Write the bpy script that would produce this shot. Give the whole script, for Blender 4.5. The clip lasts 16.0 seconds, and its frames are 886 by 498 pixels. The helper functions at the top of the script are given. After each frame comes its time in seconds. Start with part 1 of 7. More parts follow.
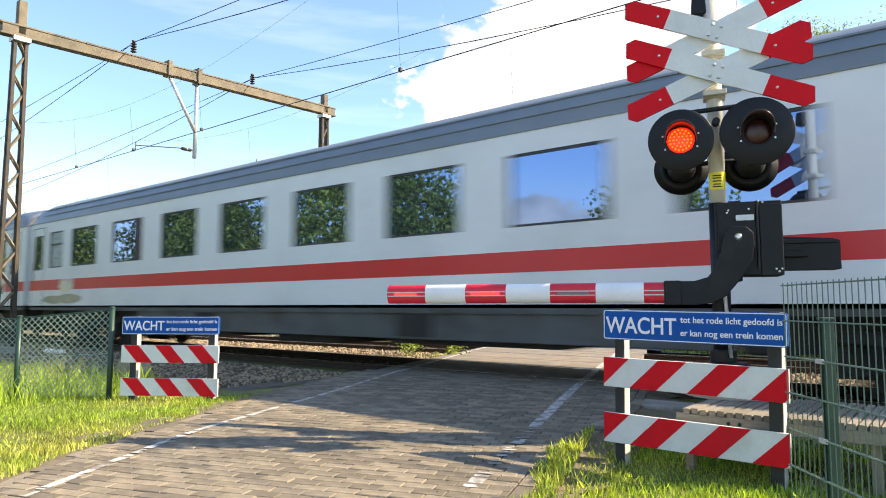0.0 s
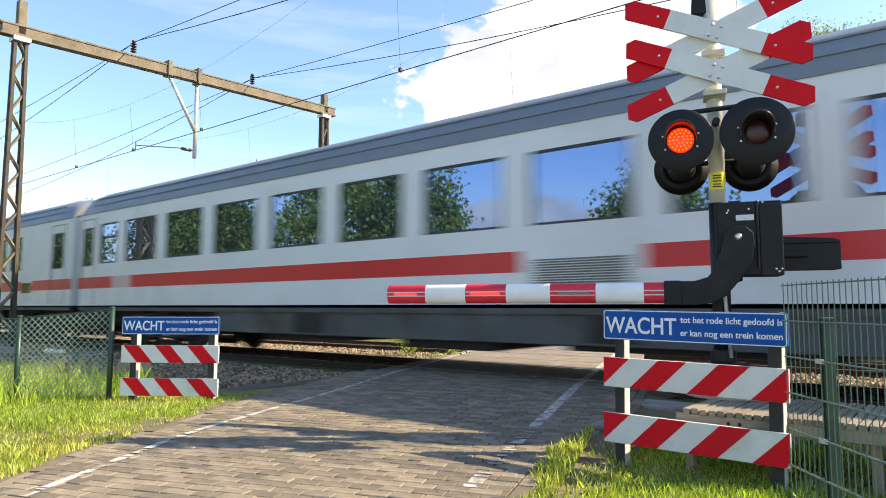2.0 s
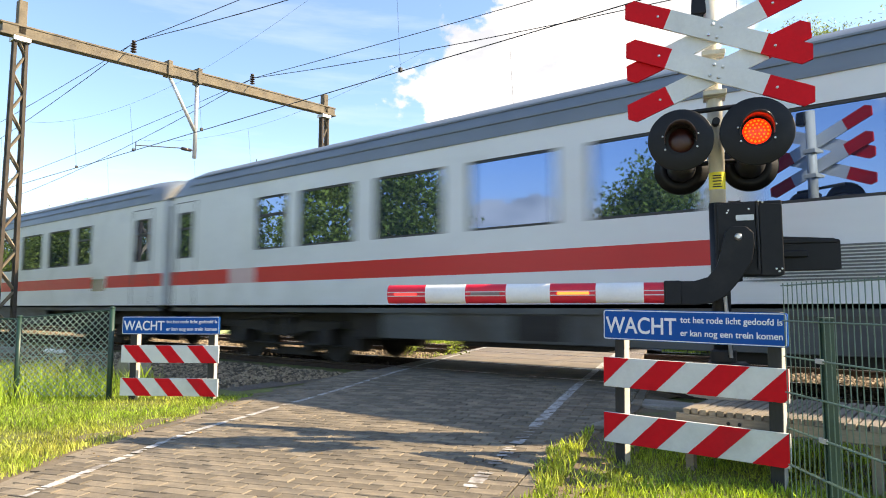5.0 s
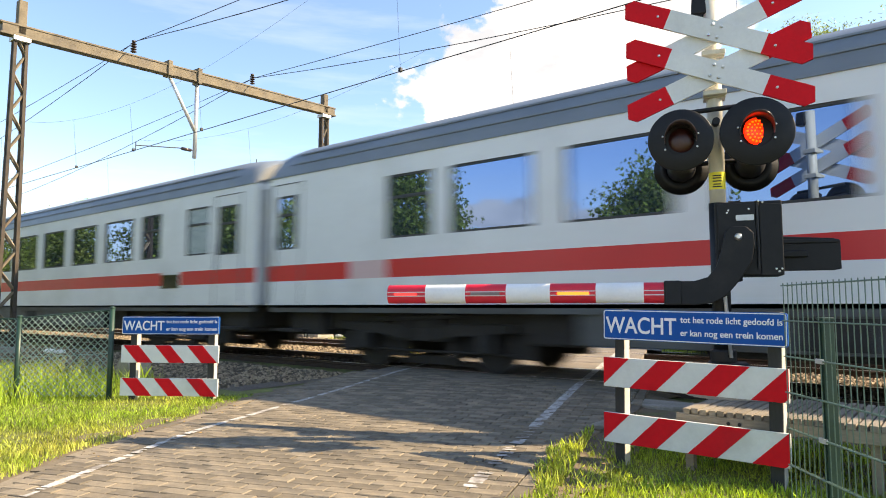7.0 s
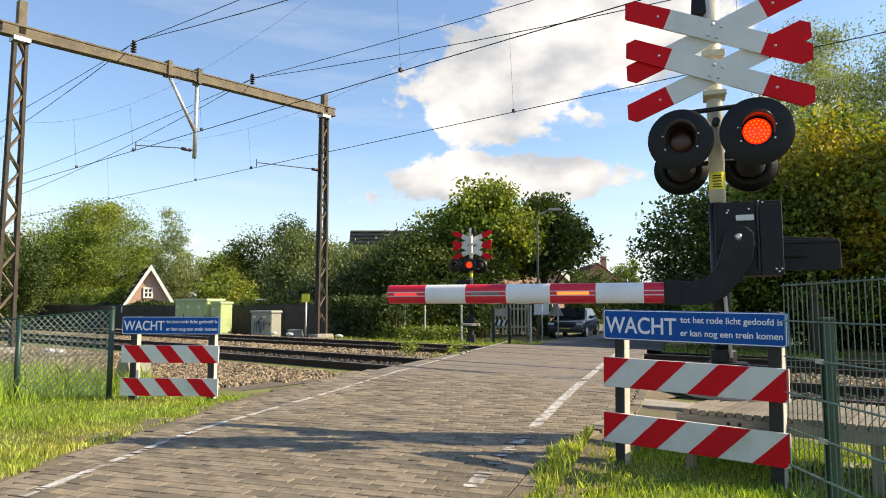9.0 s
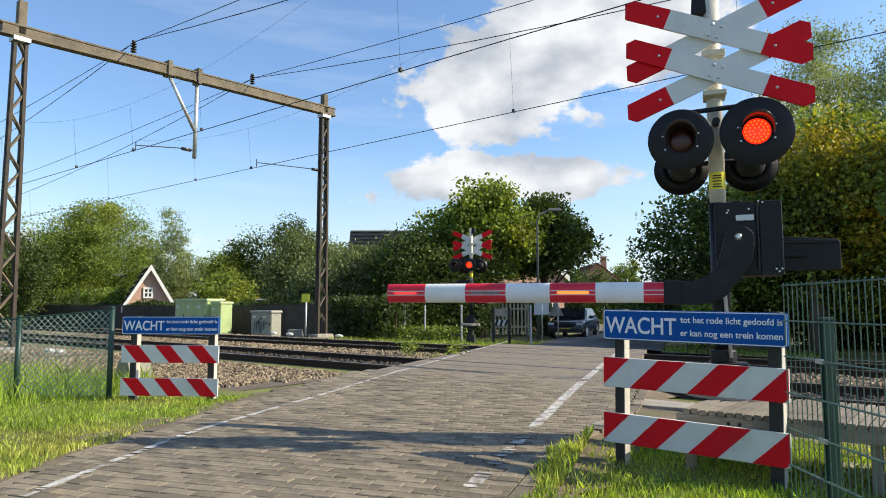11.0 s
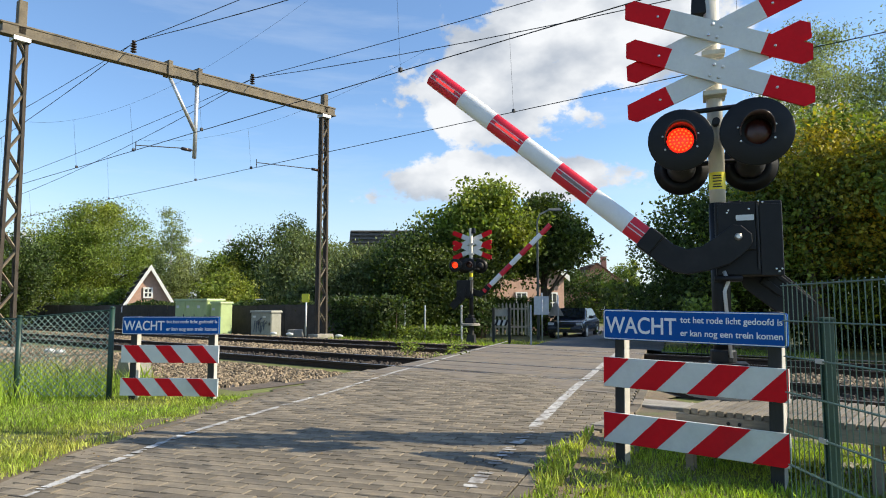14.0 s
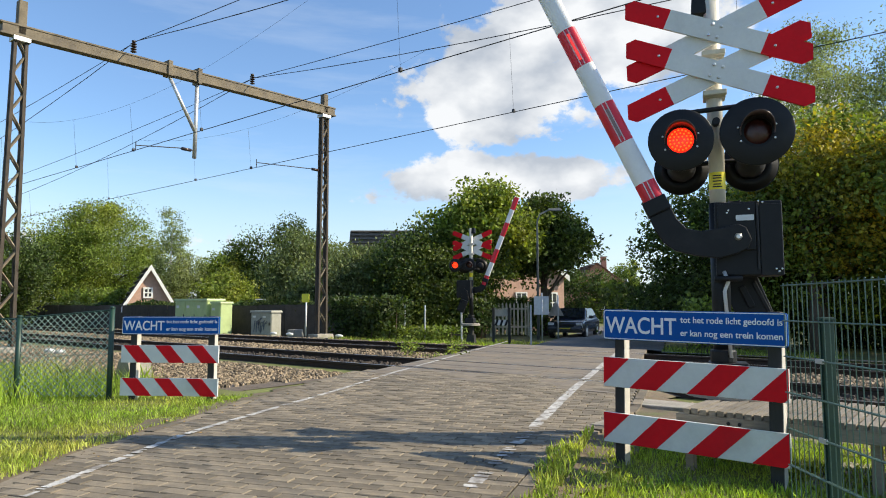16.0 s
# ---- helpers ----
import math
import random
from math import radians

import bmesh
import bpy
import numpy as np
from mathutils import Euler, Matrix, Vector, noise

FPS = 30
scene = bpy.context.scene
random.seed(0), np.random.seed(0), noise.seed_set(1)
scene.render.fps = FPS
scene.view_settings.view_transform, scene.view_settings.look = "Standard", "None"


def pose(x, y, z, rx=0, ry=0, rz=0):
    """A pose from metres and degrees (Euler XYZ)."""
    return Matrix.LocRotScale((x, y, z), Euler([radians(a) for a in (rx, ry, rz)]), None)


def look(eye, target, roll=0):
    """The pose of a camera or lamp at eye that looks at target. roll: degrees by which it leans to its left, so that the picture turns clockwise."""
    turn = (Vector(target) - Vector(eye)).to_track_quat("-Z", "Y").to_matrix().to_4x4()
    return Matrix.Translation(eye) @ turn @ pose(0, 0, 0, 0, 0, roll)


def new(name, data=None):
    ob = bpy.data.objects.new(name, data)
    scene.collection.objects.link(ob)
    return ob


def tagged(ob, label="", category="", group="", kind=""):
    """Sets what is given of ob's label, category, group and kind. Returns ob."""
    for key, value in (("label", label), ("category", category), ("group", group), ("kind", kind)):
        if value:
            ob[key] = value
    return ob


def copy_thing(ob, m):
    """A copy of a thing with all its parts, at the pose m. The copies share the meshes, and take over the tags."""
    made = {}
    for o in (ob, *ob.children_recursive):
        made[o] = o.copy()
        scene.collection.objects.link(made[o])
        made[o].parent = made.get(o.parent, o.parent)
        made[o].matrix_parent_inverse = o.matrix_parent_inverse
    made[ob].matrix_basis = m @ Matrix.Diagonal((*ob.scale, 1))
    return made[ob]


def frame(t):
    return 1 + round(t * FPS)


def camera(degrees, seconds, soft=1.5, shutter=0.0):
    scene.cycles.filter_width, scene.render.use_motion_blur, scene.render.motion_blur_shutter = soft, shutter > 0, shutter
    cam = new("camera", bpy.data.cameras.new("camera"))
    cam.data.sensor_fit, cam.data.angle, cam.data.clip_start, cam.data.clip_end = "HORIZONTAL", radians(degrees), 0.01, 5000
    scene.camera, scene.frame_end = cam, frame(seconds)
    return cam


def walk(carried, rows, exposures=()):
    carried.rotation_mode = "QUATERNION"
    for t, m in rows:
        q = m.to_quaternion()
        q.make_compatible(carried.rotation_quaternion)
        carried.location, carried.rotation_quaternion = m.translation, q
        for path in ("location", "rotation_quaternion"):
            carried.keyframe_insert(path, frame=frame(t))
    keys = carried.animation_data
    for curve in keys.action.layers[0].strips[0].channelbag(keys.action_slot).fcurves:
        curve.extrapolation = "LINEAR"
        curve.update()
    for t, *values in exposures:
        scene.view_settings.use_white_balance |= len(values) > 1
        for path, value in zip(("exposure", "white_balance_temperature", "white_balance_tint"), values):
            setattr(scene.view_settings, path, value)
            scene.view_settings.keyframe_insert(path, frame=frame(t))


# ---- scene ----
# x runs along the railway, y away from the camera across it, z is 0 at the rail head
cam = camera(67.5, 16.0, soft=1.0, shutter=0.35)
eye = pose(0, 0, 1.0, 94.97, 0, 38.6)
walk(cam, [(0.0, eye), (16.0, eye)],
     exposures=[(0.0, 1.32, 7400, 12), (0.7, 1.2, 7400, 12), (6.3, 1.25, 7900, 13), (8.1, 1.25, 8100, 13), (8.5, 1.2, 7900, 12), (9.0, 0.68, 7600, 11), (10.2, 0.52, 6900, 9), (11.5, 0.5, 6700, 8), (13.0, 0.5, 6650, 8), (16.0, 0.5, 6700, 8)])

# ---- daylight: sun to the right of the camera, over the railway ----
SUN_EL = 36.0
SUN_AZ = math.atan2(0.58, 0.80)          # direction towards the sun in the plane
sun_dir = Vector((math.cos(SUN_AZ) * math.cos(radians(SUN_EL)), math.sin(SUN_AZ) * math.cos(radians(SUN_EL)), math.sin(radians(SUN_EL))))
sun = new("sun", bpy.data.lights.new("sun", "SUN"))
sun.data.energy, sun.data.angle, sun.data.color = 5.0, radians(0.53), (1.0, 0.89, 0.71)
sun.matrix_world = look((60, 40, 80), Vector((60, 40, 80)) - sun_dir)

world = bpy.data.worlds.new("world")
scene.world = world
world.use_nodes = True
wn, wl = world.node_tree.nodes, world.node_tree.links
wn.clear()


def wnode(kind, **kw):
    n = wn.new(kind)
    for k, v in kw.items():
        n.inputs[k].default_value = v
    return n


def wmath(op, a, b=None, c=None):
    n = wn.new("ShaderNodeMath")
    n.operation = op
    for i, v in enumerate((a, b, c)):
        if v is None:
            continue
        if isinstance(v, (int, float)):
            n.inputs[i].default_value = v
        else:
            wl.new(v, n.inputs[i])
    return n.outputs[0]


sky = wn.new("ShaderNodeTexSky")
sky.sky_type, sky.sun_disc = "NISHITA", False
sky.sun_elevation, sky.sun_rotation = radians(SUN_EL), math.pi / 2 - SUN_AZ
sky.air_density, sky.dust_density, sky.ozone_density = 1.0, 0.6, 1.5
coord = wn.new("ShaderNodeTexCoord")
sep = wn.new("ShaderNodeSeparateXYZ")
wl.new(coord.outputs["Generated"], sep.inputs[0])


def sky_noise(scale, detail, rough, stretch=1.6):
    mp = wn.new("ShaderNodeMapping")
    mp.inputs["Scale"].default_value = (1, 1, stretch)
    wl.new(coord.outputs["Generated"], mp.inputs[0])
    n = wnode("ShaderNodeTexNoise", Scale=scale, Detail=detail, Roughness=rough)
    wl.new(mp.outputs[0], n.inputs["Vector"])
    return n.outputs["Fac"]


def cloud_bank(az, el, wide, high, weight):
    """A soft lobe round one heading (degrees left of +y) in which cumulus gathers."""
    d = Vector((-math.sin(radians(az)) * math.cos(radians(el)), math.cos(radians(az)) * math.cos(radians(el)), math.sin(radians(el))))
    side = Vector((math.cos(radians(az)), math.sin(radians(az)), 0))
    dot = wn.new("ShaderNodeVectorMath")
    dot.operation = "DOT_PRODUCT"
    dot.inputs[1].default_value = side
    wl.new(coord.outputs["Generated"], dot.inputs[0])
    fwd = wn.new("ShaderNodeVectorMath")
    fwd.operation = "DOT_PRODUCT"
    fwd.inputs[1].default_value = d
    wl.new(coord.outputs["Generated"], fwd.inputs[0])
    ax = wmath("DIVIDE", dot.outputs["Value"], wide)
    az_ = wmath("DIVIDE", wmath("SUBTRACT", sep.outputs[2], d.z), high)
    r2 = wmath("ADD", wmath("MULTIPLY", ax, ax), wmath("MULTIPLY", az_, az_))
    lobe = wmath("MULTIPLY", wmath("POWER", 2.718, wmath("MULTIPLY", r2, -1.0)), weight)
    return wmath("MULTIPLY", lobe, wmath("GREATER_THAN", fwd.outputs["Value"], 0.0))


banks = [cloud_bank(33.0, 18.0, 0.165, 0.08, 0.85), cloud_bank(24, 23, 0.17, 0.10, 0.85), cloud_bank(33.4, 10.9, 0.195, 0.046, 0.85),
         cloud_bank(20, 26, 0.14, 0.08, 0.7), cloud_bank(64, 5, 0.25, 0.035, 0.35), cloud_bank(10, 12, 0.12, 0.12, 0.5),
         cloud_bank(166, 16, 0.2, 0.06, 0.5), cloud_bank(149, 8, 0.16, 0.035, 0.62), cloud_bank(158, 15, 0.08, 0.03, 0.6), cloud_bank(122, 30, 0.2, 0.1, 0.45), cloud_bank(190, 30, 0.3, 0.15, 0.5), cloud_bank(-90, 25, 0.3, 0.15, 0.5)]
total = banks[0]
for b in banks[1:]:
    total = wmath("MAXIMUM", total, b)
shape = wmath("ADD", total, wmath("MULTIPLY", wmath("SUBTRACT", sky_noise(7.5, 8, 0.6), 0.5), 1.35))
shape = wmath("ADD", shape, wmath("MULTIPLY", wmath("SUBTRACT", sky_noise(26.0, 6, 0.6, 1.3), 0.5), 0.42))
mask = wn.new("ShaderNodeMapRange")
mask.interpolation_type = "SMOOTHSTEP"
mask.inputs["From Min"].default_value, mask.inputs["From Max"].default_value = 0.33, 0.47
wl.new(shape, mask.inputs["Value"])
wisp = wn.new("ShaderNodeMapRange")
wisp.inputs["From Min"].default_value, wisp.inputs["From Max"].default_value, wisp.inputs["To Max"].default_value = 0.52, 0.9, 0.35
wl.new(sky_noise(2.2, 6, 0.6, 7.0), wisp.inputs["Value"])
body = wn.new("ShaderNodeValToRGB")
body.color_ramp.elements[0].position, body.color_ramp.elements[0].color = 0.35, (3.5, 3.9, 4.6, 1)
body.color_ramp.elements[1].position, body.color_ramp.elements[1].color = 0.6, (6.3, 6.5, 6.9, 1)
wl.new(sky_noise(9.0, 5, 0.5), body.inputs[0])
tint = wn.new("ShaderNodeMix")
tint.data_type, tint.blend_type = "RGBA", "MULTIPLY"
tint.inputs["Factor"].default_value = 1.0
tint.inputs["B"].default_value = (1.10, 1.30, 1.52, 1)
wl.new(sky.outputs[0], tint.inputs["A"])
mixw = wn.new("ShaderNodeMix")
mixw.data_type = "RGBA"
wl.new(wisp.outputs[0], mixw.inputs["Factor"])
wl.new(tint.outputs["Result"], mixw.inputs["A"])
mixw.inputs["B"].default_value = (6.5, 7.0, 7.6, 1)
# pale haze towards the horizon
haze = wn.new("ShaderNodeMapRange")
haze.interpolation_type = "SMOOTHSTEP"
haze.inputs["From Min"].default_value, haze.inputs["From Max"].default_value = -0.02, 0.26
haze.inputs["To Min"].default_value, haze.inputs["To Max"].default_value = 0.62, 0.0
wl.new(sep.outputs[2], haze.inputs["Value"])
mixh = wn.new("ShaderNodeMix")
mixh.data_type = "RGBA"
wl.new(haze.outputs[0], mixh.inputs["Factor"])
wl.new(mixw.outputs["Result"], mixh.inputs["A"])
mixh.inputs["B"].default_value = (5.5, 6.0, 6.5, 1)
mixc = wn.new("ShaderNodeMix")
mixc.data_type = "RGBA"
wl.new(mask.outputs[0], mixc.inputs["Factor"])
wl.new(mixh.outputs["Result"], mixc.inputs["A"])
wl.new(body.outputs[0], mixc.inputs["B"])
bg = wnode("ShaderNodeBackground", Strength=0.105)
wl.new(mixc.outputs["Result"], bg.inputs["Color"])
wo = wn.new("ShaderNodeOutputWorld")
wl.new(bg.outputs[0], wo.inputs["Surface"])


# ---- materials ----
def material(name, color, rough=0.6, metal=0.0, vary=0.15, scale=8.0, bump=0.0, bump_scale=60.0, second=None, second_amount=0.5,
             per_object=0.0, per_island=0.0, spec=0.5, emit=None, stretch=(1, 1, 1), coords="Object", sheen=0.0):
    """A surface with two scales of colour variation, roughness wear and fine relief."""
    m = bpy.data.materials.new(name)
    m.use_nodes = True
    n, l = m.node_tree.nodes, m.node_tree.links
    p = n["Principled BSDF"]
    p.inputs["Roughness"].default_value, p.inputs["Metallic"].default_value = rough, metal
    p.inputs["Specular IOR Level"].default_value = spec
    tc = n.new("ShaderNodeTexCoord")
    mp = n.new("ShaderNodeMapping")
    mp.inputs["Scale"].default_value = stretch
    l.new(tc.outputs[coords], mp.inputs[0])

    def tex(s, detail=5, r=0.6):
        t = n.new("ShaderNodeTexNoise")
        t.inputs["Scale"].default_value, t.inputs["Detail"].default_value, t.inputs["Roughness"].default_value = s, detail, r
        l.new(mp.outputs[0], t.inputs["Vector"])
        return t.outputs["Fac"]

    def mult(col, fac, lo, hi):
        r = n.new("ShaderNodeMapRange")
        r.inputs["From Min"].default_value, r.inputs["From Max"].default_value = 0.25, 0.75
        r.inputs["To Min"].default_value, r.inputs["To Max"].default_value = lo, hi
        l.new(fac, r.inputs["Value"])
        x = n.new("ShaderNodeMix")
        x.data_type, x.blend_type = "RGBA", "MULTIPLY"
        x.inputs["Factor"].default_value = 1.0
        l.new(col, x.inputs["A"])
        cr = n.new("ShaderNodeCombineColor")
        for i in range(3):
            l.new(r.outputs[0], cr.inputs[i])
        l.new(cr.outputs[0], x.inputs["B"])
        return x.outputs["Result"]

    base = n.new("ShaderNodeRGB")
    base.outputs[0].default_value = (*color, 1)
    col = base.outputs[0]
    if second is not None:
        x = n.new("ShaderNodeMix")
        x.data_type = "RGBA"
        r = n.new("ShaderNodeMapRange")
        r.inputs["From Min"].default_value, r.inputs["From Max"].default_value = 0.62 - 0.3 * second_amount, 0.78 - 0.3 * second_amount
        l.new(tex(scale * 0.45, 7, 0.65), r.inputs["Value"])
        l.new(r.outputs[0], x.inputs["Factor"])
        l.new(col, x.inputs["A"])
        x.inputs["B"].default_value = (*second, 1)
        col = x.outputs["Result"]
    if vary:
        col = mult(col, tex(scale), 1 - vary, 1 + vary)
        col = mult(col, tex(scale * 9, 3), 1 - vary * 0.6, 1 + vary * 0.6)
    if per_object:
        oi = n.new("ShaderNodeObjectInfo")
        col = mult(col, oi.outputs["Random"], 1 - per_object, 1 + per_object)
    if per_island:
        ge = n.new("ShaderNodeNewGeometry")
        col = mult(col, ge.outputs["Random Per Island"], 1 - per_island, 1 + per_island)
    l.new(col, p.inputs["Base Color"])
    if vary and rough > 0.05:
        r = n.new("ShaderNodeMapRange")
        r.inputs["To Min"].default_value, r.inputs["To Max"].default_value = max(0.02, rough - 0.12), min(1, rough + 0.12)
        l.new(tex(scale * 3, 4), r.inputs["Value"])
        l.new(r.outputs[0], p.inputs["Roughness"])
    if bump:
        b = n.new("ShaderNodeBump")
        b.inputs["Strength"].default_value, b.inputs["Distance"].default_value = bump, 0.004
        l.new(tex(bump_scale, 6, 0.65), b.inputs["Height"])
        l.new(b.outputs[0], p.inputs["Normal"])
    if emit:
        p.inputs["Emission Color"].default_value = (*emit[:3], 1)
        p.inputs["Emission Strength"].default_value = emit[3]
    return m


def leaf_material(name, color, second, amount=0.5):
    m = material(name, color, 0.55, vary=0.25, scale=0.6, second=second, second_amount=amount, per_island=0.45, spec=0.3)
    p = m.node_tree.nodes["Principled BSDF"]
    tr = m.node_tree.nodes.new("ShaderNodeBsdfTranslucent")
    mx = m.node_tree.nodes.new("ShaderNodeMixShader")
    mx.inputs[0].default_value = 0.34
    l = m.node_tree.links
    src = p.inputs["Base Color"].links[0].from_socket
    gain = m.node_tree.nodes.new("ShaderNodeMix")
    gain.data_type, gain.blend_type = "RGBA", "MULTIPLY"
    gain.inputs["Factor"].default_value = 1.0
    gain.inputs["B"].default_value = (1.5, 1.55, 0.6, 1)
    l.new(src, gain.inputs["A"])
    l.new(gain.outputs["Result"], tr.inputs["Color"])
    out = m.node_tree.nodes["Material Output"]
    l.new(p.outputs[0], mx.inputs[1])
    l.new(tr.outputs[0], mx.inputs[2])
    l.new(mx.outputs[0], out.inputs["Surface"])
    return m


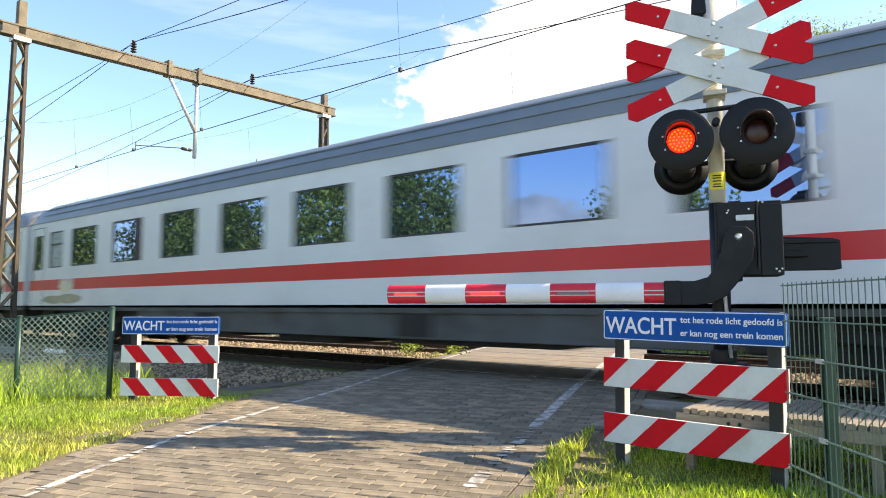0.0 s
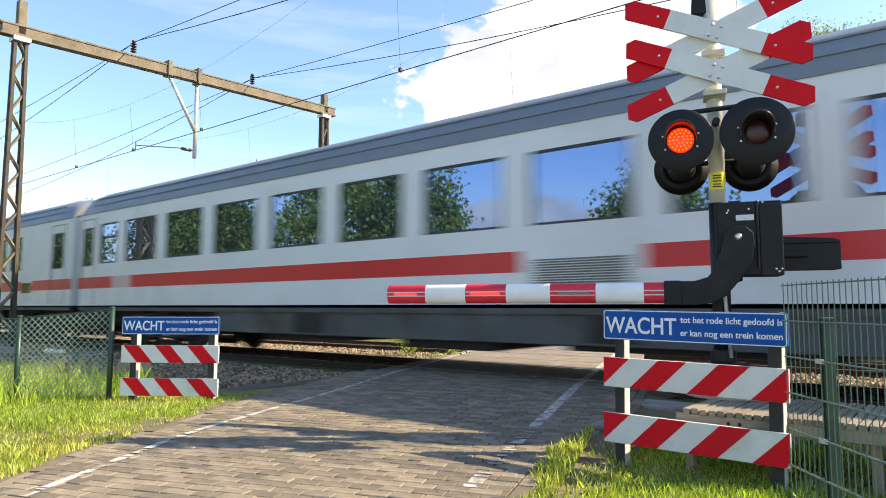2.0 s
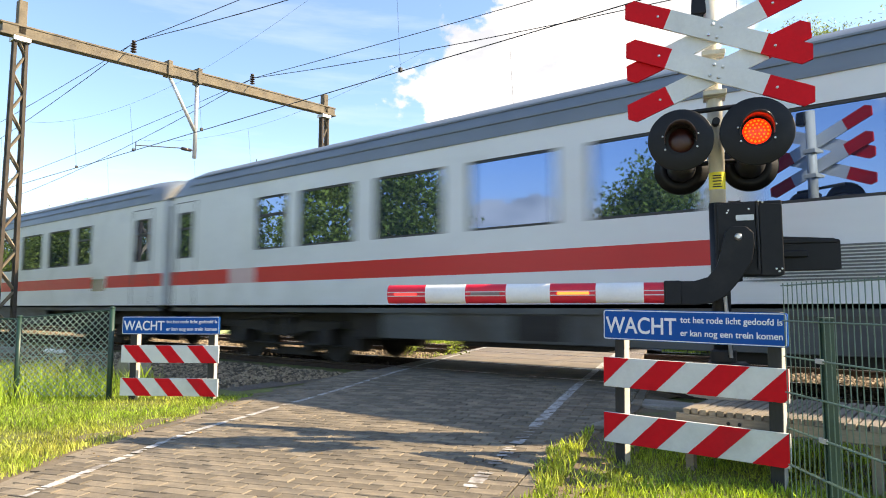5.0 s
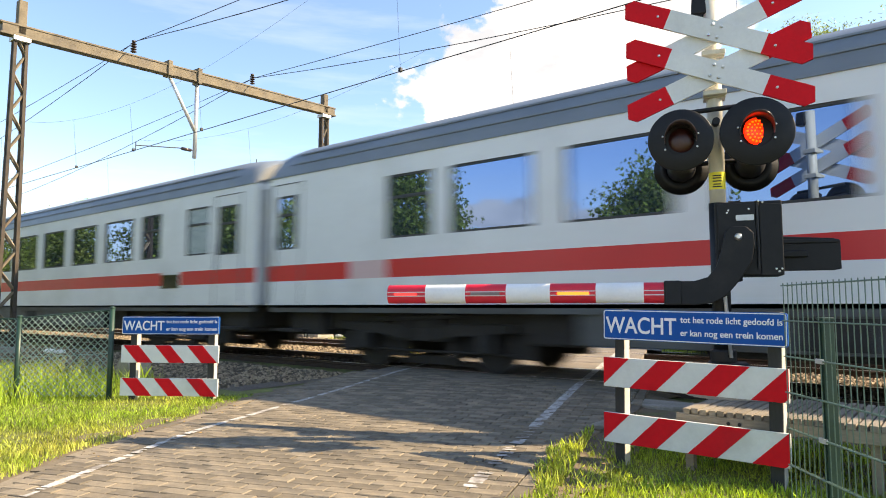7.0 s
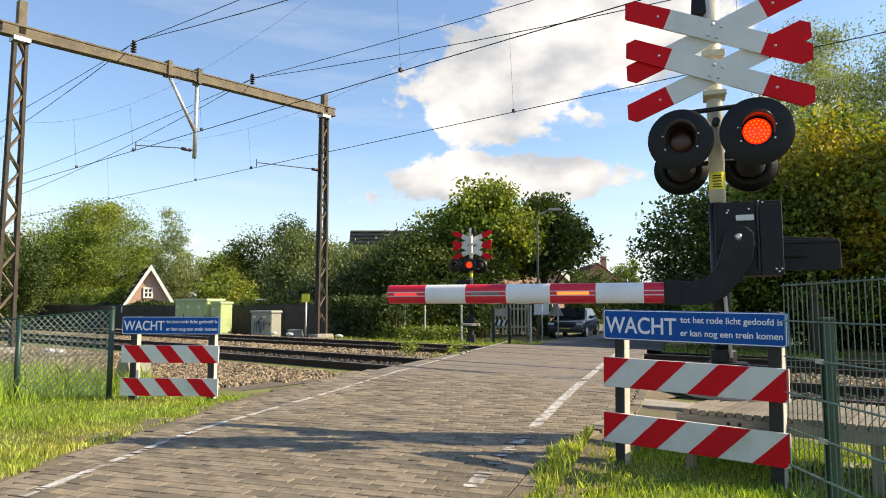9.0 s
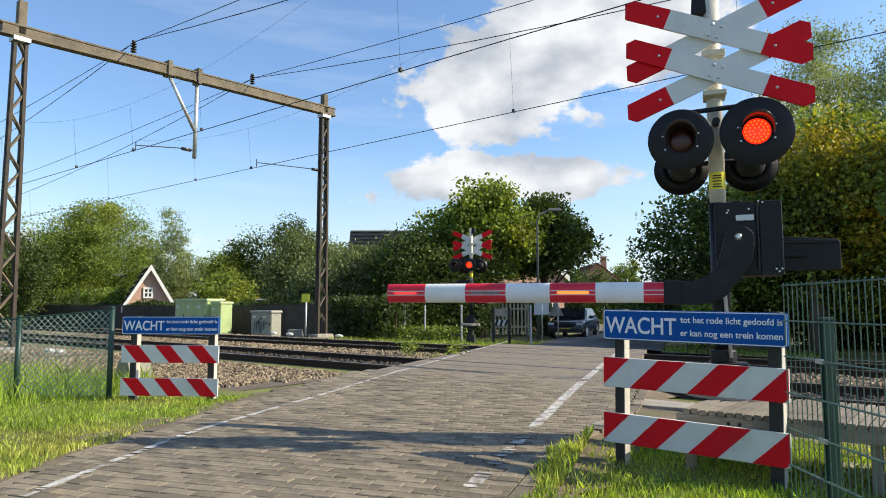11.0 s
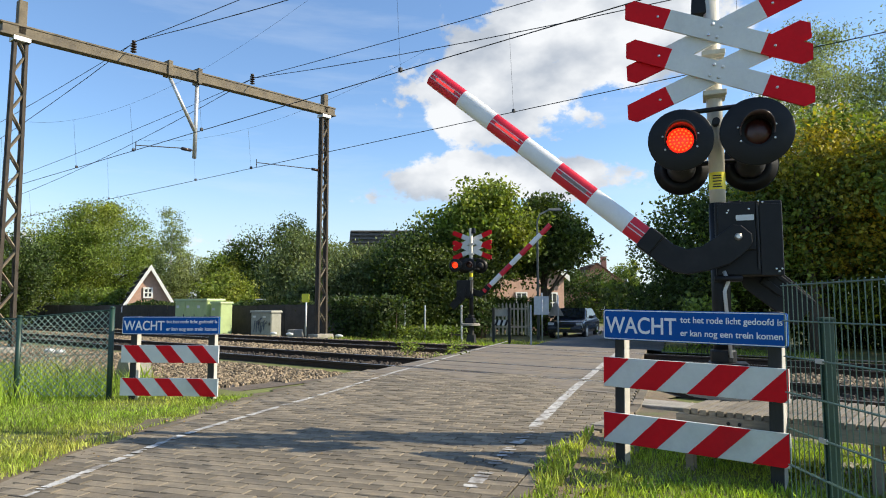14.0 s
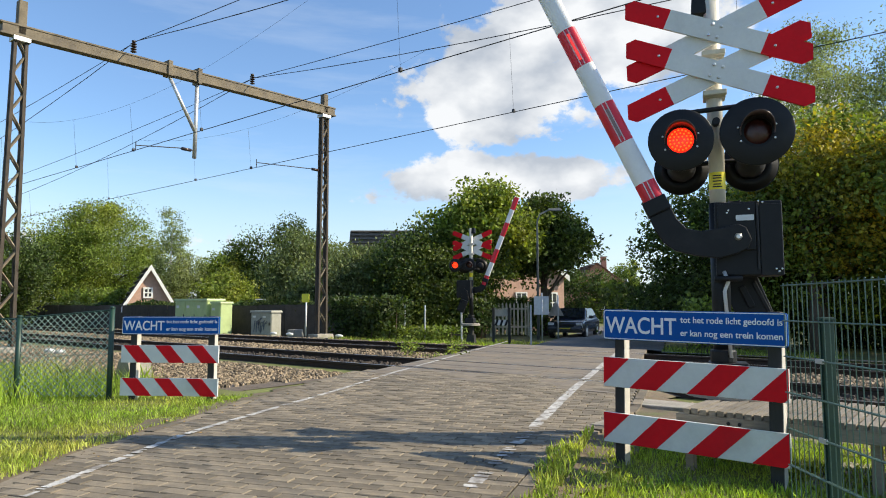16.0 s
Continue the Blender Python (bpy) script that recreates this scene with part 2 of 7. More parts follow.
M = dict(
    brick=material("paving brick", (0.170, 0.142, 0.101), 0.85, vary=0.22, scale=9, bump=0.5, bump_scale=140, second=(0.225, 0.182, 0.122), second_amount=0.4, per_object=0.24),
    brick_far=material("paving brick joined", (0.170, 0.142, 0.101), 0.85, vary=0.22, scale=9, bump=0.5, bump_scale=140, second=(0.225, 0.182, 0.122), second_amount=0.4, per_island=0.24),
    joint=material("joint sand", (0.085, 0.075, 0.056), 0.95, vary=0.3, scale=14, bump=0.6, bump_scale=200, second=(0.07, 0.09, 0.035), second_amount=0.25),
    paint=material("road paint", (0.50, 0.49, 0.46), 0.75, vary=0.25, scale=18, bump=0.4, bump_scale=150, second=(0.22, 0.20, 0.175), second_amount=0.6),
    asphalt=material("asphalt", (0.12, 0.115, 0.11), 0.9, vary=0.25, scale=5, bump=0.7, bump_scale=220, second=(0.17, 0.15, 0.125), second_amount=0.5),
    panel=material("crossing panel", (0.165, 0.142, 0.115), 0.85, vary=0.22, scale=3, bump=0.5, bump_scale=160, second=(0.21, 0.17, 0.12), second_amount=0.5),
    soil=material("verge soil", (0.13, 0.145, 0.035), 0.95, vary=0.35, scale=2.2, bump=0.8, bump_scale=40, second=(0.10, 0.085, 0.05), second_amount=0.45),
    sand=material("sandy edge", (0.15, 0.115, 0.075), 0.95, vary=0.3, scale=6, bump=0.7, bump_scale=90, second=(0.11, 0.12, 0.04), second_amount=0.4),
    ballast_bed=material("ballast bed", (0.12, 0.095, 0.07), 0.95, vary=0.45, scale=22, bump=1.0, bump_scale=45),
    stone=material("ballast stone", (0.215, 0.165, 0.105), 0.9, vary=0.25, scale=20, bump=0.4, bump_scale=120, per_island=0.55),
    # the next two put the deep shade between the rails into their colour
    stone_dark=material("shaded ballast stone", (0.062, 0.047, 0.034), 0.9, vary=0.25, scale=20, bump=0.4, bump_scale=120, per_island=0.5),
    bed_dark=material("shaded track bed", (0.045, 0.035, 0.027), 0.95, vary=0.4, scale=22, bump=1.0, bump_scale=45),
    rail=material("rusty rail", (0.050, 0.032, 0.023), 0.75, 0.3, vary=0.3, scale=12, bump=0.4, bump_scale=90),
    rail_head=material("polished rail head", (0.45, 0.43, 0.42), 0.3, 0.9, vary=0.1, scale=20, stretch=(0.05, 1, 1)),
    sleeper=material("dark sleeper", (0.055, 0.042, 0.034), 0.9, vary=0.35, scale=9, bump=0.6, bump_scale=60, stretch=(3, 1, 3), per_object=0.25),
    coach=material("coach light grey paint", (0.71, 0.735, 0.74), 0.32, vary=0.05, scale=1.2, second=(0.62, 0.645, 0.64), second_amount=0.4, spec=0.45),
    coach_red=material("traffic red paint", (0.62, 0.022, 0.025), 0.35, vary=0.06, scale=1.5),
    coach_roof=material("coach roof grey", (0.16, 0.195, 0.235), 0.42, vary=0.12, scale=1.0, second=(0.19, 0.22, 0.25), second_amount=0.4),
    coach_skirt=material("skirt grey", (0.075, 0.085, 0.088), 0.6, vary=0.25, scale=1.8, second=(0.05, 0.045, 0.04), second_amount=0.5),
    under=material("underframe grime", (0.022, 0.020, 0.018), 0.8, vary=0.4, scale=4, bump=0.4),
    bellows=material("grey gangway rubber", (0.27, 0.285, 0.295), 0.6, vary=0.2, scale=6),
    rubber=material("black rubber", (0.016, 0.016, 0.017), 0.65, vary=0.2, scale=10),
    seal=material("window seal", (0.03, 0.032, 0.034), 0.5, vary=0.1, scale=10),
    logo=material("pale emblem panel", (0.62, 0.44, 0.44), 0.4, vary=0.1, scale=5),
    display=material("dark display glass", (0.012, 0.016, 0.012), 0.12, vary=0.1, scale=3, spec=0.8),
    grille=material("grey louvre", (0.13, 0.14, 0.145), 0.55, vary=0.15, scale=8),
    graf_white=material("graffiti pale yellow paint", (0.66, 0.63, 0.46), 0.5, vary=0.15, scale=2),
    graf_red=material("graffiti red paint", (0.58, 0.12, 0.13), 0.5, vary=0.15, scale=2),
    graf_teal=material("graffiti teal paint", (0.22, 0.55, 0.52), 0.5, vary=0.15, scale=2),
    graf_tan=material("graffiti dull ochre paint", (0.40, 0.37, 0.25), 0.5, vary=0.3, scale=3),
    graf_green=material("graffiti pale green paint", (0.60, 0.65, 0.55), 0.5, vary=0.15, scale=2),
    sign_red=material("signal red film", (0.66, 0.008, 0.016), 0.6, spec=0.15, vary=0.08, scale=4, second=(0.57, 0.012, 0.02), second_amount=0.3),
    sign_white=material("signal white film", (0.66, 0.67, 0.65), 0.4, vary=0.06, scale=4, second=(0.57, 0.575, 0.55), second_amount=0.35),
    sign_blue=material("blue sign film", (0.002, 0.082, 0.34), 0.55, spec=0.15, vary=0.07, scale=3),
    letter=material("white lettering", (0.80, 0.82, 0.84), 0.5, vary=0.03, scale=8),
    post_grey=material("grey recycled post", (0.032, 0.031, 0.028), 0.8, vary=0.25, scale=6, bump=0.4, stretch=(1, 1, 0.2)),
    # sunlight on the side of the grey posts, painted as a pale face
    post_sunlit=material("post face painted sunlit", (0.50, 0.47, 0.41), 0.75, vary=0.15, scale=8, bump=0.3, stretch=(1, 1, 0.3)),
    pole=material("cream painted pole", (0.58, 0.55, 0.46), 0.45, vary=0.1, scale=5, second=(0.47, 0.43, 0.34), second_amount=0.35, stretch=(1, 1, 0.4)),
    black=material("matt black paint", (0.0075, 0.008, 0.009), 0.5, spec=0.3, vary=0.2, scale=5, second=(0.016, 0.016, 0.0155), second_amount=0.3),
    # black visor, lightened and reddened to help the red glow inside it
    hood=material("visor enamel tinted for lamp glow", (0.075, 0.05, 0.05), 0.32, vary=0.1, scale=7),
    black_soft=material("black plastic", (0.008, 0.008, 0.009), 0.6, vary=0.15, scale=7),
    chrome=material("zinc plated bolt", (0.62, 0.62, 0.60), 0.3, 0.9, vary=0.1, scale=12),
    yellow=material("yellow sticker", (0.78, 0.66, 0.03), 0.45, vary=0.1, scale=12),
    boom_white=material("white boom film", (0.78, 0.78, 0.77), 0.35, vary=0.05, scale=5),
    boom_red=material("red boom film", (0.68, 0.018, 0.04), 0.35, vary=0.06, scale=5),
    silver=material("grey reflective line", (0.60, 0.57, 0.58), 0.4, vary=0.05, scale=9),
    lamp_red=material("glowing red boom lamp", (0.6, 0.02, 0.03), 0.4, vary=0, emit=(1.0, 0.06, 0.05, 0.55)),
    lamp_amber=material("glowing amber boom lamp", (0.6, 0.2, 0.03), 0.4, vary=0, emit=(1.0, 0.21, 0.035, 1.15)),
    lamp_off=material("unlit boom lamp", (0.22, 0.15, 0.14), 0.4, vary=0.1),
    led=material("lit red signal leds", (0.6, 0.02, 0.01), 0.4, vary=0, emit=(1.0, 0.046, 0.006, 3.1)),
    led_dim=material("red signal glow", (0.5, 0.01, 0.01), 0.4, vary=0, emit=(1.0, 0.018, 0.006, 1.5)),
    lens_dark=material("dark red lens", (0.045, 0.012, 0.010), 0.18, vary=0.2, scale=60, bump=0.5, bump_scale=160),
    fence_green=material("green coated steel", (0.013, 0.045, 0.031), 0.45, vary=0.15, scale=12, second=(0.026, 0.062, 0.046), second_amount=0.3),
    # fence green made lighter for the sun on the thin wires
    mesh_wire=material("green mesh wire painted sunlit", (0.095, 0.155, 0.12), 0.45, vary=0.12, scale=20),
    litter=material("fallen leaf", (0.22, 0.14, 0.05), 0.8, vary=0.3, scale=20, per_island=0.5),
    chain=material("green chain link", (0.25, 0.35, 0.28), 0.45, vary=0.25, scale=20),
    frost=material("frosted lavatory glass", (0.33, 0.40, 0.42), 0.28, vary=0.08, scale=3),
    bellow_top=material("cream gangway cover", (0.55, 0.52, 0.46), 0.6, vary=0.12, scale=4),
    car_black=material("blue black car paint", (0.018, 0.021, 0.028), 0.18, 0.1, vary=0.04, scale=2),
    picket=material("cream painted pickets", (0.52, 0.47, 0.33), 0.6, vary=0.12, scale=5),
    concrete=material("weathered concrete", (0.32, 0.29, 0.245), 0.9, vary=0.22, scale=5, bump=0.6, bump_scale=80, second=(0.20, 0.19, 0.15), second_amount=0.45),
    # mast legs: colour darkened for their shaded faces
    mast=material("rust brown lattice steel painted shaded", (0.058, 0.044, 0.031), 0.8, vary=0.3, scale=4, bump=0.4, second=(0.042, 0.034, 0.027), second_amount=0.5),
    # lacing bars: colour made paler for the sun on them
    lacing=material("weathered lacing painted sunlit", (0.23, 0.185, 0.125), 0.8, vary=0.25, scale=5, second=(0.15, 0.11, 0.075), second_amount=0.4),
    beam=material("weathered portal beam", (0.155, 0.128, 0.088), 0.85, vary=0.3, scale=3, bump=0.5, second=(0.12, 0.10, 0.075), second_amount=0.5),
    galv=material("galvanised steel", (0.55, 0.56, 0.57), 0.45, 0.55, vary=0.12, scale=8),
    wire=material("copper contact wire", (0.035, 0.035, 0.04), 0.6, 0.3, vary=0.1, scale=3),
    ceramic=material("brown insulator", (0.035, 0.02, 0.015), 0.3, vary=0.1, scale=9),
    deck=material("weathered deck planks", (0.20, 0.175, 0.14), 0.88, vary=0.2, scale=7, bump=0.6, bump_scale=70, per_object=0.18, stretch=(4, 1, 1)),
    deck_edge=material("deck fascia timber", (0.23, 0.20, 0.155), 0.9, vary=0.25, scale=5, bump=0.5, stretch=(0.4, 2, 2)),
    cabinet_green=material("pale green cabinet", (0.42, 0.52, 0.24), 0.55, vary=0.1, scale=3, second=(0.36, 0.45, 0.22), second_amount=0.4),
    cabinet_grey=material("stone grey cabinet", (0.33, 0.33, 0.28), 0.7, vary=0.15, scale=4),
    scrawl=material("blue grey scrawl", (0.10, 0.115, 0.14), 0.7, vary=0.2, scale=6),
    wall_dark=material("dark timber screen", (0.055, 0.045, 0.038), 0.9, vary=0.35, scale=2.5, bump=0.5, per_object=0.2),
    house_brick=material("red brick wall", (0.40, 0.20, 0.135), 0.85, vary=0.2, scale=6, bump=0.4, bump_scale=40),
    house_pink=material("pale brick gable", (0.52, 0.33, 0.25), 0.85, vary=0.15, scale=5, bump=0.4, bump_scale=40),
    white_wood=material("white painted timber", (0.78, 0.77, 0.73), 0.55, vary=0.08, scale=4),
    roof_tile=material("dark roof tile", (0.105, 0.094, 0.080), 0.75, vary=0.3, scale=4, per_object=0.2),
    roof_red=material("brown red roof tile", (0.17, 0.075, 0.05), 0.8, vary=0.3, scale=4),
    glass=material("window glass", (0.02, 0.025, 0.03), 0.06, vary=0, spec=0.9),
    car_blue=material("grey blue car paint", (0.11, 0.14, 0.19), 0.22, 0.3, vary=0.04, scale=2),
    car_silver=material("blue silver car paint", (0.20, 0.25, 0.33), 0.25, 0.5, vary=0.04, scale=2),
    bark=material("bark", (0.10, 0.075, 0.052), 0.95, vary=0.35, scale=6, bump=1.0, bump_scale=30, stretch=(1, 1, 0.3)),
    bark_pale=material("pale birch bark", (0.38, 0.36, 0.32), 0.9, vary=0.35, scale=8, bump=0.6, stretch=(1, 1, 2)),
    leaf_mid=leaf_material("mid green leaves", (0.115, 0.165, 0.034), (0.205, 0.235, 0.048)),
    leaf_olive=leaf_material("olive green leaves", (0.15, 0.205, 0.038), (0.275, 0.30, 0.053)),
    leaf_birch=leaf_material("pale birch leaves", (0.19, 0.235, 0.10), (0.30, 0.32, 0.14)),
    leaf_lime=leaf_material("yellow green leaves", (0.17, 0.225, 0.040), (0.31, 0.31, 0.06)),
    # dark leaf colour; on some plants it also stands for shade
    leaf_dark=leaf_material("dark and shaded green leaves", (0.060, 0.092, 0.024), (0.115, 0.145, 0.036)),
    # lowered in colour to carry the shade cast by neighbouring trees
    leaf_willow=leaf_material("grey green willow leaves", (0.135, 0.17, 0.075), (0.215, 0.24, 0.105)),
    leaf_autumn=leaf_material("yellowing leaves", (0.20, 0.195, 0.03), (0.46, 0.34, 0.03), 0.65),
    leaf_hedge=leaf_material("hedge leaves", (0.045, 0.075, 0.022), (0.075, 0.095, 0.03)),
    grass=leaf_material("grass blades", (0.25, 0.355, 0.05), (0.45, 0.43, 0.12), 0.52),
)
pane = M["pane"] = bpy.data.materials.new("coach window glass")
pane.use_nodes = True
pp = pane.node_tree.nodes["Principled BSDF"]
pp.inputs["Base Color"].default_value, pp.inputs["Metallic"].default_value, pp.inputs["Roughness"].default_value = (0.17, 0.25, 0.40, 1), 0.92, 0.02


# ---- mesh helpers ----
class Mesh:
    def __init__(self):
        self.v, self.f, self.k = [], [], []

    def quad(self, *pts, k=0):
        i = len(self.v)
        self.v += [tuple(p) for p in pts]
        self.f.append(tuple(range(i, i + len(pts))))
        self.k.append(k)

    def box(self, x0, x1, y0, y1, z0, z1, k=0, m=None, taper=0.0):
        t = taper
        p = [(x0, y0, z0), (x1, y0, z0), (x1, y1, z0), (x0, y1, z0), (x0 + t, y0 + t, z1), (x1 - t, y0 + t, z1), (x1 - t, y1 - t, z1), (x0 + t, y1 - t, z1)]
        self.solid(p, [(0, 3, 2, 1), (4, 5, 6, 7), (0, 1, 5, 4), (1, 2, 6, 5), (2, 3, 7, 6), (3, 0, 4, 7)], k, m)
        return self

    def solid(self, p, faces, k=0, m=None):
        i = len(self.v)
        self.v += [tuple(m @ Vector(q)) for q in p] if m is not None else [tuple(q) for q in p]
        self.f += [tuple(i + a for a in f) for f in faces]
        self.k += [k] * len(faces)

    def prism(self, outline, y0, y1, k=0, m=None):
        """An outline in x, z pushed from y0 to y1."""
        n = len(outline)
        p = [(a, y0, b) for a, b in outline] + [(a, y1, b) for a, b in outline]
        self.solid(p, [tuple(range(n)), tuple(range(2 * n - 1, n - 1, -1))] + [(i, i + n, (i + 1) % n + n, (i + 1) % n) for i in range(n)], k, m)
        return self

    def tube(self, pts, r, n=8, k=0, caps=True):
        """A tube along points; r is one radius or one for each point."""
        pts = [Vector(p) for p in pts]
        rs = r if isinstance(r, (list, tuple)) else [r] * len(pts)
        i0 = len(self.v)
        up = None
        for j, p in enumerate(pts):
            d = (pts[min(j + 1, len(pts) - 1)] - pts[max(j - 1, 0)]).normalized()
            if up is None or abs(d.dot(up)) > 0.95:
                up = Vector((0, 0, 1)) if abs(d.z) < 0.9 else Vector((1, 0, 0))
            a = d.cross(up).normalized()
            b = a.cross(d).normalized()
            for q in range(n):
                w = 2 * math.pi * q / n
                self.v.append(tuple(p + rs[j] * (math.cos(w) * a + math.sin(w) * b)))
        for j in range(len(pts) - 1):
            for q in range(n):
                a, b = i0 + j * n + q, i0 + j * n + (q + 1) % n
                self.f.append((a, b, b + n, a + n))
                self.k.append(k)
        if caps:
            self.f += [tuple(i0 + q for q in range(n - 1, -1, -1)), tuple(i0 + (len(pts) - 1) * n + q for q in range(n))]
            self.k += [k, k]
        return self

    def lathe(self, prof, m=None, n=24, k=0):
        """Radius and height pairs turned about z."""
        i0 = len(self.v)
        m = m or Matrix()
        for r, z in prof:
            for q in range(n):
                w = 2 * math.pi * q / n
                self.v.append(tuple(m @ Vector((r * math.cos(w), r * math.sin(w), z))))
        for j in range(len(prof) - 1):
            for q in range(n):
                a, b = i0 + j * n + q, i0 + j * n + (q + 1) % n
                self.f.append((a, b, b + n, a + n))
                self.k.append(k)
        for j, rev in ((0, True), (len(prof) - 1, False)):
            if prof[j][0] > 1e-5:
                ring = [i0 + j * n + q for q in range(n)]
                self.f.append(tuple(ring[::-1] if rev else ring))
                self.k.append(k)
        return self

    def data(self, name, mats, smooth=False):
        me = bpy.data.meshes.new(name)
        me.from_pydata(self.v, [], self.f)
        for m in (mats if isinstance(mats, (list, tuple)) else [mats]):
            me.materials.append(m)
        me.polygons.foreach_set("material_index", self.k)
        if smooth:
            me.polygons.foreach_set("use_smooth", [len(f) <= 4 for f in self.f])
        me.update()
        return me


def thing(name, label, category, m=None, group="", kind=""):
    ob = new(name)
    ob.empty_display_size = 0.1
    if m is not None:
        ob.matrix_world = m
    return tagged(ob, label, category, group, kind)


def part(name, mesh, mats, parent, label="", smooth=False, bevel=0.0, m=None):
    me = mesh if isinstance(mesh, bpy.types.Mesh) else mesh.data(name, mats, smooth)
    ob = new(name, me)
    if parent is not None:
        ob.parent = parent
    if m is not None:
        ob.matrix_basis = m
    if bevel:
        b = ob.modifiers.new("bevel", "BEVEL")
        b.width, b.segments, b.limit_method, b.angle_limit = bevel, 2, "ANGLE", radians(40)
    if label:
        ob["label"] = label
    return ob


def solo(name, mesh, mats, label, category, group="", kind="", smooth=False, bevel=0.0, m=None):
    return tagged(part(name, mesh, mats, None, "", smooth, bevel, m), label, category, group, kind)


def frame_at(origin, along):
    """A pose whose x axis points along a plan direction, z up."""
    return pose(*origin, 0, 0, math.degrees(math.atan2(along[1], along[0])))
# ---- ground, road, railway ----
ROAD = Vector((-0.334, 0.943, 0)).normalized()
ACROSS = Vector((0.943, 0.334, 0))
L0, R0 = Vector((-7.136, 8.289, 0)), Vector((-4.31, 8.579, 0))    # the two painted edge lines where they meet the rails


def road_z(y):
    return -0.11 + 0.11 * min(1.0, max(0.0, (y - 1.5) / 6.0))


def ground_z(x, y):
    """Level of the grass and ballast sheet."""
    z = -0.13
    if y > 15.5:
        z -= min(0.35, (y - 15.5) * 0.06)
    return z


def road_side(x, y):
    """Metres across the road, from its left line towards the right one (2.75 m away)."""
    return (Vector((x, y, 0)) - L0).dot(ACROSS)


def along(rows, d):
    """A value read off rows of (distance, value) with straight steps between them."""
    if d <= rows[0][0]:
        return rows[0][1]
    for (a, va), (b_, vb) in zip(rows, rows[1:]):
        if d <= b_:
            return va + (vb - va) * (d - a) / (b_ - a)
    return rows[-1][1]


# metres across the road, by distance from the near rail: both edges of the paving, and the left painted line
LEFT_EDGE = [(-12, 1.0), (-9, 0.5), (-7.2, 0.05), (-6.2, -0.27), (-5.3, -0.36), (-4.3, -0.48), (-3.55, -0.57), (-0.3, -0.72)]
RIGHT_EDGE = [(-12, 2.9), (-6.0, 3.03), (-5.3, 3.05), (-4.74, 3.12), (-4.2, 3.28), (-3.2, 3.5), (-0.3, 3.55)]
LEFT_LINE = [(-9, 0.72), (-7.2, 0.32), (-6.4, 0.17), (-5.7, 0.035), (-5.3, -0.005), (-2.7, -0.01), (0, -0.13), (5.3, -0.44), (8.8, -0.6)]


def road_along(x, y):
    """Metres along the road from the near rail."""
    return (Vector((x, y, 0)) - L0).dot(ROAD)


g = Mesh()
xs = [-1500, -400, -120] + list(range(-60, 31, 3)) + [120, 400, 1500]
ys = [-1500, -400, -100] + [-30, -20, -10, 0, 3, 6, 9, 12, 15.5, 17, 19, 21.4, 24, 30, 45, 60] + [120, 400, 1500]
for i in range(len(xs)):
    for j in range(len(ys)):
        g.v.append((xs[i], ys[j], ground_z(xs[i], ys[j])))
for i in range(len(xs) - 1):
    for j in range(len(ys) - 1):
        a = i * len(ys) + j
        g.f.append((a, a + len(ys), a + len(ys) + 1, a + 1))
        g.k.append(0)
solo("ground", g, M["soil"], "grassy verge soil reaching to the horizon", "ground", kind="structure")

# ballast formation under both tracks
b = Mesh()
for x0, x1 in ((-420, -7.75), (-3.0, 260)):
    prof = [(4.9, -0.155), (5.4, -0.125), (6.3, -0.12), (7.0, -0.11), (7.7, -0.14), (8.1, -0.19), (10.1, -0.19), (10.4, -0.10), (11.9, -0.10), (12.2, -0.19), (14.1, -0.19), (14.5, -0.12), (15.3, -0.11), (15.9, -0.18)]
    if x0 > -10:
        prof = prof[2:]
    for (ya, za), (yb, zb) in zip(prof, prof[1:]):
        b.quad((x0, ya, za), (x1, ya, za), (x1, yb, zb), (x0, yb, zb))
solo("ballast_bed", b, M["ballast_bed"], "brown stony ballast bed under the two tracks", "ballast", kind="structure")

RAILS = (8.385, 9.875, 12.385, 13.875)
rail_prof = [(-0.075, -0.17), (0.075, -0.17), (0.075, -0.155), (0.012, -0.14), (0.012, -0.05), (0.036, -0.035), (0.036, -0.006), (0.03, 0), (-0.03, 0), (-0.036, -0.006), (-0.036, -0.035), (-0.012, -0.05), (-0.012, -0.14), (-0.075, -0.155)]
for ry in RAILS:
    r = Mesh()
    n = len(rail_prof)
    r.v = [(x, ry + a, c) for x in (-420, 260) for a, c in rail_prof]
    for i in range(n):
        j = (i + 1) % n
        r.f.append((i, i + n, j + n, j))
        r.k.append(1 if i == 7 else 0)
    solo("rail", r, [M["rail"], M["rail_head"]], "rusty steel rail with polished running surface", "rail", "rails of the two tracks", "structure")

sl = Mesh().box(-0.125, 0.125, -1.3, 1.3, -0.34, -0.172).data("sleeper", M["sleeper"])
sleepers = thing("sleepers", "dark weathered sleepers lying in the ballast", "sleepers", kind="structure")
far_sl = Mesh()
for yc in (9.13, 13.13):
    x = -70.0
    while x < 25:
        if not (-8.2 < x < -2.6):
            if -26 < x < 6:
                part("sleeper", sl, None, sleepers, m=pose(x, yc, 0, 0, 0, random.uniform(-0.5, 0.5)))
            else:
                far_sl.box(x - 0.125, x + 0.125, yc - 1.3, yc + 1.3, -0.34, -0.172)
        x += 0.6
tagged(part("far_sleepers", far_sl, M["sleeper"], sleepers), kind="stuff")

bed = Mesh()
for y in (8.48, 12.48):
    bed.quad((-90, y, -0.122), (40, y, -0.122), (40, y + 1.3, -0.122), (-90, y + 1.3, -0.122))
solo("track_bed", bed, M["bed_dark"], "ballast filling between the rails with shade in its dark colour", "ballast", kind="structure")
# loose ballast stones
rng = np.random.default_rng(5)


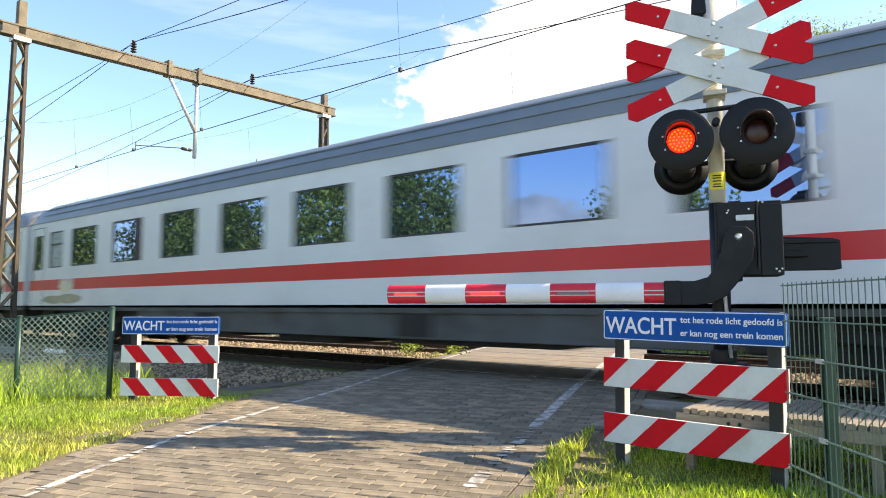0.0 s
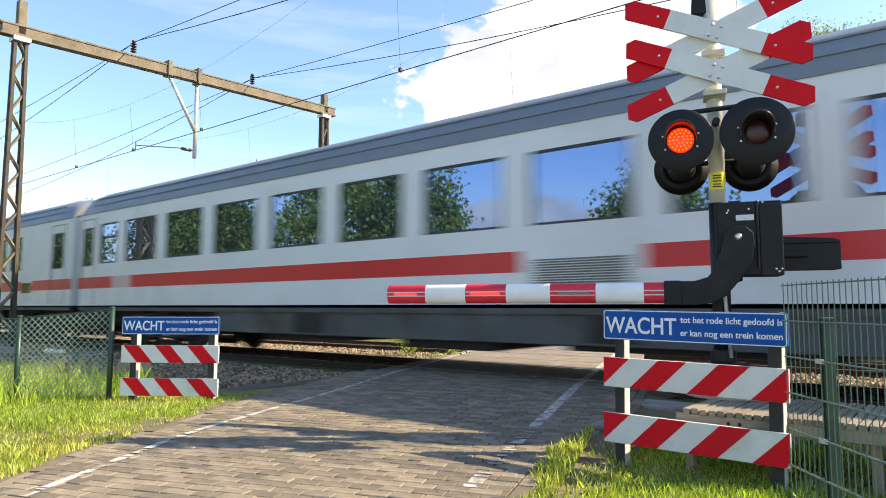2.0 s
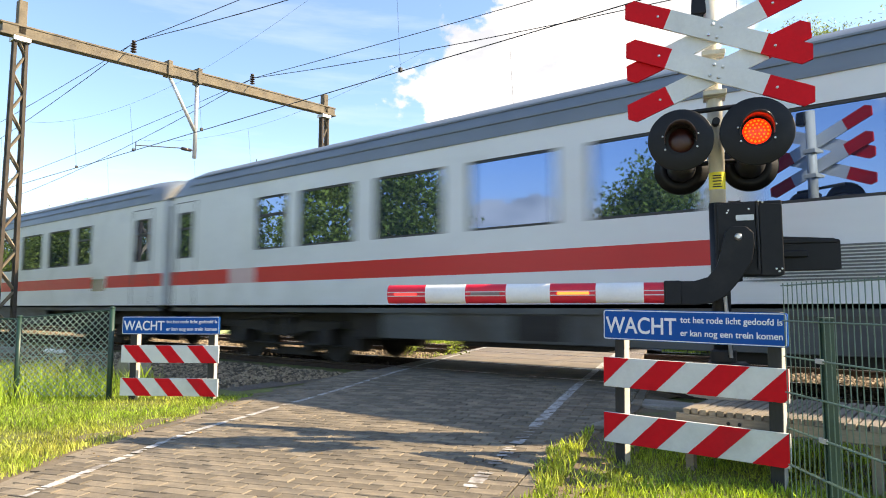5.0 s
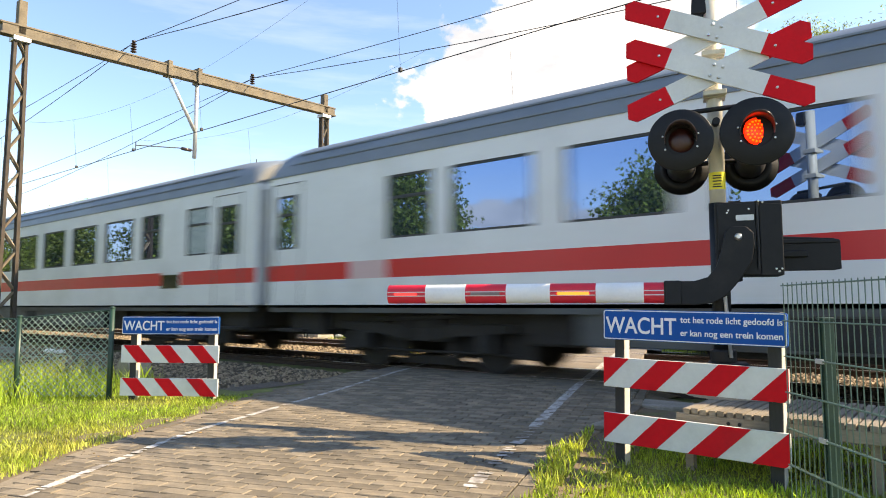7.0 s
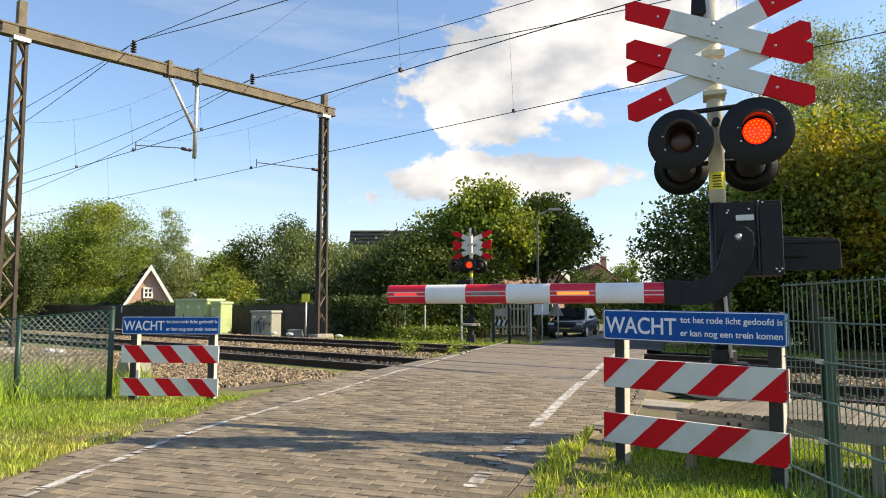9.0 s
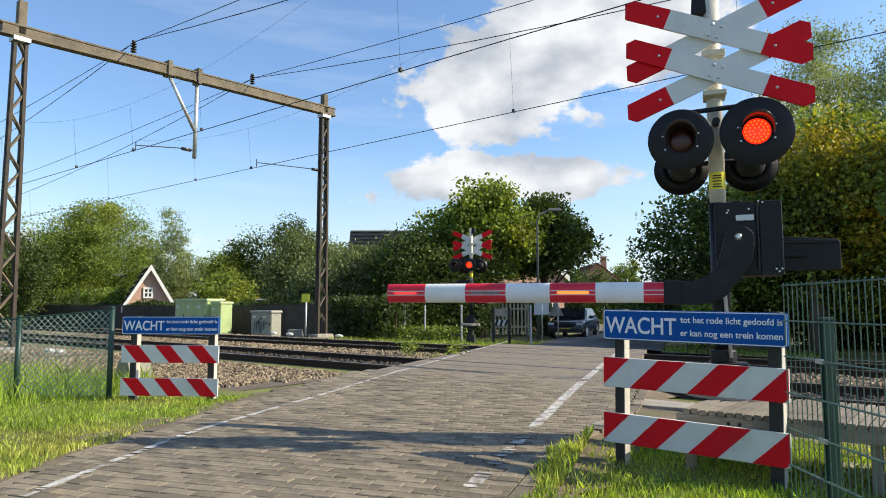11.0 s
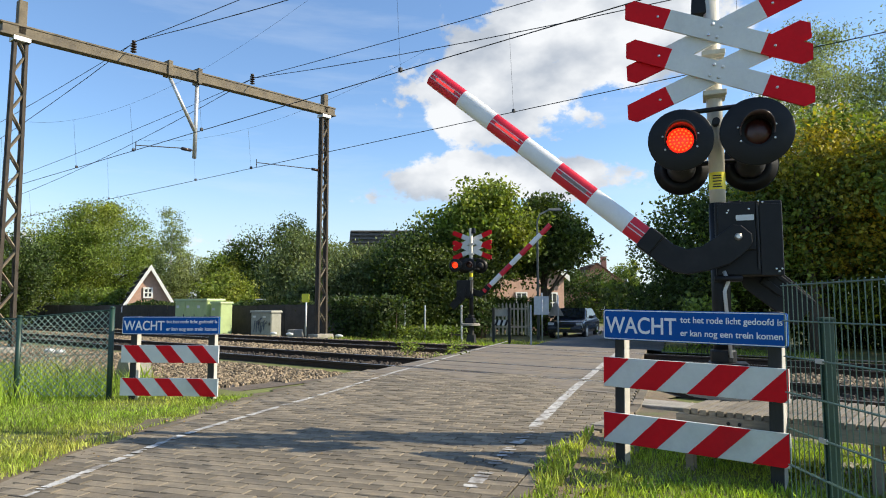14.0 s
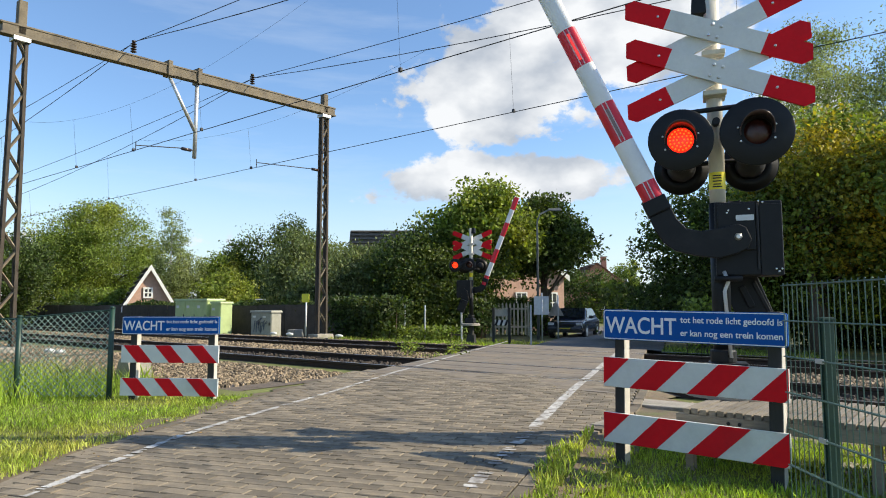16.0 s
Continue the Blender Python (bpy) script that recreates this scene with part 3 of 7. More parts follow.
def stones(name, regions, label, mat="stone"):
    s = Mesh()
    for x0, x1, y0, y1, z, count, size in regions:
        for _ in range(count):
            x, y = rng.uniform(x0, x1), rng.uniform(y0, y1)
            if -0.35 < road_side(x, y) < 3.15:
                continue
            if any(abs(y - ry) < 0.06 for ry in RAILS):
                continue
            h = size * rng.uniform(0.6, 1.3)
            ang = rng.uniform(0, 6.28)
            c, sn = math.cos(ang), math.sin(ang)
            pts = []
            for dx, dy, dz in ((-1, -.7, 0), (1, -.8, 0), (.8, .9, 0), (-.9, .7, 0), (-.45, -.3, 1), (.5, -.4, .85), (.35, .5, 1.05), (-.5, .4, .8)):
                dx, dy, dz = dx * rng.uniform(.75, 1.2), dy * rng.uniform(.75, 1.2), dz * rng.uniform(.7, 1.2)
                pts.append((x + h * (c * dx - sn * dy), y + h * (sn * dx + c * dy), z + h * (1.1 * dz - 0.3)))
            s.solid(pts, [(4, 5, 6, 7), (0, 1, 5, 4), (1, 2, 6, 5), (2, 3, 7, 6), (3, 0, 4, 7)])
    solo(name, s, M[mat], label, "ballast", kind="stuff")


stones("ballast_stones", [(-20, -8, 6.3, 7.75, -0.115, 5200, 0.034), (-36, -20, 6.2, 7.7, -0.115, 2500, 0.042), (-14, -8.2, 5.1, 6.4, -0.12, 2600, 0.03), (-30, -14, 4.9, 6.3, -0.12, 2600, 0.04),
                          (-34, -6, 10.3, 11.95, -0.085, 7000, 0.042),
                          (-34, -8, 14.4, 15.6, -0.115, 2200, 0.045), (-5, 8, 10.3, 11.95, -0.085, 3600, 0.042), (-4, 8, 6.7, 7.8, -0.12, 2200, 0.036)],
       "tan and brown broken ballast stones beside the tracks")
stones("track_stones", [(-34, -7, 8.5, 9.8, -0.12, 4200, 0.04), (-34, -8, 12.5, 13.8, -0.12, 4200, 0.04), (-4, 8, 8.5, 9.8, -0.12, 1800, 0.04)], "ballast stones between the rails with shade in their dark colour", "stone_dark")

# road: sub-base, crossing panels, far carriageway
rd = Mesh()


def road_pt(w, d, dz=0.0):
    """w metres across from the left line, d metres along the road from the near rail."""
    p = L0 + ACROSS * w + ROAD * d
    return (p.x, p.y, road_z(p.y) + dz)


for i in range(45):
    d0, d1 = -11.6 + 0.25 * i, -11.35 + 0.25 * i
    rd.quad(road_pt(along(LEFT_EDGE, d0), d0, -0.022), road_pt(along(RIGHT_EDGE, d0), d0, -0.022), road_pt(along(RIGHT_EDGE, d1), d1, -0.022), road_pt(along(LEFT_EDGE, d1), d1, -0.022))
solo("road_bed", rd, M["joint"], "sandy joints under the paving bricks", "road", kind="structure")

crossing = thing("crossing_deck", "worn dark level crossing slabs between the rails", "crossing deck", kind="structure")
k = 0
for y0, y1 in ((7.35, 8.32), (8.49, 9.12), (9.14, 9.80), (9.93, 11.1), (11.12, 12.33), (12.45, 13.12), (13.14, 13.80), (13.93, 15.2)):
    for w0 in (-0.55, 0.75, 2.05):
        w1 = w0 + 1.29
        pts = []
        for w, y in ((w0, y0), (w1, y0), (w1, y1), (w0, y1)):
            d = (y - L0.y - ACROSS.y * w) / ROAD.y
            pts.append(Vector(road_pt(w, d)))
        s = Mesh()
        s.solid([(p.x, p.y, -0.16) for p in pts] + [(p.x, p.y, -0.002) for p in pts], [(4, 5, 6, 7), (0, 1, 5, 4), (1, 2, 6, 5), (2, 3, 7, 6), (3, 0, 4, 7)])
        part("slab", s, M["panel"], crossing)

fr = Mesh()
prev = None
ends = [((15.2 - L0.y - ACROSS.y * -0.55) / ROAD.y, (15.2 - L0.y - ACROSS.y * 3.3) / ROAD.y)]
a0, a1 = Vector(road_pt(-0.7, ends[0][0])), Vector(road_pt(3.4, ends[0][1]))
far = [(a0, a1)]
for d in (9, 11, 14, 20, 40, 90, 200):
    far.append((Vector(road_pt(-0.9, d)), Vector(road_pt(3.6, d))))
for (p, q), (r, s) in zip(far, far[1:]):
    fr.quad(*[(a.x, a.y, -0.004 - min(0.40, max(0, a.y - 15.2) * 0.07)) for a in (p, q, s, r)])
solo("far_road", fr, M["asphalt"], "grey asphalt road leading away from the crossing", "road", kind="structure")
side = Mesh()
side.solid([(-7.6, 17.0, -0.17), (14, 17.0, -0.17), (14, 20.5, -0.39), (-8.8, 20.5, -0.39)], [(0, 1, 2, 3)])
solo("side_road", side, M["asphalt"], "grey asphalt side road beyond the tracks", "road", kind="structure")
# ---- the passing train ----
LEN, HALF = 26.4, 1.41
Z0, Z1, ZS0, ZS1 = 1.03, 3.42, 1.465, 1.755
ROOF = [(-1.41, 3.42), (-1.39, 3.60), (-1.30, 3.80), (-1.10, 3.95), (-0.72, 4.06), (-0.3, 4.12), (0, 4.14)]
ROOF = ROOF + [(-y, z) for y, z in ROOF[-2::-1]]


def wall_grid(holes, y, sgn, red=True, red_gaps=()):
    """A coach side with real openings; the stripe is its own paint field."""
    w = Mesh()
    xcut = sorted({0.18, LEN - 0.18, *[c for h in holes for c in h[:2]], *[c for h in red_gaps for c in h]})
    zcut = sorted({Z0, ZS0, ZS1, Z1, *[c for h in holes for c in h[2:]]})
    for xa, xb in zip(xcut, xcut[1:]):
        for za, zb in zip(zcut, zcut[1:]):
            xm, zm = (xa + xb) / 2, (za + zb) / 2
            if any(h[0] < xm < h[1] and h[2] < zm < h[3] for h in holes):
                continue
            stripe = ZS0 < zm < ZS1 and not any(q[0] < xm < q[1] for q in red_gaps)
            pts = [(xa, y, za), (xb, y, za), (xb, y, zb), (xa, y, zb)]
            w.quad(*(pts if sgn < 0 else pts[::-1]), k=1 if stripe else 0)
    for x0, x1, za, zb in holes:
        yi = y - sgn * 0.045
        for p, q in (((x0, za), (x1, za)), ((x1, za), (x1, zb)), ((x1, zb), (x0, zb)), ((x0, zb), (x0, za))):
            w.quad((p[0], y, p[1]), (q[0], y, q[1]), (q[0], yi, q[1]), (p[0], yi, p[1]), k=2)
    return w


def make_coach(label, wins, splits, doors, red_gaps, displays, grilles, logos, graffiti=(), frosted=()):
    """wins: x0, x1, z0, z1 of every opening in the near side."""
    c = thing("railway_coach", label, "railway coach", group="coaches of the passing train")
    mats = [M["coach"], M["coach_red"], M["seal"]]
    part("side_wall", wall_grid(wins, -HALF, -1, True, red_gaps), mats, c)
    part("side_wall", wall_grid(wins, HALF, 1, True, red_gaps), mats, c)
    roof = Mesh()
    n = len(ROOF)
    secs = [(0.18, 0.93, -0.17), (0.45, 0.985, -0.06), (1.0, 1, 0), (LEN - 1.0, 1, 0), (LEN - 0.45, 0.985, -0.06), (LEN - 0.18, 0.93, -0.17)]
    for x, s, dz in secs:
        for y, z in ROOF:
            f = (z - Z1) / (4.14 - Z1)
            roof.v.append((x, y * (1 - (1 - s) * min(1, f * 3)), z + dz * f))
    for i in range(len(secs) - 1):
        for j in range(n - 1):
            a = i * n + j
            roof.f.append((a, a + n, a + n + 1, a + 1))
            roof.k.append(0)
    roof.f += [tuple(range(n)), tuple(range((len(secs) - 1) * n + n - 1, (len(secs) - 1) * n - 1, -1))]
    roof.k += [1, 1]
    part("roof", roof, [M["coach_roof"], M["grille"]], c, "dark blue-grey roof", smooth=True)
    for s in (-1, 1):
        part("gutter", Mesh().box(0.18, LEN - 0.18, s * HALF - 0.018, s * HALF + 0.018, 3.405, 3.435), M["coach_roof"], c)
        for zz in (3.62, 3.80):
            ys = 1.385 if zz < 3.7 else 1.302
            part("roof_rib", Mesh().box(0.9, LEN - 0.9, s * ys - 0.02, s * ys + 0.02, zz - 0.012, zz + 0.012), M["coach_roof"], c)
    for x, d in ((0.18, 1), (LEN - 0.18, -1)):
        part("end_wall", Mesh().box(min(x, x + d * 0.06), max(x, x + d * 0.06), -HALF + 0.01, HALF - 0.01, Z0, Z1), M["coach"], c, bevel=0.02)
        part("gangway_cover", Mesh().prism([(-1.05, 3.30), (1.05, 3.30), (0.95, 3.72), (0.6, 3.9), (-0.6, 3.9), (-0.95, 3.72)], 0, 0.185, m=Matrix.Translation((x if d < 0 else x - 0.185, 0, 0)) @ pose(0, 0, 0, 0, 0, -90)), M["bellow_top"], c, "cream rounded gangway cover", bevel=0.02)
        part("gangway", Mesh().box(min(x, x - d * 0.19), max(x, x - d * 0.19), -1.2, 1.2, 1.1, 3.3).box(min(x, x - d * 0.1), max(x, x - d * 0.1), -1.28, 1.28, 1.05, 3.3), M["bellows"], c, "grey rubber gangway bellows", bevel=0.03)
        for yb in (-0.87, 0.87):
            buf = Mesh().lathe([(0.09, 0), (0.09, 0.18), (0.05, 0.18), (0.05, 0.24), (0.2, 0.25), (0.21, 0.28), (0, 0.29)], Matrix.Translation((x, yb, 1.06)) @ pose(0, 0, 0, 0, -90 * d, 0), 14)
            part("buffer", buf, M["under"], c)
    part("floor", Mesh().box(0.3, LEN - 0.3, -HALF + 0.02, HALF - 0.02, 0.98, 1.04), M["under"], c)
    part("sill", Mesh().box(0.25, LEN - 0.25, -HALF + 0.02, -HALF + 0.07, 0.90, 1.03), M["coach_skirt"], c)
    part("underframe", Mesh().box(0.5, LEN - 0.5, -1.02, 1.02, 0.60, 0.98), M["under"], c, "black underframe with pipework", bevel=0.03)
    part("inner_lining", Mesh().box(0.3, LEN - 0.3, 0.2, 0.24, 1.05, 3.3), M["coach_skirt"], c)
    for s in (-1, 1):
        part("skirt", Mesh().box(6.6, 19.8, s * 1.33 - 0.02, s * 1.33 + 0.02, 0.50, 1.0), M["coach_skirt"], c, "dark grey equipment skirt", bevel=0.01)
    for xa, xb, za in ((8.0, 10.5, 0.42), (11.6, 13.4, 0.36), (14.5, 17.8, 0.42)):
        part("underfloor_box", Mesh().box(xa, xb, -1.2, 1.2, za, 0.95), M["under"], c, bevel=0.03)
    for xa, xb, za in ((0.6, 1.5, 0.5), (5.75, 6.5, 0.46), (19.9, 20.65, 0.46), (24.9, 25.8, 0.5)):
        part("end_box", Mesh().box(xa, xb, -1.18, 1.18, za, 0.95), M["under"], c, bevel=0.04)
    for s in (-1, 1):
        for xa, xb in ((9.1, 9.9), (14.9, 15.6)):
            part("skirt_recess", Mesh().box(xa, xb, s * 1.36 - 0.012, s * 1.36 + 0.012, 0.54, 0.88), M["under"], c)
    for xb in (3.7, LEN - 3.7):
        bog = Mesh()
        for s in (-1, 1):
            bog.prism([(-1.75, 0.62), (-1.75, 0.74), (-0.55, 0.74), (-0.4, 0.66), (0.4, 0.66), (0.55, 0.74), (1.75, 0.74), (1.75, 0.62), (0.7, 0.54), (0.45, 0.46), (-0.45, 0.46), (-0.7, 0.54)], s * 1.06 - 0.07, s * 1.06 + 0.07, m=Matrix.Translation((xb, 0, 0)))
            for a in (-1.25, 1.25):
                bog.box(xb + a - 0.17, xb + a + 0.17, s * 1.06 - 0.11, s * 1.06 + 0.11, 0.32, 0.62, taper=0.03)
            bog.tube([(xb - 0.3, s * 1.1, 0.5), (xb - 0.3, s * 1.1, 0.98)], 0.11, 10).tube([(xb + 0.3, s * 1.1, 0.5), (xb + 0.3, s * 1.1, 0.98)], 0.11, 10)
            bog.tube([(xb - 0.9, s * 1.17, 0.8), (xb + 0.9, s * 1.17, 0.86)], 0.04, 8)
        bog.box(xb - 0.35, xb + 0.35, -1.1, 1.1, 0.5, 0.8)
        for s in (-1, 1):
            for a, b_, za, zb in ((-2.0, -1.6, 0.24, 0.66), (-0.72, -0.42, 0.2, 0.62), (0.42, 0.72, 0.2, 0.62), (1.6, 2.0, 0.24, 0.66)):
                bog.box(xb + a, xb + b_, s * 0.82 - 0.14, s * 0.82 + 0.14, za, zb, taper=0.02)
            bog.box(xb - 0.62, xb + 0.62, s * 0.76 - 0.06, s * 0.76 + 0.06, 0.08, 0.22, taper=0.015)
            bog.tube([(xb - 1.7, s * 1.0, 0.3), (xb + 1.7, s * 1.0, 0.3)], 0.025, 6)
        bg_ = part("bogie", bog, M["under"], c, "black grimy bogie", bevel=0.015)
        for a in (-1.25, 1.25):
            for s in (-1, 1):
                wm = Mesh().lathe([(0.46, -0.065), (0.48, -0.035), (0.46, 0.0), (0.455, 0.06), (0.37, 0.065), (0.34, 0.02), (0.14, 0.03), (0.13, 0.08), (0, 0.08)], Matrix.Translation((xb + a, s * 0.755, 0.46)) @ pose(0, 0, 0, 90 * s, 0, 0), 28)
                part("wheel", wm, M["under"], bg_)
            part("axle", Mesh().tube([(xb + a, -0.8, 0.46), (xb + a, 0.8, 0.46)], 0.08, 10), M["under"], bg_)
    for s in (-1, 1):
        for x0, x1, za, zb in wins:
            g_ = Mesh().box(x0, x1, s * (HALF - 0.035) - 0.004, s * (HALF - 0.035) + 0.004, za, zb)
            dull = (x0, x1) in frosted
            pn = part("window", g_, M["frost" if dull else "pane"], c, "pale frosted window" if dull else "tinted reflecting window pane")
            ins = Mesh()
            e, ya, yb = 0.035, s * (HALF - 0.03), s * (HALF - 0.012)
            ya, yb = min(ya, yb), max(ya, yb)
            ins.box(x0, x1, ya, yb, za, za + e).box(x0, x1, ya, yb, zb - e, zb).box(x0, x0 + e, ya, yb, za + e, zb - e).box(x1 - e, x1, ya, yb, za + e, zb - e)
            if (x0, x1) in splits:
                zm = za + (zb - za) * 0.62
                ins.box(x0 + e, x1 - e, ya, yb, zm, zm + 0.05)
            part("window_frame", ins, M["seal"], pn)
    for s in (-1, 1):
        for x0, x1 in doors:
            y = s * (HALF + 0.002)
            d = Mesh()
            ya, yb = min(y, y + s * 0.008), max(y, y + s * 0.008)
            d.box(x0, x0 + 0.02, ya, yb, 1.06, 3.28).box(x1 - 0.02, x1, ya, yb, 1.06, 3.28).box(x0 + 0.02, x1 - 0.02, ya, yb, 3.26, 3.28)
            dr = part("door", d, M["grille"], c, "plug door outline")
            part("handle", Mesh().box(x0 + 0.1, x0 + 0.13, ya, yb + 0.03, 1.7, 2.3), M["grille"], dr)
            part("step", Mesh().box(x0 + 0.05, x1 - 0.05, min(s * 1.1, s * 1.4), max(s * 1.1, s * 1.4), 0.55, 0.6), M["under"], dr)
    for x0, x1, za, zb in displays:
        part("display", Mesh().box(x0, x1, -HALF - 0.008, -HALF + 0.01, za, zb), M["display"], c, "dark destination display")
    for x0, x1, za, zb in grilles:
        g_ = Mesh()
        z = za
        while z < zb - 0.01:
            g_.box(x0, x1, -HALF - 0.012, -HALF + 0.01, z, z + 0.02)
            z += 0.034
        part("louvre", g_, M["grille"], c, "grey ventilation louvre")
    for x0, x1, za, zb in logos:
        part("emblem", Mesh().box(x0, x1, -HALF - 0.006, -HALF + 0.01, za, zb), M["logo"], c, "pale emblem on the red stripe")
    for i, (pts, k) in enumerate(graffiti):
        part("graffiti", Mesh().prism(pts, -HALF - 0.006 - 0.003 * i, -HALF + 0.01), M[k], c, "sprayed graffiti in pale paint")
    return c


ZW = (2.09, 3.11)
big = [(4.55 + 1.92 * i, 4.55 + 1.92 * i + 1.43, *ZW) for i in range(9)]
ends_d = [(0.45, 1.0, 2.05, 3.05), (3.26, 4.2, *ZW), (21.75, 22.62, *ZW), (24.93, 25.6, 2.05, 3.05)]
splits_d = {(3.26, 4.2), (21.75, 22.62), (0.45, 1.0), (24.93, 25.6)}
coach_a = make_coach("light grey express coach with red stripe and frosted end windows", big + ends_d + [(1.28, 2.16, *ZW), (23.72, 24.58, *ZW)], splits_d | {(1.28, 2.16), (23.72, 24.58)},
                     [(0.3, 1.15), (24.8, 25.75)], [(2.36, 3.2), (22.7, 23.5)], [(22.72, 23.45, 1.40, 1.70)], [], [(2.36, 3.2, ZS0, ZS1)], (), {(1.28, 2.16), (23.72, 24.58)})
coach_d = make_coach("light grey coach with red stripe, display and louvre", big + ends_d, splits_d,
                     [(0.3, 1.15), (24.8, 25.75)], [(2.4, 3.26), (22.7, 23.5), (11.95, 13.75)], [(22.72, 23.45, 1.40, 1.70)], [(12.15, 13.55, 1.27, 1.65)], [(2.4, 3.26, ZS0, ZS1)])
ends_c = [(0.44, 1.0, 2.05, 3.05), (1.4, 2.3, *ZW), (23.75, 24.5, *ZW), (24.9, 25.55, 2.05, 3.05)]
coach_c = make_coach("light grey coach with many windows, side display and louvre", [(2.72 + 1.9 * i, 2.72 + 1.9 * i + 1.45, *ZW) for i in range(11)] + ends_c, {(1.4, 2.3), (23.75, 24.5)},
                     [(0.3, 1.15), (24.78, 25.7)], [(2.12, 3.05), (22.9, 23.75), (13.95, 15.7)], [(22.95, 23.7, 1.40, 1.70)], [(14.15, 15.5, 1.27, 1.65)], [(2.12, 3.05, ZS0, ZS1)])


def bubble(x0, x1, z0, z1, n=18, seed=1):
    r = random.Random(seed)
    return [((x0 + x1) / 2 + (x1 - x0) / 2 * math.cos(6.2832 * i / n) * r.uniform(0.88, 1.08), (z0 + z1) / 2 + (z1 - z0) / 2 * math.sin(6.2832 * i / n) * r.uniform(0.85, 1.08)) for i in range(n)]


win_b = [(0.40, 0.86, 2.05, 3.05), (1.5, 2.45, 2.07, 3.05)] + [(6.15 + 1.915 * i, 6.15 + 1.915 * i + 1.27, *ZW) for i in range(8)] + [(21.85, 22.65, *ZW), (23.82, 24.58, *ZW), (25.1, 25.6, 2.0, 3.0)]
gr = [(bubble(7.5, 9.0, 1.15, 2.35, seed=2), "graf_red"), (bubble(7.57, 8.93, 1.12, 2.25, seed=3), "graf_white"), (bubble(8.7, 10.1, 1.15, 2.5, seed=4), "graf_red"), (bubble(8.77, 10.03, 1.12, 2.4, seed=5), "graf_white"),
      (bubble(9.9, 11.3, 1.15, 2.3, seed=6), "graf_red"), (bubble(9.97, 11.23, 1.12, 2.2, seed=7), "graf_white"),
      (bubble(8.1, 8.4, 1.6, 1.9, 8, 8), "graf_red"), (bubble(9.3, 9.6, 1.7, 1.95, 8, 9), "graf_red"), (bubble(9.5, 9.75, 1.25, 1.5, 8, 10), "graf_red"), (bubble(10.5, 10.8, 1.55, 1.8, 8, 11), "graf_red"),
      (bubble(12.6, 15.6, 1.0, 2.02, 22, 12), "graf_green"), (bubble(13.4, 16.8, 1.02, 2.2, 22, 13), "graf_green"), (bubble(14.6, 17.5, 1.02, 2.3, 22, 15), "graf_green"), (bubble(17.2, 17.95, 1.8, 2.2, 10, 14), "graf_teal")]
coach_b = make_coach("light grey service coach with large graffiti", win_b, {(1.45, 2.4)}, [(0.22, 1.05), (24.95, 25.75)], [(4.0, 4.9), (23.7, 24.6), (11.2, 12.8)], [(23.8, 24.5, 1.40, 1.70)], [], [(4.0, 4.9, ZS0, ZS1)], gr)
gr2 = [(bubble(1.2, 2.6, 1.08, 1.32, seed=21), "graf_tan"), (bubble(2.2, 3.7, 1.08, 1.36, seed=23), "graf_tan"), (bubble(2.3, 3.15, 1.4, 1.72, seed=22), "graf_white")]
ends_e = [(0.5, 1.05, 2.05, 3.05), (1.54, 2.4, *ZW), (21.9, 22.7, *ZW), (23.4, 24.2, *ZW), (24.9, 25.5, 2.05, 3.05)]
coach_e = make_coach("light grey coach with dull graffiti at one end", [(2.98 + 2.345 * i, 2.98 + 2.345 * i + 1.48, *ZW) for i in range(8)] + ends_e, {(1.54, 2.4)}, [(0.35, 1.2), (25.05, 25.9)], [(2.35, 3.2)], [], [], [(2.35, 3.2, ZS0, ZS1)], gr2, {(1.54, 2.4)})
# ---- level crossing signal with barrier ----
PIVOT = Vector((-1.43, 5.512, 1.542))
SIG = Matrix.Translation((PIVOT.x, PIVOT.y, 0)) @ pose(0, 0, 0, 0, 0, math.degrees(math.atan2(0.334, 0.943)))
cores, booms = [], []


def lathe_to(mesh, prof, at, face, n=28, k=0):
    """A turned form at a point, its axis towards -y (face -1) or +y."""
    return mesh.lathe(prof, Matrix.Translation(at) @ pose(0, 0, 0, 90 if face < 0 else -90, 0, 0), n, k)


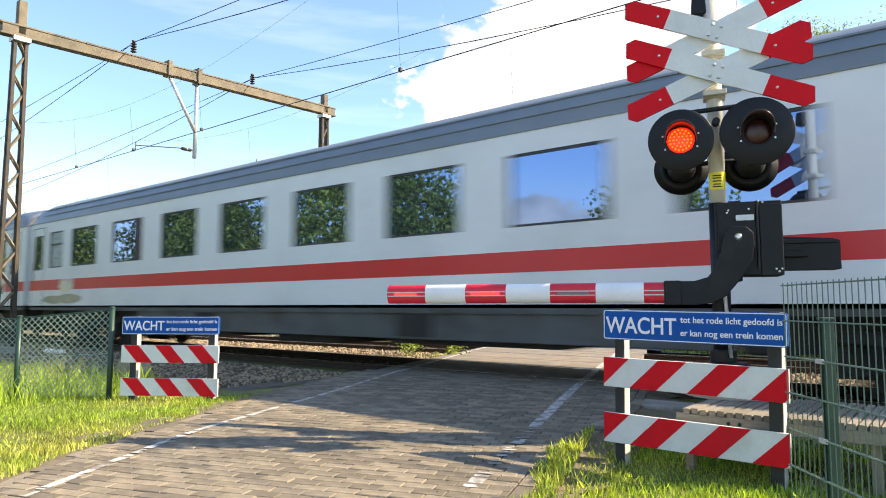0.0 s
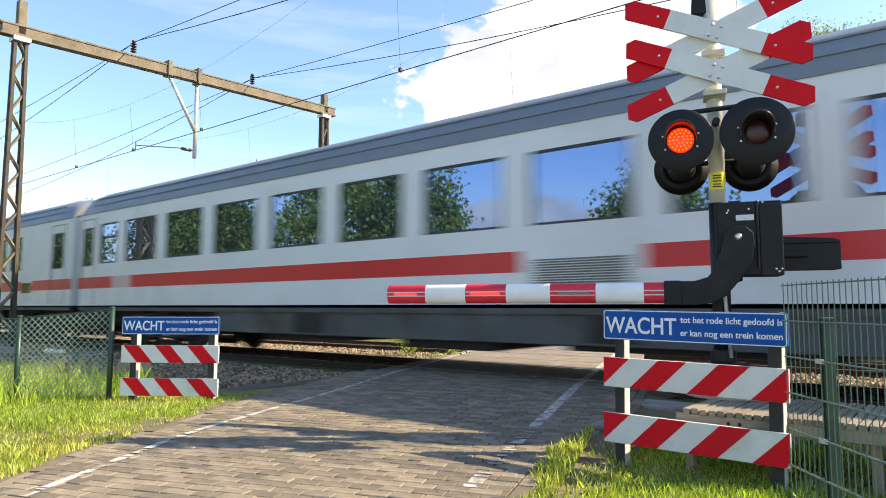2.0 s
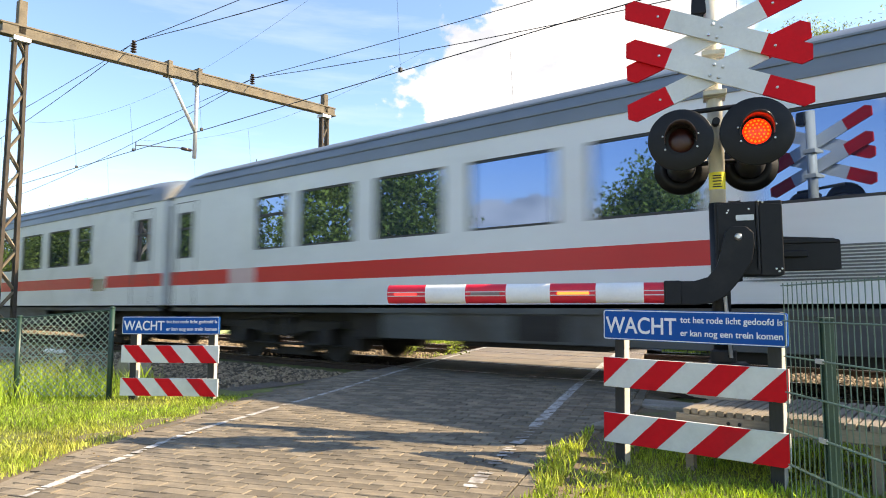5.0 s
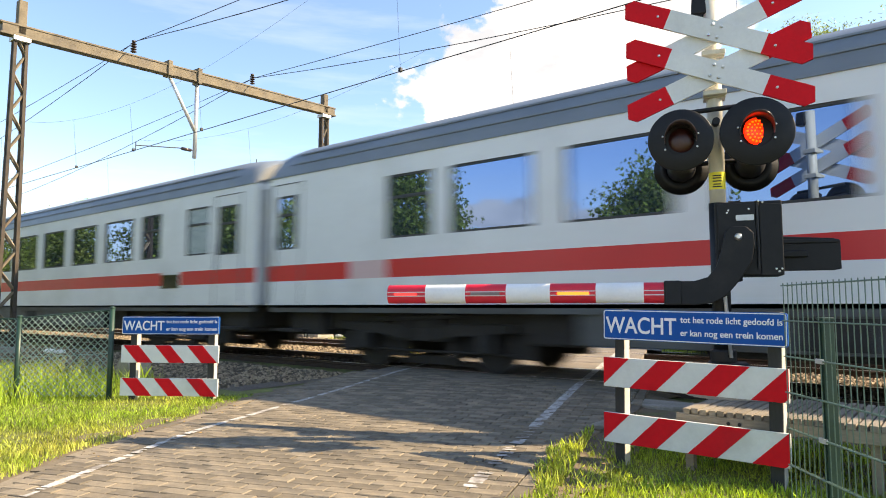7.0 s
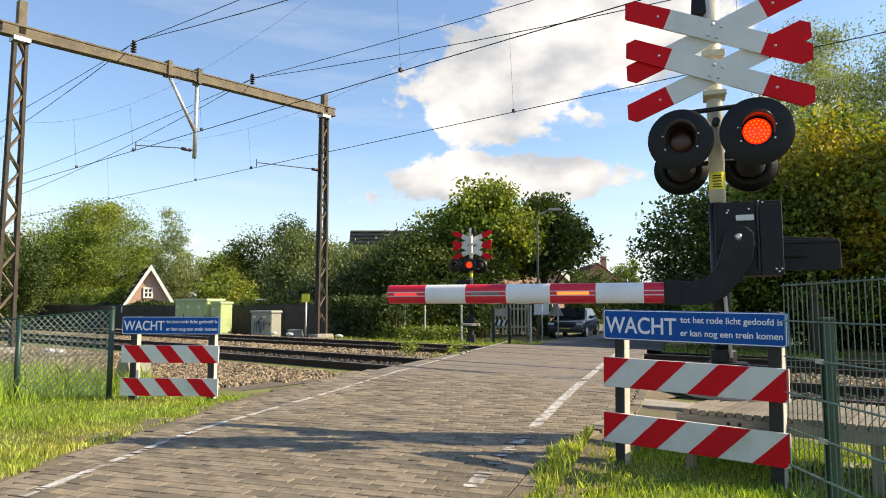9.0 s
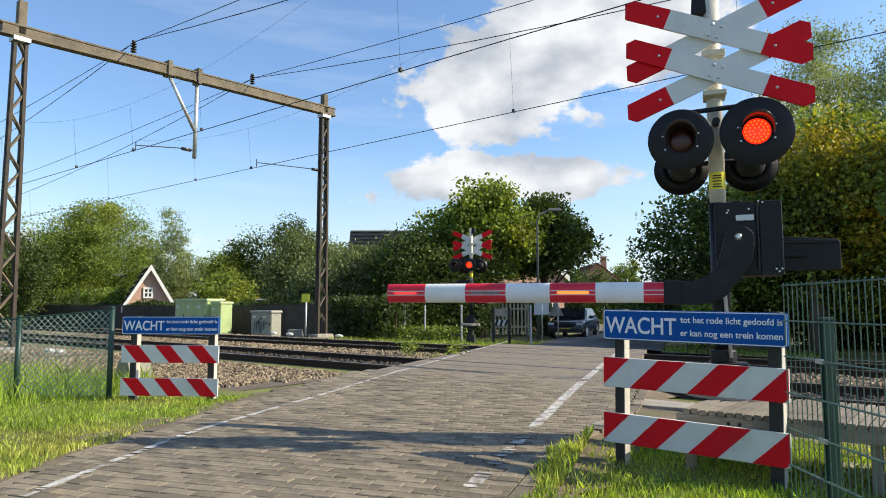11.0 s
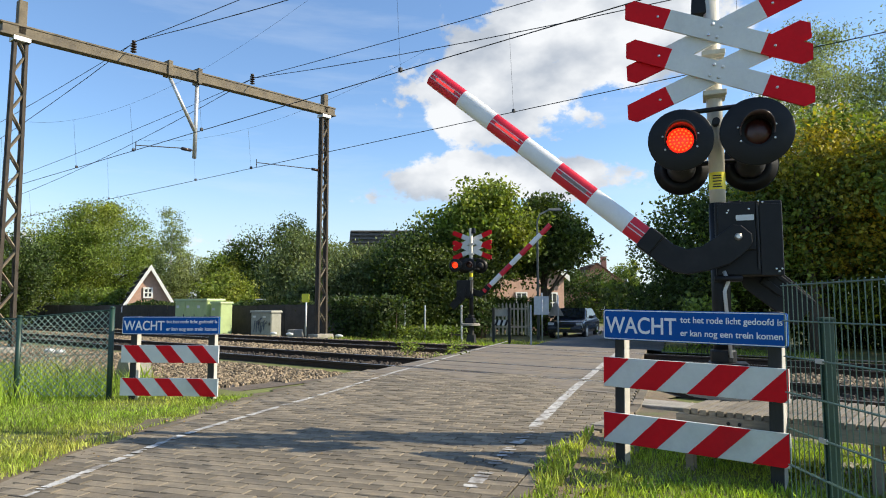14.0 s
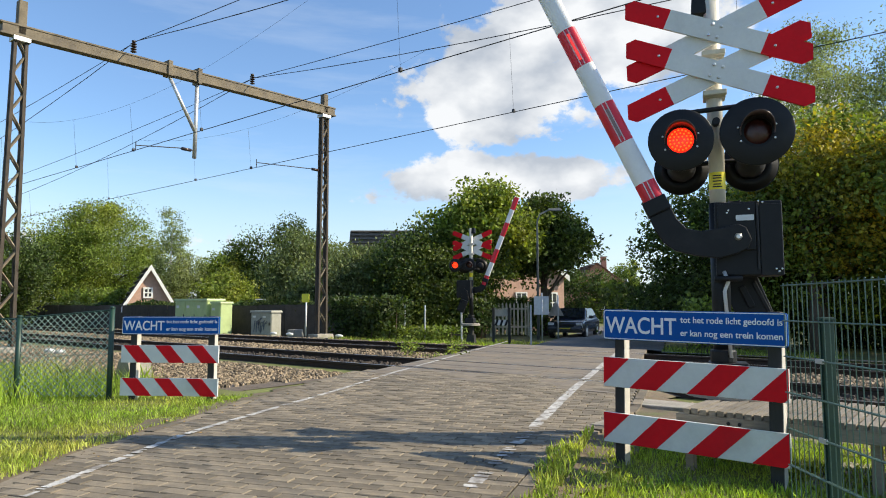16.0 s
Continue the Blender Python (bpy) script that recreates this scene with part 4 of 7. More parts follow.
def make_signal(at, label, cuts, lamps, boom_lamps):
    s = thing("crossing_signal", label, "crossing signal", at, "signals of the crossing")
    px_, py_ = -0.125, 0.13
    pole = Mesh().tube([(px_, py_, 1.83), (px_, py_, 3.62)], 0.062, 20)
    part("pole", pole, M["pole"], s, "cream painted steel pole", smooth=True)
    part("pole_foot", Mesh().tube([(px_, py_, 0.42), (px_, py_, 1.84)], 0.072, 18).box(px_ - 0.05, px_ + 0.15, py_ - 0.16, py_ + 0.1, 1.2, 1.24), M["black"], s, "black painted lower pole", smooth=True)
    part("base_box", Mesh().box(px_ - 0.13, px_ + 0.2, py_ - 0.16, py_ + 0.16, 0.36, 0.56, taper=0.02).tube([(px_, py_, 0.55), (px_, py_, 0.66)], 0.1, 18), M["black"], s, "black cast base", bevel=0.015)
    part("base_slab", Mesh().lathe([(0.34, 0.30), (0.34, 0.36), (0.3, 0.375), (0, 0.375)], Matrix.Translation((px_ + 0.04, py_, 0)), 28), M["concrete"], s, "round concrete base")
    part("conduit", Mesh().tube([(px_ + 0.02, py_ - 0.1, 1.28), (px_ + 0.05, py_ - 0.11, 1.2), (px_ + 0.02, py_ - 0.1, 1.12), (px_ + 0.05, py_ - 0.1, 0.6)], 0.015, 10), M["galv"], s, "grey cable conduit", smooth=True)
    part("cap", Mesh().box(px_ - 0.16, px_ - 0.03, py_ - 0.05, py_ + 0.09, 3.44, 3.62, taper=0.012), M["black"], s, bevel=0.01)
    part("sticker", Mesh().lathe([(0.0635, 1.95), (0.0635, 2.09)], Matrix.Translation((px_, py_, 0)), 24), M["yellow"], s, "yellow sticker with small print")
    bars = Mesh()
    for zz in (2.06, 2.04, 2.015, 1.99, 1.97):
        w = random.uniform(0.02, 0.04)
        bars.box(px_ - w, px_ + w * 0.8, py_ - 0.0665, py_ - 0.058, zz - 0.005, zz + 0.004)
    part("print", bars, M["black_soft"], s)
    # the two crosses: four planks with red tips
    half, hw = 0.750, 0.083
    for zc in (3.22, 2.885):
        for sgn, y in ((-1, -0.045), (1, -0.012)):
            m = Matrix.Translation((px_ + 0.012, y, zc)) @ pose(0, 0, 0, 0, -22.6 * sgn, 0)
            pl = part("cross_plank", Mesh().prism([(-half + 0.36, -hw), (half - 0.36, -hw), (half - 0.36, hw), (-half + 0.36, hw)], -0.012, 0.012, m=m), M["sign_white"], s, "white plank of the cross")
            for e in (-1, 1):
                up = e * sgn
                o = [(e * (half - 0.36), -hw), (e * half, -hw), (e * half, hw), (e * (half - 0.36), hw)]
                if up < 0:
                    o[1:3] = [(e * (half - 0.045), -hw), (e * (half + 0.012), -hw + 0.055), (e * (half - 0.03), hw)]
                else:
                    o[1:3] = [(e * (half - 0.03), -hw), (e * (half + 0.012), hw - 0.055), (e * (half - 0.045), hw)]
                if e < 0:
                    o = o[::-1]
                part("red_tip", Mesh().prism(o, -0.012, 0.012, m=m), M["sign_red"], pl, "red reflective tip")
                b = Mesh()
                lathe_to(b, [(0.011, 0), (0.011, 0.006), (0.006, 0.01), (0, 0.01)], m @ Vector((e * (half - 0.28), -0.012, 0)), -1, 10)
                part("bolt", b, M["chrome"], pl)
            for dx in (-0.035, 0.035):
                for dz in (-0.045, 0.045):
                    b = Mesh()
                    lathe_to(b, [(0.014, 0), (0.014, 0.008), (0.008, 0.014), (0, 0.014)], m @ Vector((dx, -0.012, dz)), -1, 10)
                    part("bolt", b, M["chrome"], pl)
        part("bracket", Mesh().box(px_ - 0.09, px_ + 0.09, 0.0, 0.07, zc - 0.17, zc - 0.13).box(px_ - 0.085, px_ + 0.085, 0.06, 0.2, zc - 0.18, zc - 0.12), M["pole"], s, bevel=0.006)
    # lamps: two towards the road, two towards the far side
    part("lamp_bracket", Mesh().tube([(px_ - 0.3, -0.02, 2.57), (px_ + 0.32, -0.02, 2.6)], 0.02, 10).tube([(px_, -0.02, 2.49), (px_, 0.13, 2.49)], 0.03, 10)
         .tube([(px_ - 0.34, 0.28, 2.2), (px_ + 0.34, 0.28, 2.22)], 0.02, 10), M["black"], s, "black lamp bracket", smooth=True)
    for dx, dz, front, ph in lamps:
        c = Vector((px_ + dx, -0.10 if front < 0 else 0.36, 2.315 + dz))
        lamp = Mesh()
        R = (0.252 if dx < 0 else 0.27) if front < 0 else 0.225
        lathe_to(lamp, [(R, -0.008), (R, 0.0), (R - 0.006, 0.004), (0.125, 0.012), (0.118, 0.012), (0.118, -0.02), (0.125, -0.03), (R - 0.006, -0.012)], c, front, 40)
        lp = part("backboard", lamp, M["black"], s, "round black lamp backboard", smooth=True)
        hous = Mesh()
        lathe_to(hous, [(0.118, -0.01), (0.118, -0.06), (0.095, -0.16), (0.06, -0.2), (0, -0.2)], c, front, 24)
        part("housing", hous, M["black_soft"], lp, "black lamp housing", smooth=True)
        hood = Mesh()
        n = 18
        for i in range(n + 1):
            w = math.pi * (-0.08 + 1.16 * i / n)
            depth = 0.05 + 0.13 * max(0.0, math.sin(w)) ** 0.8
            for rr in (0.118, 0.124):
                for d in (0.0, depth):
                    hood.v.append((c.x + rr * math.cos(w), c.y + front * d, c.z + rr * math.sin(w)))
        for i in range(n):
            a, b2 = i * 4, i * 4 + 4
            for p, q in ((0, 1), (1, 3), (3, 2), (2, 0)):
                hood.f.append((a + p, a + q, b2 + q, b2 + p))
                hood.k.append(0)
        part("hood", hood, M["hood"], lp, "black visor hood", smooth=True)
        for w in (0.3, 2.9, 3.7, 5.8):
            b = Mesh()
            lathe_to(b, [(0.008, 0), (0.008, 0.012), (0, 0.014)], c + Vector((0.14 * math.cos(w), front * 0.01, 0.14 * math.sin(w))), front, 8)
            part("bolt", b, M["chrome"], lp)
        # a turning core: one face of glowing leds, the other dark glass
        core = Mesh()
        core.lathe([(0.108, 0.004), (0.108, 0.010), (0.06, 0.026), (0, 0.032)], pose(0, 0, 0, 90, 0, 0), 24, 0)
        core.lathe([(0.108, 0.004), (0.108, 0.010), (0.06, 0.026), (0, 0.032)], pose(0, 0, 0, -90, 0, 0), 24, 1)
        for r_, cnt in ((0.028, 6), (0.055, 12), (0.082, 18)):
            for i in range(cnt):
                w = 6.2832 * i / cnt
                core.lathe([(0.0105, 0.022 - r_ * 0.12), (0.008, 0.034 - r_ * 0.12), (0, 0.036 - r_ * 0.12)], pose(0, 0, 0, 90, 0, 0) @ Matrix.Translation((r_ * math.cos(w), r_ * math.sin(w), 0)), 6, 2)
        co = part("lamp_core", core, [M["led_dim"], M["lens_dark"], M["led"]], s, "round red lamp face", smooth=True)
        co["phase"] = ph
        co.matrix_basis = Matrix.Translation(c + Vector((0, front * -0.02, 0))) @ pose(0, 0, 0, 0, 0, 0 if front < 0 else 180)
    # drive box
    zp = PIVOT.z
    box = part("drive_box", Mesh().box(-0.16, 0.33, 0.03, 0.36, zp - 0.30, zp + 0.29), M["black"], s, "black barrier drive box", bevel=0.012)
    part("cover", Mesh().box(-0.14, 0.135, 0.008, 0.031, zp - 0.10, zp + 0.275), M["black"], box, bevel=0.006)
    part("door", Mesh().box(0.165, 0.325, 0.012, 0.031, zp - 0.30, zp + 0.262), M["black"], box, bevel=0.006)
    part("name_plate", Mesh().box(-0.005, 0.125, 0.0, 0.009, zp + 0.135, zp + 0.18), M["sign_white"], box, "small white plate")
    part("hinge", Mesh().tube([(0.15, 0.02, zp - 0.25), (0.15, 0.02, zp + 0.29)], 0.012, 8), M["black_soft"], box)
    for x_, z_ in ((-0.06, 0.22), (0.09, 0.225), (-0.07, 0.2), (0.29, -0.27), (0.27, -0.25), (0.31, -0.25), (0.16, 0.285), (0.19, 0.275)):
        b = Mesh()
        lathe_to(b, [(0.008, 0), (0.008, 0.02), (0, 0.022)], (x_, 0.02, zp + z_), -1, 8)
        part("bolt", b, M["chrome"], box)
    part("eye_bolt", Mesh().tube([(-0.04, 0.15, zp + 0.26), (-0.04, 0.15, zp + 0.31), (0.04, 0.15, zp + 0.31), (0.04, 0.15, zp + 0.26)], 0.012, 8), M["black_soft"], box)
    # the moving arm, with its origin on the axle
    boom = thing("barrier_boom", "", "")
    boom.parent = s
    boom.matrix_basis = Matrix.Translation((0, 0, zp))
    out = [(-0.53, -0.34), (-0.53, -0.525), (-0.32, -0.53), (-0.2, -0.515), (-0.1, -0.46), (0.0, -0.34), (0.09, -0.20), (0.115, -0.06), (0.11, 0.03), (0.06, 0.08), (-0.04, 0.085), (-0.09, 0.05), (-0.12, -0.08), (-0.16, -0.22), (-0.23, -0.31), (-0.33, -0.34)]
    part("arm", Mesh().prism(out, -0.075, -0.03).prism([(a * 0.97 - 0.005, c * 0.97 - 0.008) for a, c in out], -0.03, 0.0), M["black"], boom, "black curved barrier arm", bevel=0.008)
    b = Mesh()
    lathe_to(b, [(0.028, 0), (0.028, 0.012), (0.016, 0.03), (0, 0.03)], (0, -0.075, 0), -1, 16)
    part("axle_bolt", b, M["chrome"], boom)
    part("clamp", Mesh().prism([(-0.56, -0.335), (-0.56, -0.53), (-0.43, -0.53), (-0.43, -0.335)], -0.1, 0.05), M["black"], boom, bevel=0.012)
    cw = Mesh().prism([(0.0, 0.06), (0.74, 0.01), (0.79, -0.01), (0.79, -0.24), (0.73, -0.25), (0.3, -0.25), (0.05, -0.1)], 0.37, 0.40)
    cw.prism([(0.36, -0.03), (0.78, -0.03), (0.78, -0.24), (0.36, -0.24)], 0.40, 0.47).prism([(0.36, 0.01), (0.78, 0.0), (0.78, -0.03), (0.36, -0.03)], 0.36, 0.48)
    cw.prism([(0.36, -0.085), (0.55, -0.085), (0.55, -0.14), (0.36, -0.14)], 0.34, 0.37)
    part("counterweight", cw, M["black"], boom, "black counterweight arm", bevel=0.008)
    for i, (a, c) in enumerate(zip(cuts, cuts[1:])):
        seg = Mesh()
        n = 24
        for x_ in (a, c):
            for q in range(n):
                w = 6.2832 * q / n
                seg.v.append((-x_, -0.03 + 0.055 * math.cos(w), -0.43 + 0.0845 * math.copysign(abs(math.sin(w)) ** 0.85, math.sin(w))))
        for q in range(n):
            p, r_ = q, (q + 1) % n
            seg.f.append((p, r_, r_ + n, p + n))
            seg.k.append(0)
        seg.v += list(seg.v)
        seg.f += [tuple(range(3 * n - 1, 2 * n - 1, -1)), tuple(range(3 * n, 4 * n))]
        seg.k += [0, 0]
        sp = part("boom_section", seg, M["boom_red" if i % 2 == 0 else "boom_white"], boom, "red boom section" if i % 2 == 0 else "white boom section", smooth=True)
        if i % 2 == 0:
            for zz in (-0.413, -0.447):
                part("reflective_line", Mesh().box(-c + 0.004, -a - 0.004, -0.0885, -0.08, zz - 0.004, zz + 0.004), M["silver"], sp)
    part("boom_lamp", Mesh().box(-cuts[-1] + 0.07, -cuts[-1] + 0.29, -0.093, -0.08, -0.442, -0.418), M["lamp_red"], boom, "lit red boom tip lamp", bevel=0.003)
    for x_, mat, ph in boom_lamps:
        pl = Mesh()
        pl.box(-0.13, 0.13, -0.012, 0.0, -0.011, 0.011, 0).box(-0.13, 0.13, 0.0, 0.012, -0.011, 0.011, 1)
        co = part("boom_lamp", pl, [M[mat], M["lamp_off"]], boom, "flashing boom lamp")
        co["phase"] = ph
        co.matrix_basis = Matrix.Translation((x_, -0.082, -0.43))
    return s


signal = make_signal(SIG, "level crossing signal with red-white cross, red lamps and barrier boom", [0.505, 0.715, 1.096, 1.475, 1.856, 2.2225, 2.60, 2.969],
                     ((-0.275, 0.02, -1, 1), (0.285, 0.045, -1, 0), (-0.27, -0.13, 1, 0), (0.27, -0.13, 1, 1)), ((-2.04, "lamp_red", 1), (-1.28, "lamp_amber", 0)))
far_signal = make_signal(pose(-13.32, 18.28, 0.06, 0, 0, math.degrees(math.atan2(0.334, 0.943)) + 180) @ Matrix.Translation((0.16, -0.13, 0)),
                         "distant level crossing signal with cross and long barrier boom", [0.32, 0.66, 1.14, 1.62, 2.10, 2.58, 3.06, 3.50],
                         ((-0.275, 0.02, -1, 1), (0.285, 0.045, -1, 0), (0.0, 0.03, 1, 0), (0.5, 0.03, 1, 1)), ((-2.35, "lamp_red", 1), (-1.5, "lamp_amber", 0)))
# added foot; its dark material stands for the shadow around the pole base
part("far_foot", Mesh().box(-0.28, 0.04, -0.04, 0.28, -0.5, 0.0, taper=0.04).tube([(-0.125, 0.13, -0.05), (-0.125, 0.13, 0.5)], 0.09, 14), M["post_grey"], far_signal, "foot in the grass with shadow in its dark colour")
for s in (signal, far_signal):
    for o in s.children_recursive:
        if o.name.startswith("barrier_boom"):
            booms.append((o, o.matrix_basis.copy()))
        if "phase" in o:
            cores.append((o, o.matrix_basis.copy(), bool(o["phase"])))


# ---- warning boards with the blue sign ----
def lettering(text, width, height, at, parent, mat):
    cu = bpy.data.curves.new("lettering", "FONT")
    cu.body, cu.extrude, cu.size, cu.offset = text, 0.003, 1.0, 0.013
    tmp = bpy.data.objects.new("lettering", cu)
    scene.collection.objects.link(tmp)
    dg = bpy.context.evaluated_depsgraph_get()
    me = bpy.data.meshes.new_from_object(tmp.evaluated_get(dg))
    bpy.data.objects.remove(tmp)
    co = np.empty(len(me.vertices) * 3)
    me.vertices.foreach_get("co", co)
    co = co.reshape(-1, 3)
    lo, hi = co.min(0), co.max(0)
    q = np.empty_like(co)
    q[:, 0] = at[0] + (co[:, 0] - lo[0]) / (hi[0] - lo[0]) * width
    q[:, 2] = at[2] + (co[:, 1] - lo[1]) / (hi[1] - lo[1]) * height
    q[:, 1] = at[1] - co[:, 2] * 0.5
    me.vertices.foreach_set("co", q.ravel())
    me.materials.clear()
    me.materials.append(mat)
    return part("lettering", me, None, parent, "white lettering")


def make_warning(lean, m, label, z_foot, posts):
    s = thing("warning_board", label, "warning board", m, "warning boards beside the crossing")
    W = 1.225
    for x0, w_ in posts:
        post = part("post", Mesh().box(x0, x0 + w_, 0.02, 0.115, z_foot, 0.985), M["post_grey"], s, "dark grey square post", bevel=0.006)
        part("post_face", Mesh().box(x0 + w_, x0 + w_ + 0.004, 0.024, 0.111, z_foot + 0.03, 0.98), M["post_sunlit"], post, "post side painted pale for sunlight")
    for zc in (0.53, 0.136):
        bd = part("striped_board", Mesh().box(0, W, -0.006, 0.018, zc - 0.105, zc + 0.105), M["sign_white"], s, "red and white striped board", bevel=0.003)
        h = 0.104
        for i in range(-1, 3):
            low_x = (0.160 if lean > 0 else 0.172) + 0.329 * i
            top_x = low_x + lean * (0.172 if lean > 0 else 0.152)
            q = [(low_x * W, zc - h), ((low_x + 0.157) * W, zc - h), ((top_x + 0.157) * W, zc + h), (top_x * W, zc + h)]
            q = clip(q, 0.002, W - 0.002)
            if len(q) > 2:
                part("stripe", Mesh().prism(q, -0.010, -0.0055), M["sign_red"], bd, "red reflective stripe")
    pl = part("blue_sign", Mesh().prism(rounded(0, W, 0.765, 0.98, 0.018), -0.004, 0.018), M["sign_blue"], s, "blue sign asking to wait for the light", bevel=0.002)
    e = Mesh()
    ro, ri = rounded(0.004, W - 0.004, 0.769, 0.976, 0.018), rounded(0.010, W - 0.010, 0.775, 0.970, 0.014)
    for i in range(len(ro)):
        j = (i + 1) % len(ro)
        e.quad((ro[i][0], -0.0072, ro[i][1]), (ro[j][0], -0.0072, ro[j][1]), (ri[j][0], -0.0072, ri[j][1]), (ri[i][0], -0.0072, ri[i][1]))
    part("border", e, M["letter"], pl, "thin white border")
    lettering("WACHT", 0.515, 0.118, (0.020, -0.0055, 0.812), pl, M["letter"])
    lettering("tot het rode licht gedoofd is", 0.635, 0.056, (0.562, -0.0055, 0.886), pl, M["letter"])
    lettering("er kan nog een trein komen", 0.635, 0.056, (0.562, -0.0055, 0.797), pl, M["letter"])
    return s


def clip(poly, lo, hi):
    """An outline cut to lo < x < hi."""
    for lim, sg in ((lo, 1), (hi, -1)):
        res = []
        for i in range(len(poly)):
            a, b = poly[i], poly[(i + 1) % len(poly)]
            ia, ib = sg * (a[0] - lim) >= 0, sg * (b[0] - lim) >= 0
            if ia:
                res.append(a)
            if ia != ib:
                t = (lim - a[0]) / (b[0] - a[0])
                res.append((lim, a[1] + t * (b[1] - a[1])))
        poly = res
        if len(poly) < 3:
            return []
    return poly


def rounded(x0, x1, z0, z1, r):
    o = []
    for cx, cz, a0 in ((x1 - r, z0 + r, -90), (x1 - r, z1 - r, 0), (x0 + r, z1 - r, 90), (x0 + r, z0 + r, 180)):
        for i in range(5):
            w = radians(a0 + 22.5 * i)
            o.append((cx + r * math.cos(w), cz + r * math.sin(w)))
    return o


near_board = make_warning(1, pose(-2.15, 4.57, 0.0, 0, 0.9, 0), "red-white striped barrier boards under a blue sign on dark posts", -0.16, ((0.075, 0.07), (1.10, 0.08)))
far_board = make_warning(-1, frame_at((-8.13, 3.92, -0.10), (1.0, 0.66)), "smaller looking striped boards with blue sign in the grass", -0.06, ((0.10, 0.08), (1.08, 0.08)))
# ---- overhead line ----
PX = -18.53
portal = thing("catenary_portal", "weathered brown lattice portal carrying the overhead line", "catenary portal")


def lattice_mast(y, z_top, z_foot=-0.1, wide_foot=0.38, wide_top=0.25, cap=0.72):
    m = Mesh()
    steps = 15
    def at(i, sx, sy):
        t = i / steps
        w = (wide_foot + (wide_top - wide_foot) * t) / 2
        return Vector((PX + sx * 0.06, y + sy * w, z_foot + 0.5 + (z_top - z_foot - 0.5) * t))
    legs = []
    for sx in (-1, 1):
        for sy in (-1, 1):
            a, b = at(0, sx, sy), at(steps, sx, sy)
            l = Mesh()
            l.solid([a + Vector(d) for d in ((-.045, -.04, -.5), (.045, -.04, -.5), (.045, .04, -.5), (-.045, .04, -.5))] + [b + Vector(d) for d in ((-.04, -.035, 0), (.04, -.035, 0), (.04, .035, 0), (-.04, .035, 0))],
                    [(0, 3, 2, 1), (4, 5, 6, 7), (0, 1, 5, 4), (1, 2, 6, 5), (2, 3, 7, 6), (3, 0, 4, 7)])
            legs.append(l)
    mast = part("mast", legs[0], M["mast"], portal, "tapered lattice mast")
    for l in legs[1:]:
        part("leg", l, M["mast"], mast)
    for sx in (-1, 1):
        for i in range(steps):
            s = 1 if i % 2 else -1
            part("lacing_bar", Mesh().tube([at(i, sx, -s), at(i + 1, sx, s)], 0.027, 4), M["lacing"], mast)
    part("top_cap", Mesh().box(PX - 0.11, PX + 0.11, y - 0.10, y + 0.10, z_top, z_top + cap), M["beam"], mast, bevel=0.02)
    part("saddle", Mesh().box(PX - 0.16, PX + 0.16, y - 0.2, y + 0.2, z_top - 0.18, z_top - 0.06), M["galv"], mast, "pale metal saddle", bevel=0.01)
    part("mast_foot", Mesh().box(PX - 0.32, PX + 0.32, y - 0.42, y + 0.42, z_foot - 0.3, z_foot + 0.12, taper=0.05), M["concrete"], mast, "concrete foundation block", bevel=0.02)


lattice_mast(6.04, 7.84, cap=0.9)
lattice_mast(16.12, 8.16)
bm = Matrix.Translation((PX, 11.1, 8.11)) @ pose(0, 0, 0, 2.0, 0, 0)
beam_ = part("cross_beam", Mesh().box(-0.11, 0.11, -5.5, 5.45, -0.11, 0.11, m=bm), M["beam"], portal, "weathered riveted cross beam")
for z_ in (-0.135, 0.135):
    part("flange", Mesh().box(-0.13, 0.13, -5.55, 5.5, z_ - 0.025, z_ + 0.025, m=bm), M["beam"], beam_, bevel=0.008)
for y in (8.92, 12.95):
    ins = Mesh()
    z = 8.26 + (y - 9) * 0.035
    for i in range(4):
        ins.lathe([(0.03, 0), (0.085, 0.02), (0.085, 0.035), (0.03, 0.06)], Matrix.Translation((PX, y, z + 0.03 + 0.075 * i)), 12)
    ins.lathe([(0.05, 0), (0.06, 0.05), (0, 0.07)], Matrix.Translation((PX, y, z + 0.33)), 12)
    part("insulator", ins, M["ceramic"], portal, "dark ribbed insulator", smooth=True)
v = Mesh().tube([(PX, 9.98, 7.98), (PX, 10.9, 6.42)], 0.055, 8).tube([(PX, 10.95, 8.0), (PX, 10.93, 5.55)], 0.062, 10)
part("drop_bracket", v, M["galv"], portal, "pale tubular drop bracket", smooth=True)
for y in (9.98, 10.95):
    part("clamp", Mesh().box(PX - 0.17, PX + 0.17, y - 0.07, y + 0.07, 7.88, 8.34 + (y - 10) * 0.03), M["beam"], portal, bevel=0.01)
for y0, y1, z in ((10.93, 9.1, 5.78), (16.0, 13.2, 5.98)):
    arm = part("steady_arm", Mesh().tube([(PX, y0, z), (PX, y0 - 0.5, z), (PX, y1, z - 0.17)], 0.016, 6), M["wire"], portal)
    part("arm_insulator", Mesh().tube([(PX, y0 - 0.12, z), (PX, y0 - 0.42, z)], 0.05, 10), M["ceramic"], arm, smooth=True)
    part("dropper_clip", Mesh().tube([(PX, y1, z - 0.06), (PX, y1, z - 0.32)], 0.014, 6), M["wire"], arm)


def sag(d, low, high):
    return low + (high - low) * (1 - min(abs(d), 60) % 60 / 30) ** 2


def wire_run(y, fn, r, label):
    xs_ = [PX + 3.0 * i for i in range(-30, 31)]
    return solo("overhead_wire", Mesh().tube([(x, y, fn(x)) for x in xs_], r, 5), M["wire"], label, "overhead wire", "wires of the overhead line")


def span_pos(x):
    return (x - PX) % 60.0


